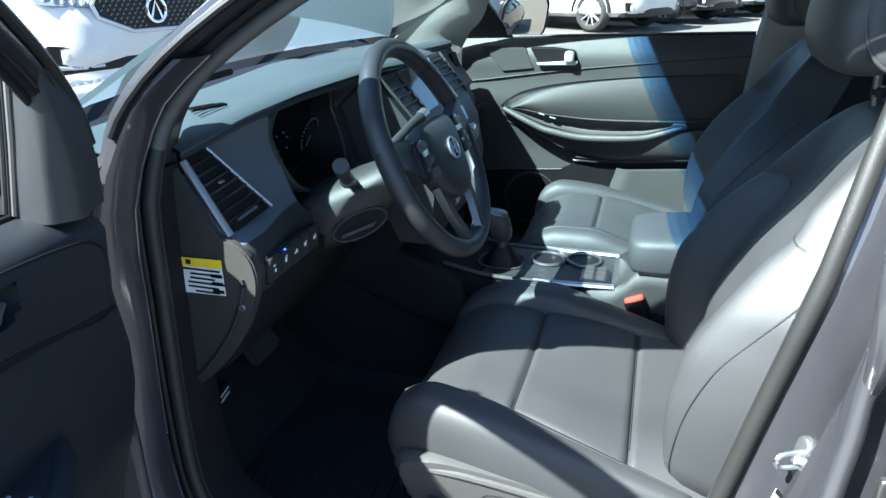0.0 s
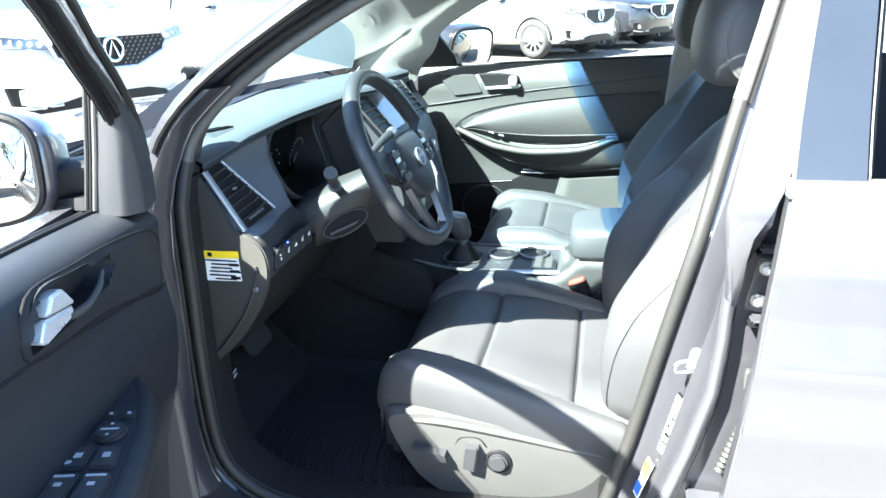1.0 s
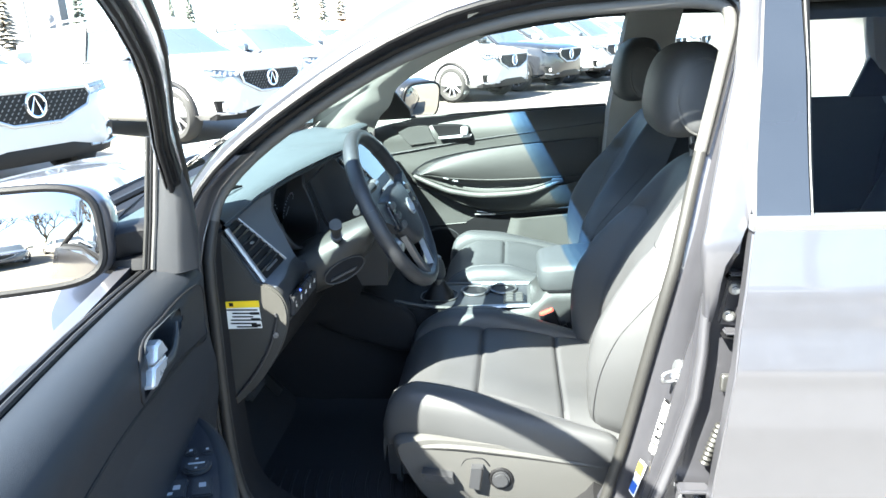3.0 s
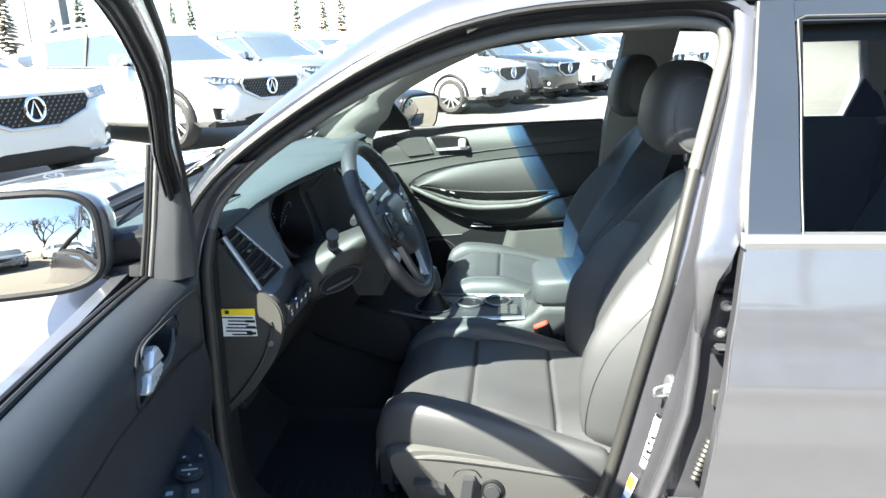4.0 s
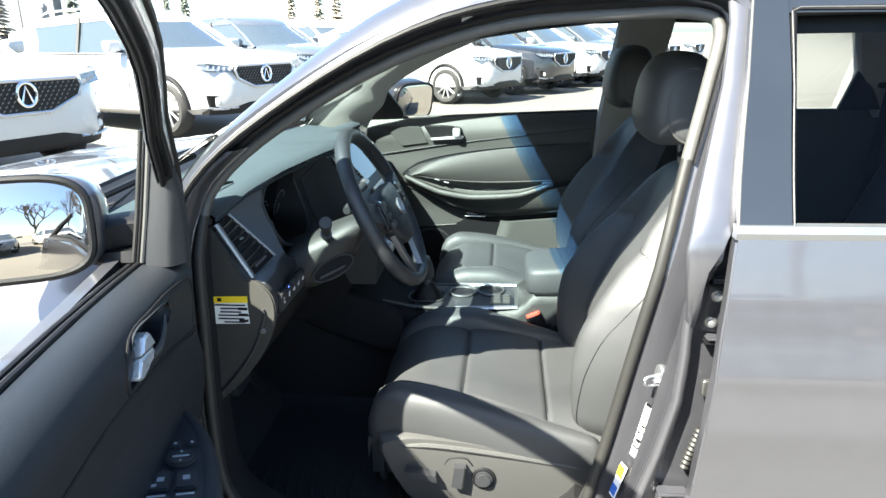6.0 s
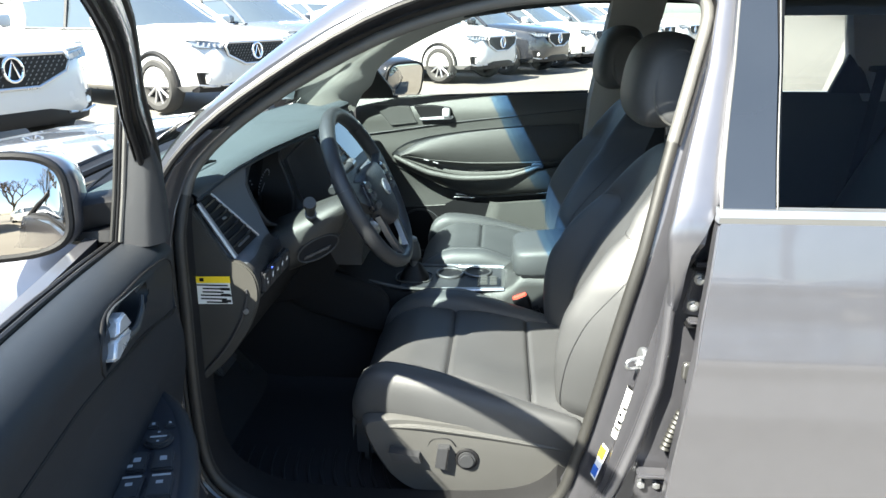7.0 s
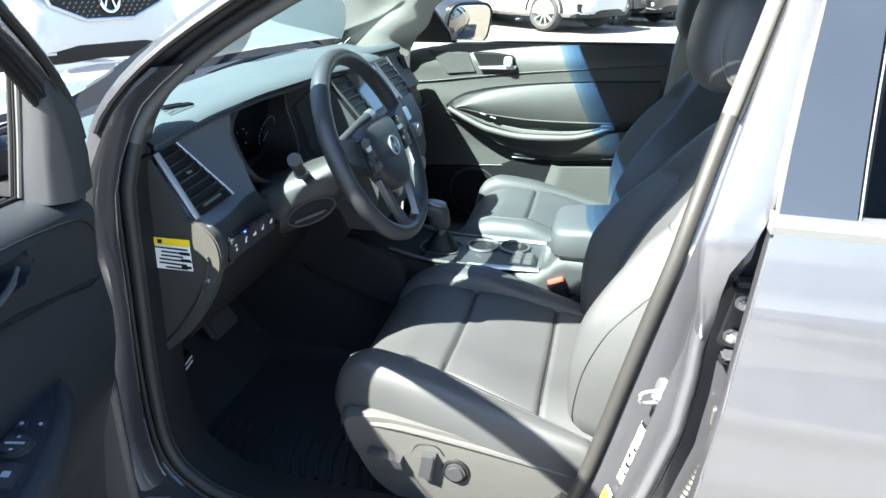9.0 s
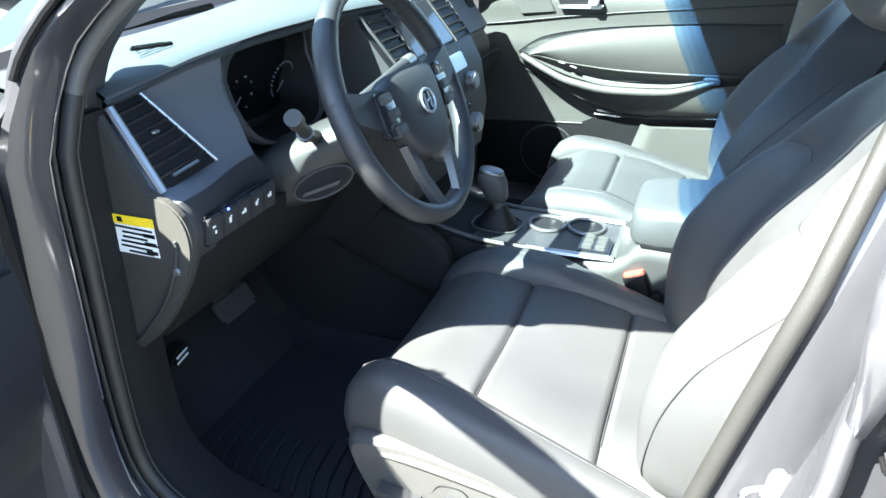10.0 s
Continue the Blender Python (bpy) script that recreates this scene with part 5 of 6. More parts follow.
part("cap_seam", tube([V((p.x, -0.692, p.z)) for p in smooth_path([(-0.713, 0, 0.885), (-0.713, 0, 0.868), (-0.735, 0, 0.81), (-0.78, 0, 0.745), (-0.85, 0, 0.672)], 5)], 0.0028, 8), PLASTIC, cap)
part("cap_clip", disc((-0.717, -0.693, 0.842), (0, 1, 0), 0.006, 0.006, 16), SILVER, cap)
lab = part("warning_label", box((-0.781, -0.6915, 0.882), (0.078, 0.001, 0.054), 0.0003, turn(0, -1.5, 0)), WHITE, cap, "white and yellow airbag warning label")
part("label_band", box((-0.780, -0.6925, 0.904), (0.078, 0.001, 0.013), 0.0003, turn(0, -1.5, 0)), YELLOW, lab, "yellow band with black bars")
for x, w in ((-0.812, 0.012), (-0.795, 0.008)):
    part("label_bar", box((x, -0.6932, 0.904), (w, 0.0008, 0.007), 0.0), BLACK, lab)
for k in range(6):
    part("label_bar", box((-0.776 + 0.006 * (k % 2), -0.6926, 0.893 - 0.0068 * k), (0.060 - 0.010 * (k % 3), 0.0008, 0.0026), 0.0), BLACK, lab)
for k in range(3):
    part("label_bar", box((-0.752, -0.6926, 0.886 - 0.012 * k), (0.018, 0.0008, 0.005), 0.0), BLACK, lab)
# centre stack: screen, vents, knobs
stack = part("centre_panel", loft([[V((x, y, z)) for x, z in ((-0.704, 1.09), (-0.628, 1.0), (-0.60, 0.95), (-0.585, 0.86), (-0.595, 0.76), (-0.66, 0.76), (-0.75, 0.95), (-0.75, 1.08))] for y in (-0.205, -0.2, 0.2, 0.205)]), PLASTIC, dash)


def on_stack(y, u, out=0.0):
    """u runs down the stack's raked upper face."""
    return V((-0.702 + 0.074 * u, y, 1.087 - 0.087 * u)) + V((0.76, 0, 0.65)) * out


part("display", prism([on_stack(-0.098, 0.06, 0.001), on_stack(0.098, 0.06, 0.001), on_stack(0.098, 0.94, 0.001), on_stack(-0.098, 0.94, 0.001)], V((0.76, 0, 0.65)) * 0.005, 0.002), SCREEN, stack, "glossy central display reflecting the sky")
for s in (-1, 1):
    cv = part("centre_vent", prism([on_stack(s * 0.112, 0.05, 0.001), on_stack(s * 0.192, 0.05, 0.001), on_stack(s * 0.182, 0.98, 0.001), on_stack(s * 0.112, 0.98, 0.001)], V((0.76, 0, 0.65)) * 0.004, 0.002), BLACK, stack)
    part("vent_frame", tube([on_stack(s * 0.105, 0.02, 0.006), on_stack(s * 0.105, 1.0, 0.006)], 0.003, 8), PLASTIC, cv)
    part("vent_frame", tube([on_stack(s * 0.197, 0.02, 0.008), on_stack(s * 0.187, 1.0, 0.006)], 0.0035, 8), PLASTIC, cv)
    for k in range(5):
        part("vent_slat", prism([on_stack(s * 0.115, 0.15 + 0.17 * k, 0.004), on_stack(s * 0.185, 0.15 + 0.17 * k, 0.004), on_stack(s * 0.185, 0.19 + 0.17 * k, 0.010), on_stack(s * 0.115, 0.19 + 0.17 * k, 0.010)], V((0, 0, 0.003)), 0), BLACK, cv)
    part("stack_knob", disc((-0.590, s * 0.105, 0.925), (1, 0, 0.2), 0.019, 0.028, 24, 0.004), SILVER, stack, "silver ringed rotary knob")
    part("stack_knob", disc((-0.578, s * 0.105, 0.835), (1, 0, 0.05), 0.021, 0.028, 24, 0.004), SILVER, stack, "silver ringed rotary knob")
part("key_row", prism([(-0.616, -0.09, 0.985), (-0.616, 0.09, 0.985), (-0.600, 0.09, 0.955), (-0.600, -0.09, 0.955)], (0.008, 0, 0.003), 0.002), SILVER, stack, "silver button strip")
for k in range(6):
    part("stack_key", box((-0.582, -0.065 + 0.026 * k, 0.88), (0.01, 0.02, 0.014), 0.002), GLOSS_BLACK, stack)
part("passenger_vent", prism([(-0.762, 0.60, 0.955), (-0.762, 0.665, 0.955), (-0.795, 0.665, 1.035), (-0.797, 0.62, 1.035)], (0.008, 0, 0.003), 0.002), BLACK, dash)
part("trim_bar", tube([(-0.735, 0.21, 0.945), (-0.74, 0.4, 0.943), (-0.75, 0.66, 0.94)], 0.006, 8), GLOSS_BLACK, dash)
part("glove_box", prism([(-0.70, 0.24, 0.89), (-0.70, 0.64, 0.89), (-0.76, 0.64, 0.73), (-0.76, 0.24, 0.73)], (0.02, 0, 0.0), 0.006), FOOT, dash)

# ---- steering wheel ----
wheel = thing("steering_wheel", (-0.53, -0.37, 1.0), "black leather steering wheel with silver lower spokes", "steering wheel")
WC, WN = V((-0.535, -0.37, 1.005)), V((0.90, 0.0, 0.43)).normalized()
WU = (V((0, 0, 1)) - WN * WN.z).normalized()
WR = WU.cross(WN)


def on_wheel(a, b, c=0.0):
    return WC + WR * a + WU * b + WN * c


rim_path = [on_wheel(0.178 * math.cos(t), 0.175 * math.sin(t)) for t in (k * math.tau / 64 for k in range(64))]
part("rim", tube(rim_path, 0.0155, 12, True, r2=0.0165, up=WN), RIM_LEATHER, wheel)
def on_hub(a, b, c=0.0):
    """Like on_wheel, but the hub hangs a little below the rim's middle."""
    return on_wheel(a, b - 0.026 * max(0.0, 1 - (a * a + b * b) / 0.031), c)


part("hub", blob(lambda p: on_hub(p.x * (0.082 + 0.022 * p.y), p.y * 0.068 - 0.002, p.z * 0.022 + 0.012 - 0.006 * p.x * p.x), 0.5, 0.65), PLASTIC, wheel, "padded hub")
emblem = part("emblem", tube([on_hub(0.021 * math.cos(t), 0.012 + 0.017 * math.sin(t), 0.036) for t in (k * math.tau / 32 for k in range(32))], 0.0022, 6, True, up=WN), SILVER, wheel, "bright oval emblem")
part("emblem_bar", tube([on_hub(-0.010, 0.000, 0.036), on_hub(-0.006, 0.024, 0.036)], 0.0022, 6), SILVER, emblem)
part("emblem_bar", tube([on_hub(0.006, 0.000, 0.036), on_hub(0.010, 0.024, 0.036)], 0.0022, 6), SILVER, emblem)
part("emblem_bar", tube([on_hub(-0.008, 0.011, 0.036), on_hub(0.008, 0.014, 0.036)], 0.0022, 6), SILVER, emblem)
for s in (-1, 1):
    part("spoke", loft([[on_hub(s * a, b + h, c) for h, c in ((-w, 0.0), (w, 0.0), (w * 0.8, 0.018), (-w * 0.8, 0.018))] for a, b, w in ((0.05, 0.012, 0.042), (0.11, 0.016, 0.034), (0.172, 0.026, 0.026))]), PLASTIC, wheel)
    pod = part("button_pod", blob(lambda p: on_hub(s * (0.098 + 0.026 * p.x - 0.006 * p.y), 0.012 + 0.034 * p.y, 0.018 + 0.008 * p.z), 0.5, 0.5, 24, 10), GLOSS_BLACK, wheel, "glossy pod of thumb buttons")
    for k in range(3):
        part("thumb_button", box(on_hub(s * (0.10 - 0.004 * k), 0.034 - 0.022 * k, 0.027), (0.008, 0.028, 0.014), 0.002, turn(0, -25, 0)), (PLASTIC_MID, PLASTIC, PLASTIC_MID)[k], pod)
        part("button_mark", box(on_hub(s * (0.10 - 0.004 * k), 0.034 - 0.022 * k, 0.0318), (0.001, 0.010, 0.003), 0.0, turn(0, -25, 0)), SEAL_PALE, pod)
    part("lower_spoke", loft([[on_hub(s * a + w * d, b, c) for d, c in ((-1, 0.0), (1, 0.0), (0.8, 0.012), (-0.8, 0.012))] for a, b, w in ((0.062, -0.035, 0.013), (0.058, -0.09, 0.012), (0.036, -0.166, 0.015))]), SPOKE, wheel, "silver lower spoke")
    part("rim_grip", tube([on_wheel(0.178 * math.cos(t), 0.175 * math.sin(t), 0.0) for t in (radians((0 if s > 0 else 180) + s * 12 + k * 3.2 * s) for k in range(12))], 0.0168, 12, r2=0.0176, up=WN), RIM_LEATHER, wheel)
stalk = part("left_stalk", tube([(-0.655, -0.43, 0.952), (-0.642, -0.475, 0.968), (-0.630, -0.518, 1.001)], [0.010, 0.009, 0.0105], 12), PLASTIC, wheel, "black indicator stalk")
part("stalk_band", tube([(-0.641, -0.479, 0.971), (-0.639, -0.486, 0.976)], 0.0125, 14), SPOKE, stalk, "bright ring on the stalk")
part("stalk_tip", tube([(-0.630, -0.518, 1.001), (-0.6265, -0.531, 1.011)], 0.013, 12), PLASTIC_MID, stalk)
stalk = part("right_stalk", tube([(-0.63, -0.33, 0.985), (-0.625, -0.22, 1.005), (-0.622, -0.17, 1.010)], [0.009, 0.008, 0.012], 10), PLASTIC, wheel, "black wiper stalk")
part("stalk_tip", tube([(-0.622, -0.17, 1.010), (-0.621, -0.145, 1.013)], 0.0125, 12), SILVER, stalk)
def shroud(rings, name, material, label=""):
    """Rounded box sections (x, y half width, low z, high z) along the column."""
    return part(name, loft([[V((x + 0.25 * (z - 0.9), -0.37 + hw * (1 - 0.34 * max(0.0, math.sin(t)) ** 2) * spow(math.cos(t), 0.6), z)) for t, z in ((t, (lo + hi) / 2 + (hi - lo) / 2 * spow(math.sin(t), 0.55)) for t in (j * math.tau / 28 for j in range(28)))] for x, hw, lo, hi in rings]), material, wheel, label, smooth=60)


shroud(((-0.590, 0.034, 0.940, 0.985), (-0.602, 0.050, 0.900, 0.988), (-0.63, 0.066, 0.862, 0.985), (-0.66, 0.080, 0.835, 0.972), (-0.70, 0.090, 0.818, 0.955), (-0.79, 0.094, 0.800, 0.910)), "column_shroud", COLUMN, "steering column shroud")
# Oval stands proud of the shroud; its dark colour paints the recess's shade
RC, RA, RB = V((-0.641, -0.441, 0.884)), V((0.041, 0.019, 0.018)), V((-0.004, 0, 0.021))
RN = RA.cross(RB).normalized()
RN = RN if RN.y < 0 else -RN
recess = part("tilt_recess", loft([[RC + RA * (k * math.cos(t)) + RB * (k * math.sin(t)) + RN * h for t in (j * math.tau / 32 for j in range(32))] for k, h in ((1.0, -0.02), (0.97, 0.004), (0.8, 0.005))]), FOOT, wheel, "raised dark oval painting the shade of the tilt lever recess")
part("recess_rim", tube([RC + RA * math.cos(t) + RB * math.sin(t) + RN * 0.003 for t in (j * math.tau / 32 for j in range(32))], 0.0022, 8, True, up=(0, 1, 0)), COLUMN, recess)
part("tilt_lever", loft([[RC + RA * (0.75 * a) + RB * (b - 0.25) + RN * h for a, b in ((-1, -0.12), (0.6, -0.2), (0.8, 0.05), (-0.9, 0.12))] for h in (0.0, 0.008, 0.009)]), PLASTIC, recess, "tilt lever")


# ---- seats ----
def seat(name, y0, outer, label, dx=0.0, grow=1.0):
    """Front seat about y0; outer is the sign of the side that faces its door; dx: how far it is slid back."""
    s = thing(name, (-0.3 + dx, y0, 0.38), label, "car seat", "front seats")
    part("front_skirt", box((-0.532 + dx, y0, 0.465), (0.05, 0.35, 0.12), 0.02), PLASTIC, s)
    part("seat_base", box((-0.26 + dx, y0, 0.46), (0.46, 0.44, 0.14), 0.03), PLASTIC, s)

    def cushion_z(x, y, x0, x1):
        """Top of the cushion; the panels' edges roll down into the stitched seams."""
        wo = ease(x, [-0.56, -0.35, -0.15], [0.155, 0.195, 0.235])
        wi = ease(x, [-0.56, -0.35, -0.15], [0.155, 0.165, 0.175])
        top = ease(x, [-0.566, -0.563, -0.556, -0.543, -0.52, -0.49, -0.43, -0.35, -0.17, -0.02], [0.515, 0.540, 0.565, 0.590, 0.618, 0.640, 0.657, 0.653, 0.620, 0.595])
        d = min((x - x0) if x0 > -0.54 else 1, x1 - x, wo - y, y + wi)
        dip = 0.012 * math.cos(min(1, abs(y) / 0.2) * math.pi / 2)
        fall = 0.035 * max(0, (y - 0.12) / 0.12) ** 2 * (x + 0.56) / 0.4
        puff = 0.003 * math.sin(math.pi * min(1, max(0, (x - x0) / (x1 - x0))))
        return top - dip - fall + puff - 0.008 * max(0, 1 - d / 0.011) ** 2

    def cushion(x0, x1):
        """Upholstery panel between two stitched seams; wider towards the rear on the door side."""
        def f(u, v):
            x = x0 + (x1 - x0) * u
            wo = ease(x, [-0.56, -0.35, -0.15], [0.155, 0.195, 0.235])
            wi = ease(x, [-0.56, -0.35, -0.15], [0.155, 0.165, 0.175])
            y = -wi + (wi + wo) * v
            return (x + dx, y0 + outer * y, cushion_z(x, y, x0, x1))
        return sheet(f, 36, 40, (0, 0, -0.05))
    for x0, x1 in ((-0.566, -0.352), (-0.352, -0.172), (-0.172, -0.02)):
        part("cushion_panel", cushion(x0, x1), LEATHER, s)
    for x0 in (-0.352, -0.172):
        line = [V((x0 + dx, y0 + outer * (-0.16 + 0.34 * i / 24), cushion_z(x0 + 0.0005, -0.16 + 0.34 * i / 24, x0, x0 + 0.18) + 0.0022)) for i in range(25)]
        part("cushion_seam", tube(line, 0.0012, 6), PLASTIC, s)

    for k in (-1, 1):
        door_side = k == outer
        zs = ([0, 0.06, 0.15, 0.35, 0.55, 1], [0.625, 0.655, 0.674, 0.664, 0.640, 0.580]) if door_side else ([0, 0.08, 0.16, 0.26, 0.40, 0.6, 1], [0.600, 0.640, 0.664, 0.678, 0.679, 0.652, 0.592])
        ws = ([0, 0.5, 1], [0.199, 0.230, 0.250]) if door_side else ([0, 1], [0.19, 0.205])
        rs = ([0, 0.2, 0.6, 1], [0.034, 0.043, 0.036, 0.022]) if door_side else ([0, 0.3, 1], [0.038, 0.048, 0.030])
        rings = []
        for i in range(41):
            u = i / 40
            end = min(1.0, math.sqrt(max(0.0, 1 - (1 - min(1, u / 0.07)) ** 2)) + 0.02) * min(1.0, math.sqrt(max(0.0, 1 - (1 - min(1, (1 - u) / 0.05)) ** 2)) + 0.02)
            z, w, r = ease(u, *zs) - 0.052, ease(u, *ws), ease(u, *rs) * (0.45 + 0.55 * end)
            h = 0.056 * (0.35 + 0.65 * end)
            rings.append([V((-0.550 + 0.489 * u + dx, y0 + k * (w + r * spow(math.cos(j * math.tau / 36), 0.62)), z + h * spow(math.sin(j * math.tau / 36), 0.72))) for j in range(36)])
        part("side_bolster", loft(rings), LEATHER, s, smooth=60)
        piping = [r[10 if door_side else 9] + V((0, 0, 0.0)) for r in rings[2:39]]
        part("bolster_seam", tube(piping, 0.0011, 6), PLASTIC, s)

    # backrest: level sections, a hollow middle between two wings, narrow shoulders
    def wing_x(z):
        return ease(z, [0.545, 0.58, 0.62, 0.70, 0.78, 0.85, 0.92, 1.0, 1.06, 1.09, 1.11], [-0.080, -0.110, -0.124, -0.129, -0.119, -0.086, -0.036, 0.026, 0.074, 0.103, 0.140])

    def front(b, z):
        """Front face at the height z, b from -1 to 1 across."""
        xc = ease(z, [0.545, 0.62, 0.72, 0.85, 0.97, 1.06, 1.09, 1.11], [-0.045, -0.062, -0.058, -0.018, 0.044, 0.082, 0.106, 0.145])
        e = abs(b)
        x = xc - (xc - wing_x(z)) * math.exp(-((e - 0.78) / 0.21) ** 2)
        x += 0.016 * math.exp(-((z - 0.958) / 0.022) ** 2) * math.exp(-((e - 0.66) / 0.16) ** 2)
        x += 0.006 * math.exp(-((e - 0.47) / 0.022) ** 2) * lerp(z, [0.56, 0.60, 0.93, 0.97], [0, 1, 1, 0])
        return x + 0.085 * max(0.0, (e - 0.80) / 0.20) ** 2.4

    def half(z):
        return ease(z, [0.545, 0.60, 0.72, 0.86, 0.93, 0.985, 1.05, 1.085, 1.102, 1.11], [0.215, 0.250, 0.258, 0.246, 0.214, 0.180, 0.150, 0.115, 0.08, 0.045])

    def rear_x(b, z):
        return ease(z, [0.545, 0.8, 1.0, 1.08, 1.11], [0.045, 0.085, 0.135, 0.155, 0.160]) - 0.035 * abs(b) ** 4

    def lift(z):
        return 0.545 + (z - 0.545) * grow
    levels = [0.545 + 0.565 * math.sin(i / 60 * math.pi / 2) ** 0.9 for i in range(61)]
    bs = [-1 + 2 * i / 48 for i in range(49)]
    rings = [[V((front(b, z) + dx, y0 + b * half(z), lift(z))) for b in bs] + [V((max(rear_x(b, z), front(b, z) + 0.01) + dx, y0 + b * half(z), lift(z))) for b in bs[::-2]] for z in levels]
    part("backrest", loft(rings), LEATHER, s, smooth=60)

    def on_front(b, z, out=0.0):
        return V((front(b, z) - out + dx, y0 + b * half(z), lift(z)))
    for k in (-1, 1):
        part("back_seam", tube([on_front(k * 0.47, 0.57 + 0.38 * i / 24, -0.001) for i in range(25)], 0.0013, 6), PLASTIC, s)
        part("back_seam", tube([on_front(k * (0.47 + 0.42 * i / 16), 0.95 + 0.016 * math.sin(math.pi * i / 16), 0.0) for i in range(17)], 0.0013, 6), PLASTIC, s)
        part("wing_seam", tube([on_front(k * lerp(z, [0.60, 0.68, 0.80, 0.95], [0.84, 0.87, 0.91, 0.97]), z, 0.0004) for z in (0.60 + 0.36 * i / 30 for i in range(31))], 0.0012, 6), PLASTIC, s)
    part("recliner_cover", box((-0.02 + dx, y0 + outer * 0.24, 0.535), (0.16, 0.03, 0.06), 0.012, turn(0, -12, 0)), PLASTIC_MID, s, "grey plastic recliner cover")
    cx = 0.072 + (0.03 if y0 > 0 else 0.0)
    hr = part("headrest", blob(lambda p: (cx + p.x * (0.066 - 0.010 * p.z * p.z) + 0.012 * p.y, y0 + p.z * (0.120 - 0.008 * p.y), 1.240 + p.y * (0.092 - 0.006 * p.z * p.z)), 0.42, 0.80, 44, 30), LEATHER, s, "rounded leather head restraint")
    for k in (-1, 1):
        part("headrest_side", blob(lambda p: (cx + 0.014 + p.x * 0.045, y0 + k * (0.115 + p.y * 0.013 - 0.010 * p.z), 1.232 + p.z * 0.069), 0.9, 0.9, 32, 18), LEATHER, hr)
        part("headrest_seam", tube([(cx + 0.014 + 0.0455 * math.cos(t), y0 + k * (0.1165 - 0.010 * math.sin(t)), 1.232 + 0.0695 * math.sin(t)) for t in (j * math.tau / 40 for j in range(40))], 0.0032, 8, True, up=(0, 1, 0)), PLASTIC_MID, hr)
    for k in (-1, 1):
        part("headrest_post", tube([(0.115 + dx, y0 + k * 0.05, 1.08), (0.105 + dx, y0 + k * 0.05, 1.19)], 0.006, 8), SPOKE, s)
        part("post_guide", disc((0.118 + dx, y0 + k * 0.05, lift(1.11) + 0.004), (0, 0, 1), 0.013, 0.014, 16, 0.003), BLACK, s)
    return s


driver_seat = seat("driver_seat", -0.37, -1, "charcoal leather driver's seat, half in hard sunlight")
passenger_seat = seat("passenger_seat", 0.37, 1, "charcoal leather passenger seat beside the centre console", 0.045, 1.05)

# side shield of the driver's seat, with its switches
SH = [(-0.525, 0.57), (-0.50, 0.50), (-0.455, 0.435), (-0.38, 0.405), (-0.2, 0.40), (-0.05, 0.415), (0.03, 0.46), (0.04, 0.55), (-0.10, 0.565), (-0.28, 0.578), (-0.42, 0.59), (-0.48, 0.588)]


def shield_ring(k, y):
    return [V((q.x * k - 0.25 * (1 - k), y, q.z * k + 0.49 * (1 - k))) for q in smooth_path([(x, 0, z) for x, z in SH], 4, True)]


shield = part("side_shield", loft([shield_ring(0.99, -0.58), shield_ring(1.0, -0.61), shield_ring(0.985, -0.628), shield_ring(0.95, -0.638), shield_ring(0.6, -0.642)]), PLASTIC_MID, driver_seat, "grey plastic seat side shield with power switches")
part("shield_ridge", tube(smooth_path([(-0.49, -0.632, 0.565), (-0.40, -0.640, 0.572), (-0.25, -0.640, 0.555), (-0.10, -0.636, 0.53), (0.0, -0.625, 0.52)], 5), 0.006, 8), PLASTIC_MID, shield)
part("slide_switch", loft([[V((x, y, z)) for x, z in ((-0.462, 0.524), (-0.400, 0.516), (-0.396, 0.501), (-0.455, 0.505))] for y in (-0.638, -0.660, -0.663)]), PLASTIC, shield, "slide switch")
part("recline_switch", loft([[V((x + dx, y, z)) for x, z in ((-0.362, 0.535), (-0.338, 0.535), (-0.345, 0.485), (-0.368, 0.490))] for y, dx in ((-0.638, 0), (-0.657, 0), (-0.660, 0.001))]), PLASTIC, shield, "upright recline switch")
part("switch_edge", tube([(-0.339, -0.658, 0.535), (-0.346, -0.658, 0.486)], 0.003, 6), BLACK, shield)
part("lumbar_ring", tube([(-0.303 + 0.021 * math.cos(t), -0.643, 0.503 + 0.021 * math.sin(t)) for t in (k * math.tau / 32 for k in range(32))], 0.004, 8, True, up=(0, 1, 0)), BLACK, shield)
part("lumbar_knob", disc((-0.303, -0.647, 0.503), (0, 1, 0), 0.018, 0.014, 28, 0.004), PLASTIC, shield, "round lumbar switch")
part("shield_seam", tube(smooth_path([(-0.385, -0.640, 0.525), (-0.372, -0.641, 0.545), (-0.34, -0.641, 0.547), (-0.325, -0.641, 0.53)], 4), 0.002, 6), BLACK, shield)
buckle = thing("seat_belt_buckle", (-0.16, -0.105, 0.56), "black seat belt buckle with a red release button", "seat belt")
BM = turn(0, -22, 0)
part("buckle_body", loft([[V((-0.172, -0.108, 0.606)) + BM @ V((0.0215 * k * spow(math.cos(t), 0.5), 0.0135 * k * spow(math.sin(t), 0.5), h)) for t in (j * math.tau / 24 for j in range(24))] for h, k in ((-0.040, 0.80), (-0.036, 0.95), (0.0, 1.0), (0.034, 1.04), (0.040, 1.0))]), BLACK, buckle, "moulded black buckle housing")
part("release_button", loft([[V((-0.172, -0.108, 0.606)) + BM @ V((0.0195 * k * spow(math.cos(t), 0.5), 0.0105 * k * spow(math.sin(t), 0.5), h)) for t in (j * math.tau / 24 for j in range(24))] for h, k in ((0.036, 1.0), (0.043, 1.0), (0.0455, 0.9))]), RED, buckle, "red release button")
part("buckle_stalk", box((-0.128, -0.110, 0.555), (0.050, 0.020, 0.13), 0.010, BM), BLACK, buckle)

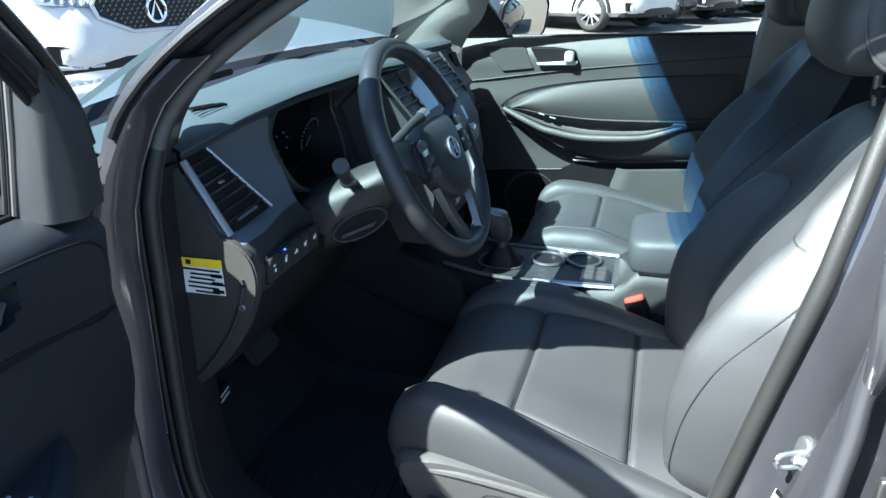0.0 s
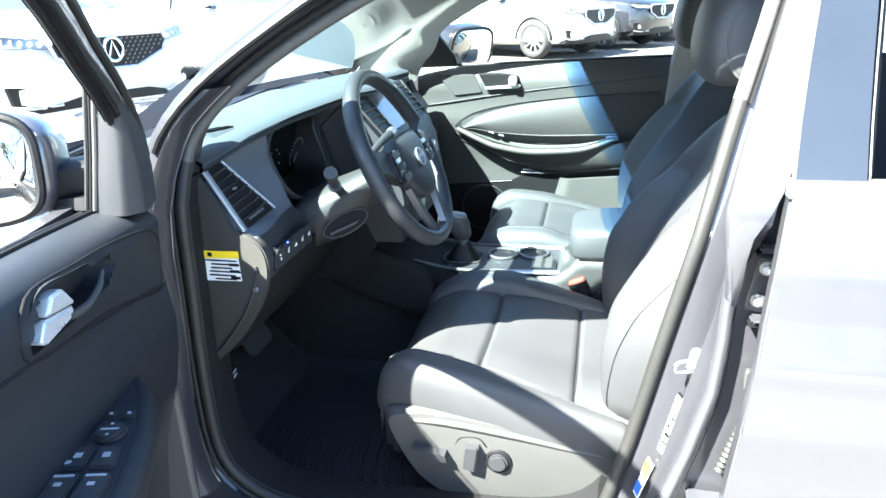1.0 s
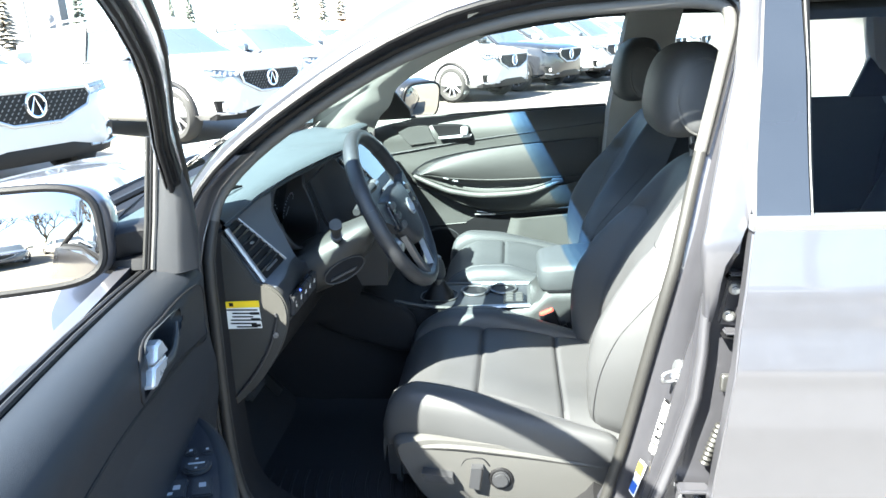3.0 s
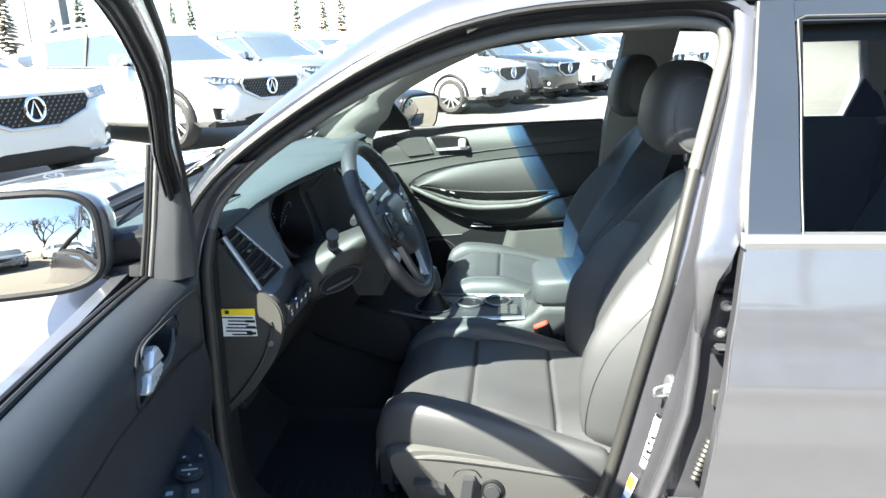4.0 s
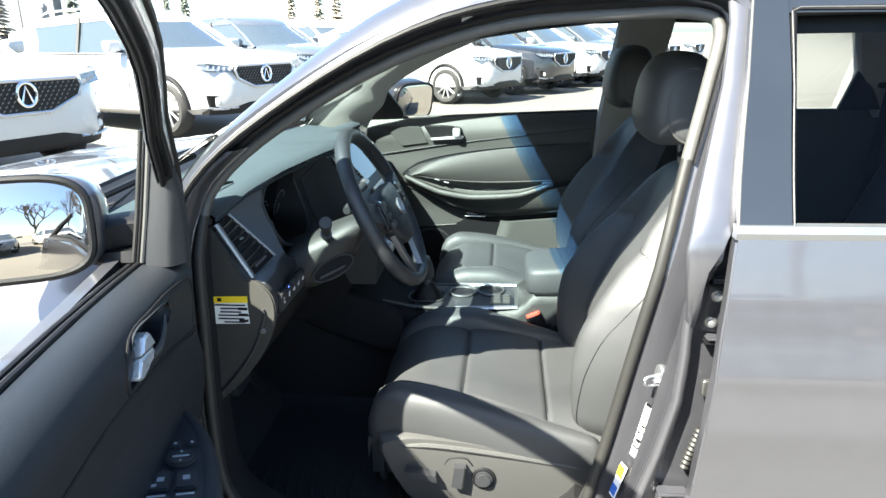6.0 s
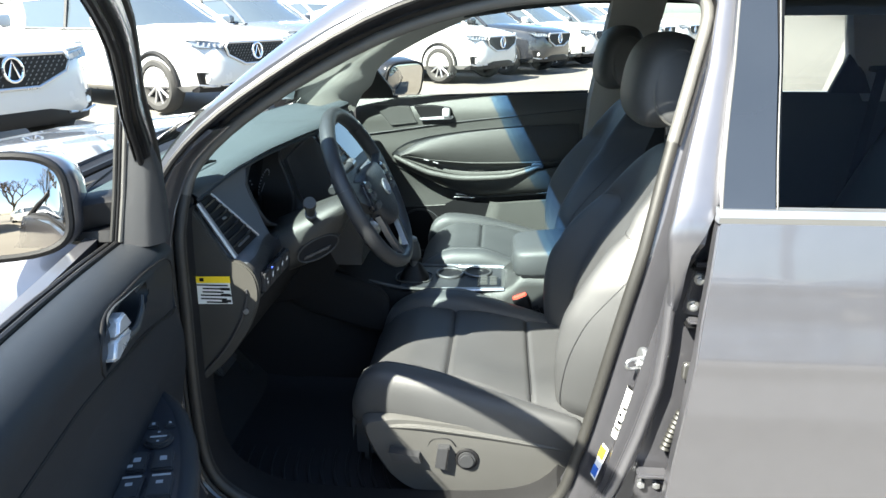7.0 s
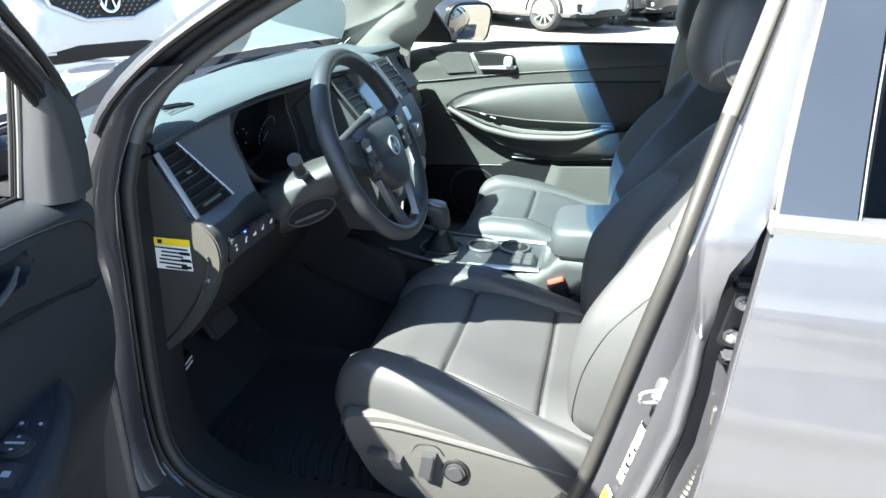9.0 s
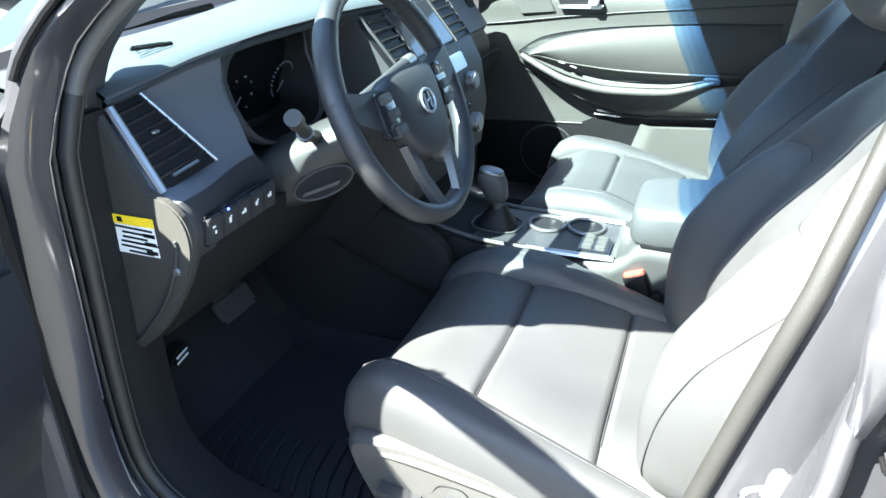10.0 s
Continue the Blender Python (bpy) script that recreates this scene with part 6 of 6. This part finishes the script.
rear = thing("rear_seat", (0.85, 0, 0.38), "charcoal leather rear bench in shade", "rear seat")
part("bench", soft((0.80, 0, 0.52), (0.52, 1.30, 0.22), 0.3), LEATHER, rear)
part("bench_back", soft((1.06, 0, 0.80), (0.17, 1.38, 0.60), 0.3, turn(0, 24, 0)), LEATHER, rear)
for y in (-0.40, 0.40):
    part("headrest", soft((1.21, y, 1.19), (0.10, 0.26, 0.15), 0.5), LEATHER, rear)

# ---- centre console ----
console = thing("centre_console", (-0.4, 0, 0.38), "dark centre console with silver edging and a padded armrest", "centre console")
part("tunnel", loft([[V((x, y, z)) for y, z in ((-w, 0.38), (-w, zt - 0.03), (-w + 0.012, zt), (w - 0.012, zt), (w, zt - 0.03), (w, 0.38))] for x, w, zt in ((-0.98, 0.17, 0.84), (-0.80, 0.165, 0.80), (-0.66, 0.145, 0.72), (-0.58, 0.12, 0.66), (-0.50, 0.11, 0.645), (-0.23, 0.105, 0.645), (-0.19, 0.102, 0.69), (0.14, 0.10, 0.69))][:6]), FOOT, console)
# Rear tunnel side in a lighter tone that stands for sunlight
part("bin_side", loft([[V((x, y, z)) for y, z in ((-w, 0.38), (-w, zt - 0.03), (-w + 0.004, zt - 0.012), (-w + 0.014, zt), (w - 0.014, zt), (w - 0.004, zt - 0.012), (w, zt - 0.03), (w, 0.38))] for x, w, zt in ((-0.36, 0.1065, 0.640), (-0.26, 0.1065, 0.648), (-0.232, 0.106, 0.652), (-0.205, 0.105, 0.676), (-0.190, 0.104, 0.694), (-0.17, 0.103, 0.700), (0.14, 0.103, 0.700))]), COLUMN, console, "plastic side of the console bin, lighter for the sun on it")
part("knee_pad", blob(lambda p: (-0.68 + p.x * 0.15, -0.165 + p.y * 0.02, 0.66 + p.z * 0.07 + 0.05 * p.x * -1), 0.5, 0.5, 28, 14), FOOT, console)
plate = part("top_plate", box((-0.37, 0, 0.6475), (0.30, 0.17, 0.012), 0.005), PLASTIC, console, "black console plate")
for s in (-1, 1):
    part("front_trim", tube(smooth_path([(-0.60, s * 0.098, 0.675), (-0.50, s * 0.095, 0.655), (-0.40, s * 0.094, 0.653)], 5), 0.005, 8), PLASTIC_MID, console)
    part("side_trim", tube(smooth_path([(-0.40, s * 0.094, 0.653), (-0.33, s * 0.093, 0.654), (-0.23, s * 0.088, 0.656)], 5), [0.004] * 3 + [0.009] * 8, 8, r2=0.006), SILVER, console, "satin silver console edge")
part("shift_gaiter", loft([[V((-0.485 + dx + r * 1.2 * spow(math.cos(t), 0.8), -0.01 + r * spow(math.sin(t), 0.8), z)) for t in (j * math.tau / 20 for j in range(20))] for r, z, dx in ((0.036, 0.652, 0), (0.034, 0.662, 0), (0.022, 0.682, 0), (0.012, 0.70, 0.002))]), BLACK, console, "black leather gaiter")
part("shift_lever", tube([(-0.485, -0.015, 0.69), (-0.487, -0.017, 0.715)], 0.011, 12), SPOKE, console, "bright collar below the knob")
knob = part("shift_knob", blob(lambda p: (-0.494 + p.x * (0.028 + 0.004 * p.z) - 0.010 * p.z, -0.018 + p.y * (0.024 + 0.003 * p.z), 0.742 + p.z * 0.034), 0.65, 0.7, 28, 18), LEATHER, console, "leather shift knob")
part("knob_cap", blob(lambda p: (-0.500 + p.x * 0.026, -0.018 + p.y * 0.020, 0.773 + p.z * 0.007 - 0.10 * p.x * 0.026), 0.7, 0.8, 24, 10), SPOKE, knob, "satin metal cap")
part("gaiter_ring", tube([(-0.485 + 0.052 * spow(math.cos(t), 0.7), -0.01 + 0.044 * spow(math.sin(t), 0.7), 0.656) for t in (k * math.tau / 32 for k in range(32))], 0.0022, 8, True), PLASTIC_MID, console)
for x, y in ((-0.385, 0.025), (-0.305, 0.04)):
    part("cup_holder", disc((x, y, 0.6535), (0, 0, 1), 0.036, 0.004, 28, 0.001), BLACK, console)
    part("cup_ring", tube([(x + 0.038 * math.cos(t), y + 0.038 * math.sin(t), 0.657) for t in (k * math.tau / 36 for k in range(36))], 0.004, 8, True), SPOKE, console, "satin metal cup holder rim")
pad = part("switch_pad", box((-0.272, -0.045, 0.656), (0.062, 0.07, 0.012), 0.004), GLOSS_BLACK, console)
for i in range(2):
    for j in range(3):
        part("seat_heater_switch", box((-0.285 + 0.026 * i, -0.066 + 0.021 * j, 0.664), (0.02, 0.016, 0.008), 0.002), PLASTIC_MID, pad)
part("storage_bin", box((-0.215, 0.0, 0.650), (0.05, 0.15, 0.012), 0.004), PLASTIC_MID, console)
part("armrest", blob(lambda p: (-0.05 + p.x * 0.16, 0.005 + p.y * 0.105, 0.742 + p.z * 0.042 + 0.012 * p.x - 0.006 * p.y * p.y), 0.35, 0.3, 40, 16), LEATHER, console, "padded leather armrest lid")
part("armrest_gap", box((-0.04, 0.0, 0.697), (0.29, 0.196, 0.008), 0.002), BLACK, console)

# floor mat and pedals
floor_mat = thing("floor_mat", (-0.65, -0.42, 0.38), "deep black ribbed rubber floor mat", "floor mat")
part("tray", sheet(lambda u, v: (-0.93 + 0.56 * u, -0.69 + 0.53 * v, 0.388 + 0.02 * (abs(2 * v - 1) ** 8) + 0.10 * max(0, 0.25 - u) ** 1.2), 20, 20, (0, 0, -0.006)), MAT_RUBBER, floor_mat)
for k in range(13):
    x = -0.845 + 0.029 * k
    part("rib", tube(smooth_path([(x + 0.026, -0.612, 0.3955), (x + 0.008, -0.565, 0.3955), (x, -0.515, 0.3955), (x - 0.002, -0.475, 0.3945)], 4), 0.0040, 6), MAT_RUBBER, floor_mat)
part("mat_rim", tube(smooth_path([(-0.92, -0.68, 0.42), (-0.60, -0.685, 0.412), (-0.42, -0.68, 0.412)], 4), 0.008, 8), MAT_RUBBER, floor_mat)
pedals = thing("pedals", (-0.95, -0.3, 0.45), "black rubber foot pedals on steel arms", "pedals")
part("brake_pad", box((-0.935, -0.335, 0.545), (0.022, 0.105, 0.055), 0.008, turn(0, -35, 0)), PLASTIC_MID, pedals)
part("brake_arm", tube([(-0.95, -0.33, 0.56), (-1.0, -0.32, 0.65), (-1.02, -0.32, 0.78)], 0.011, 8), BLACK, pedals)
part("accelerator", box((-0.965, -0.21, 0.50), (0.02, 0.055, 0.16), 0.008, turn(0, -40, 0)), RUBBER, pedals)
part("foot_rest", box((-0.97, -0.60, 0.46), (0.02, 0.09, 0.20), 0.01, turn(0, -42, 0)), RUBBER, pedals)
release = thing("bonnet_release", (-0.89, -0.56, 0.58), "black bonnet release lever with a white symbol", "lever")
part("release_lever", box((-0.885, -0.56, 0.582), (0.03, 0.05, 0.035), 0.008, turn(0, 20, 10)), BLACK, release)
for k in range(2):
    part("lever_mark", box((-0.868, -0.562, 0.588 - 0.011 * k), (0.002, 0.032, 0.004), 0.0, turn(0, 20, 10)), WHITE, release)

# ---- ground, far things ----
STEPS = (-900, -200, -60, -30, -20, -12, -8, -5, -2.5, 0, 5, 12, 30, 100, 400, 900)


def ground_z(x):
    """The lot falls gently towards the car."""
    return 0.034 * max(0.0, min(30.0, -x) - 2.5)


gb = bmnew()
gv = [[gb.verts.new((x, y, ground_z(x))) for y in (-900, -50, -10, 0, 10, 30, 60, 900)] for x in STEPS]
for i in range(len(STEPS) - 1):
    for j in range(7):
        gb.faces.new((gv[i][j], gv[i + 1][j], gv[i + 1][j + 1], gv[i][j + 1]))
ground = part("ground", gb, ASPHALT)
tagged(ground, "sunlit grey asphalt of a car lot", "ground", kind="structure")


def suv(paint, label):
    """Parked SUV about the origin, its nose to +x."""
    c = thing("parked_suv", (0, 0, 0), label, "car", "parked SUVs")
    # lower body: sections along x of half width, sill and shoulder heights
    secs = [(-2.45, 0.72, 0.55, 0.95), (-2.35, 0.88, 0.35, 1.08), (-1.6, 0.96, 0.28, 1.12), (-0.6, 0.97, 0.26, 1.11), (0.3, 0.97, 0.26, 1.11), (1.0, 0.965, 0.26, 1.12), (1.6, 0.955, 0.28, 1.08), (2.05, 0.92, 0.30, 1.02), (2.28, 0.84, 0.32, 0.97), (2.40, 0.70, 0.36, 0.90), (2.46, 0.52, 0.45, 0.78)]
    rings = []
    for x, w, z0, z1 in secs:
        half = [(w * 0.9, z0), (w, z0 + 0.08), (w * 1.0, z0 + 0.4 * (z1 - z0)), (w * 0.985, z1 - 0.14), (w * 0.95, z1 - 0.05), (w * 0.84, z1), (w * 0.5, z1 + 0.035)]
        rings.append([V((x, y, z)) for y, z in half] + [V((x, -y, z)) for y, z in half[::-1]])
    part("body", loft(rings), paint, c)

    def cab_ring(x0, x1, w, z):
        n = [(x0, -0.8 * w), (x0, 0.8 * w), (x0 + 0.12, w), (x1 - 0.22, w), (x1 - 0.06, w * 0.75), (x1, w * 0.35), (x1, -w * 0.35), (x1 - 0.06, -w * 0.75), (x1 - 0.22, -w), (x0 + 0.12, -w)]
        return [V((x, y, z)) for x, y in n]
    def swoop(ob):
        """Arch the roof line down towards the tail and the windscreen."""
        for v in ob.data.vertices:
            k = max(0.0, v.co.z - 1.08) / 0.6
            v.co.z -= k * (0.16 * max(0.0, (-0.5 - v.co.x) / 1.5) ** 2 + 0.05 * max(0.0, (v.co.x + 0.3) / 0.7) ** 2)
        return ob
    swoop(part("glasshouse", loft([cab_ring(-2.3, 1.25, 0.90, 1.08), cab_ring(-2.15, 0.90, 0.84, 1.30), cab_ring(-1.95, 0.46, 0.76, 1.56), cab_ring(-1.8, 0.30, 0.72, 1.62)]), CAR_GLASS, c, "dark window glass"))
    swoop(part("roof", loft([cab_ring(-2.0, 0.45, 0.768, 1.565), cab_ring(-1.92, 0.38, 0.755, 1.62), cab_ring(-1.75, 0.20, 0.68, 1.675), cab_ring(-1.4, -0.2, 0.45, 1.70)]), paint, c))
    for s in (-1, 1):
        part("window_pillar", tube([(1.03, s * 0.90, 1.08), (0.72, s * 0.845, 1.30), (0.26, s * 0.765, 1.57)], 0.036, 8), paint, c)
        part("window_pillar", tube([(-0.35, s * 0.905, 1.08), (-0.40, s * 0.755, 1.58)], 0.03, 8), PLASTIC_MID, c)
        swoop(part("window_pillar", loft([[V((x + dx, s * y * w, z)) for x, y in ((-0.75, 1.0), (0.0, 1.0), (0.0, 0.96), (-0.75, 0.96))] for z, dx, w in ((1.06, -1.35, 0.925), (1.30, -1.42, 0.865), (1.60, -1.62, 0.755))]), paint, c))
        m = part("door_mirror", soft((0.72, s * 1.07, 1.19), (0.16, 0.22, 0.15), 0.5), paint, c)
        part("mirror_foot", box((0.72, s * 0.97, 1.12), (0.08, 0.1, 0.04), 0.01), BLACK, m)
        h = part("headlamp", prism([(2.415, s * 0.53, 0.835), (2.27, s * 0.85, 0.865), (2.14, s * 0.915, 0.945), (2.25, s * 0.84, 0.955), (2.375, s * 0.57, 0.925)], (0.045, s * 0.012, 0), 0.008), LAMP, c, "long clear headlamp with a row of square lenses")
        for k in range(5):
            part("lens", box((2.447 - 0.038 * k, s * (0.595 + 0.056 * k), 0.880 + 0.008 * k), (0.03, 0.040, 0.044), 0.006, turn(0, 0, -s * 32)), ALLOY, h)
        part("lamp_brow", tube([(2.435, s * 0.55, 0.935), (2.31, s * 0.83, 0.962), (2.19, s * 0.925, 0.955)], 0.010, 6), paint, h)
        fog = part("fog_intake", prism([(2.375, s * 0.50, 0.40), (2.25, s * 0.84, 0.37), (2.235, s * 0.87, 0.56), (2.34, s * 0.72, 0.545), (2.385, s * 0.56, 0.47)], (0.05, 0, 0), 0.01), BLACK, c, "black bumper corner with a fog lamp")
        part("fog_lamp", box((2.345, s * 0.755, 0.475), (0.05, 0.07, 0.07), 0.012, turn(0, 0, -s * 30)), WHITE, fog)
        part("fog_blade", tube([(2.435, s * 0.50, 0.385), (2.36, s * 0.72, 0.372), (2.28, s * 0.88, 0.40)], 0.012, 8), ALLOY, fog)
        part("door_handle", box((-0.02, s * 0.985, 0.93), (0.20, 0.02, 0.03), 0.008), paint, c)
        part("door_handle", box((-1.02, s * 0.985, 0.94), (0.20, 0.02, 0.03), 0.008), paint, c)
        part("door_gap", tube([(-0.38, s * 0.972, 0.40), (-0.40, s * 0.978, 0.80), (-0.36, s * 0.93, 1.06)], 0.006, 6), BLACK, c)
        part("door_gap", tube([(0.80, s * 0.968, 0.42), (0.86, s * 0.972, 0.80), (0.84, s * 0.93, 1.06)], 0.006, 6), BLACK, c)
        part("belt_trim", tube([(1.02, s * 0.905, 1.085), (-0.4, s * 0.915, 1.09), (-1.75, s * 0.905, 1.10)], 0.010, 6), ALLOY, c, "bright strip below the side windows")
        part("roof_bar", tube([(0.10, s * 0.68, 1.665), (-0.4, s * 0.69, 1.715), (-1.3, s * 0.68, 1.69), (-1.6, s * 0.66, 1.63)], 0.016, 8), ALLOY, c)
        for x in (1.55, -1.40):
            w = part("wheel", tube([(x + 0.29 * math.cos(t), s * 0.86, 0.37 + 0.29 * math.sin(t)) for t in (k * math.tau / 32 for k in range(32))], 0.085, 10, True, r2=0.12, up=(0, 1, 0)), TYRE, c)
            rb = disc((x, s * 0.93, 0.37), (0, 1, 0), 0.06, 0.04, 16)
            tube([(x + 0.25 * math.cos(t), s * 0.93, 0.37 + 0.25 * math.sin(t)) for t in (k * math.tau / 32 for k in range(32))], 0.02, 6, True, up=(0, 1, 0), bm=rb)
            for k in range(10):
                t = k * math.tau / 10
                tube([(x, s * 0.94, 0.37), (x + 0.25 * math.cos(t), s * 0.94, 0.37 + 0.25 * math.sin(t))], 0.018, 6, bm=rb)
            part("rim", rb, ALLOY, w, "multi-spoke alloy rim")
            part("hub_well", disc((x, s * 0.90, 0.37), (0, 1, 0), 0.25, 0.02, 24), BLACK, w)
            part("wheel_arch", tube([(x + 0.42 * math.cos(t), s * 0.945, 0.37 + 0.42 * math.sin(t)) for t in (k * math.pi / 16 for k in range(17))], 0.035, 8, up=(0, 1, 0)), BLACK, c)
    g = part("grille", prism([(2.40, y, z) for y, z in ((-0.54, 0.86), (-0.50, 0.76), (-0.22, 0.64), (0.22, 0.64), (0.50, 0.76), (0.54, 0.86), (0.50, 0.915), (-0.50, 0.915))], (0.08, 0, 0), 0.012), BLACK, c, "black mesh grille")
    part("grille_badge", tube([(2.49, 0.085 * math.cos(t), 0.80 + 0.10 * math.sin(t)) for t in (k * math.tau / 28 for k in range(28))], 0.016, 8, True, up=(1, 0, 0)), CHROME, g, "round chrome badge")
    part("badge_stroke", tube([(2.49, -0.05, 0.73), (2.49, 0.0, 0.87), (2.49, 0.05, 0.73)], 0.012, 6), CHROME, g)
    part("grille_rim", tube([(2.475, y, z) for y, z in ((-0.54, 0.86), (-0.50, 0.76), (-0.22, 0.64), (0.22, 0.64), (0.50, 0.76), (0.54, 0.86), (0.50, 0.918), (-0.50, 0.918), (-0.54, 0.86))], 0.017, 8), ALLOY, g, "bright grille surround")
    for i in range(7):
        for j in range(19):
            y, z = -0.47 + 0.052 * j + 0.026 * (i % 2), 0.675 + 0.035 * i
            if abs(y) < 0.24 + (z - 0.66) * 1.6 and abs(y) < 0.5 and abs(y) > 0.10:
                part("mesh_stud", box((2.482, y, z), (0.008, 0.026, 0.010), 0.003, turn(45, 0, 0)), SPOKE if paint != BLACK_PAINT else PLASTIC, g)
    part("lower_intake", loft([[V((x, y, z)) for x, z in ((xr + 0.03, 0.30), (xr + 0.05, 0.34), (xr + 0.045, 0.44), (xr, 0.48), (xr - 0.1, 0.40), (xr - 0.1, 0.30))] for y, xr in ((-0.84, 2.20), (-0.62, 2.36), (-0.3, 2.41), (0.3, 2.41), (0.62, 2.36), (0.84, 2.20))]), BLACK, c, "black lower bumper intake")
    return c


white = suv(WHITE_PAINT, "white parked SUV with a black grille")
black = suv(BLACK_PAINT, "black parked SUV in the row of cars")
grey = suv(GREY_PAINT, "dark grey parked SUV in the row of cars")


def park(src, x, y, deg, first=False):
    m = Matrix.Translation((x, y, ground_z(x))) @ Matrix.Rotation(radians(deg), 4, "Z")
    if first:
        src.matrix_basis = m
        return src
    return copy_thing(src, m)


HEAD = -31.0
park(white, -2.37, 14.3, HEAD, True)
park(black, -1.05, 16.45, HEAD, True)
for k, src in enumerate((white, grey, white, white)):
    park(src, 0.26 + 1.31 * k, 18.6 + 2.15 * k, HEAD)
park(white, -6.67, 4.8, -22)
park(white, -5.8, 8.8, -26)
park(grey, -5.7, 13.3, -29, True)
park(white, -4.9, 16.3, HEAD)


# the row across the lane, seen only in the mirrors and the paint
for k, src in enumerate((white, grey, white, black, white)):
    park(src, -3.6 + 2.9 * k, -8.6, 96)


# ---- far edge of the lot: spruces, a pale building, a banner ----
def spruce(x, y, h, w, needles):
    t = thing("spruce_tree", (x, y, 0), "slim dark green spruce beyond the car lot", "tree", "spruces")
    part("trunk", tube([(x, y, 0), (x, y, h * 0.5), (x, y, h)], [0.18, 0.12, 0.02], 8), BARK, t)
    rnd = random.Random(int(abs(x * 10)))
    bm = bmnew()
    tiers = 26
    for k in range(tiers):
        z = h * (0.08 + 0.9 * k / tiers)
        r = w * (1 - k / tiers) ** 0.85 + 0.1
        for j in range(16):
            a = rnd.uniform(0, math.tau)
            rr = r * rnd.uniform(0.6, 1.1)
            d = V((math.cos(a), math.sin(a), -0.35 + rnd.uniform(-0.1, 0.15)))
            side = V((-math.sin(a), math.cos(a), 0)) * 0.30 * rr
            p0, p1 = V((x, y, z)), V((x, y, z)) + d * rr
            m = p0.lerp(p1, 0.55)
            vs = [bm.verts.new(q) for q in (p0, m + side + V((0, 0, -0.12)), p1, m - side + V((0, 0, -0.12)), m + V((0, 0, 0.1)))]
            for i in range(4):
                bm.faces.new((vs[i], vs[(i + 1) % 4], vs[4]))
    part("crown", bm, needles, t)
    return t


for x, y, h, w, m in ((-39.9, 62, 8.5, 1.3, NEEDLES), (-31.0, 62, 6.0, 0.8, NEEDLES), (-29.3, 62, 6.4, 1.0, NEEDLES), (-19.5, 62, 7.6, 0.8, NEEDLES_PALE), (-17.3, 63, 7.2, 0.8, NEEDLES_PALE), (-15.4, 62, 7.9, 0.9, NEEDLES_PALE), (-44.5, 58, 9.5, 1.6, NEEDLES_PALE)):
    spruce(x, y, h, w, m)
def bare_tree(x, y, h, seed):
    """Leafless tree: a forked trunk whose limbs split into finer twigs."""
    t = thing("bare_tree", (x, y, 0), "leafless grey-brown tree beyond the car lot", "tree", "bare trees")
    rnd = random.Random(seed)
    trunk, twigs = bmnew(), bmnew()

    def grow(p, d, length, r, depth):
        q = p + d * length
        tube([p, p.lerp(q, 0.5) + V((rnd.uniform(-1, 1), rnd.uniform(-1, 1), 0)) * length * 0.05, q], [r, r * 0.85, r * 0.7], 5, bm=trunk if depth < 2 else twigs)
        if depth < 5:
            for _ in range(3 if depth < 4 else 2):
                e = (d + V((rnd.uniform(-1, 1), rnd.uniform(-1, 1), rnd.uniform(-0.2, 0.7))) * 0.62).normalized()
                grow(q, e, length * rnd.uniform(0.62, 0.8), r * 0.62, depth + 1)
    grow(V((x, y, 0)), V((0, 0, 1)), h * 0.3, h * 0.022, 0)
    part("trunk", trunk, BARK, t)
    part("branches", twigs, BARK, t)


for x, y, h, seed in ((3.2, -16.5, 9.0, 3), (6.8, -17.5, 10.0, 5), (12.0, -18.0, 9.5, 8), (-2.0, -18.0, 10.0, 11)):
    bare_tree(x, y, h, seed)
hall = thing("dealership_hall", (-57, 66, 0), "pale metal-clad hall behind the car lot", "building")
part("wall", box((-57, 61.6, 6), (32, 1.2, 12), 0.05), CLADDING, hall)
part("roof", box((-57, 61.6, 12.15), (32.6, 1.8, 0.3), 0.05), CLADDING, hall)
for k in range(5):
    part("wall_rib", box((-70 + 6.4 * k, 60.97, 6), (0.15, 0.06, 11.8), 0.0), CLADDING, hall)
flag = thing("banner_pole", (-33.8, 56, 0), "blue banner on a pole at the edge of the lot", "banner")
part("pole", tube([(-33.8, 56, 0), (-33.8, 56, 12)], 0.08, 8), ALLOY, flag)
part("banner", sheet(lambda u, v: (-33.8 + 1.0 * u, 56 + 0.1 * math.sin(5 * v), 5.2 + 4.5 * v), 2, 8, (0, 0.02, 0)), BLUE, flag)
shed = thing("storage_shed", (-14.5, 62, 0), "orange and green sheds far off", "shed")
part("wall", box((-13.9, 62, 1.4), (2.6, 3, 2.8), 0.03), mat("ochre_boards", (0.5, 0.26, 0.12), 0.8), shed)
part("roof", box((-17.0, 62, 1.4), (2.2, 3, 2.6), 0.03), mat("green_boards", (0.08, 0.2, 0.14), 0.8), shed)
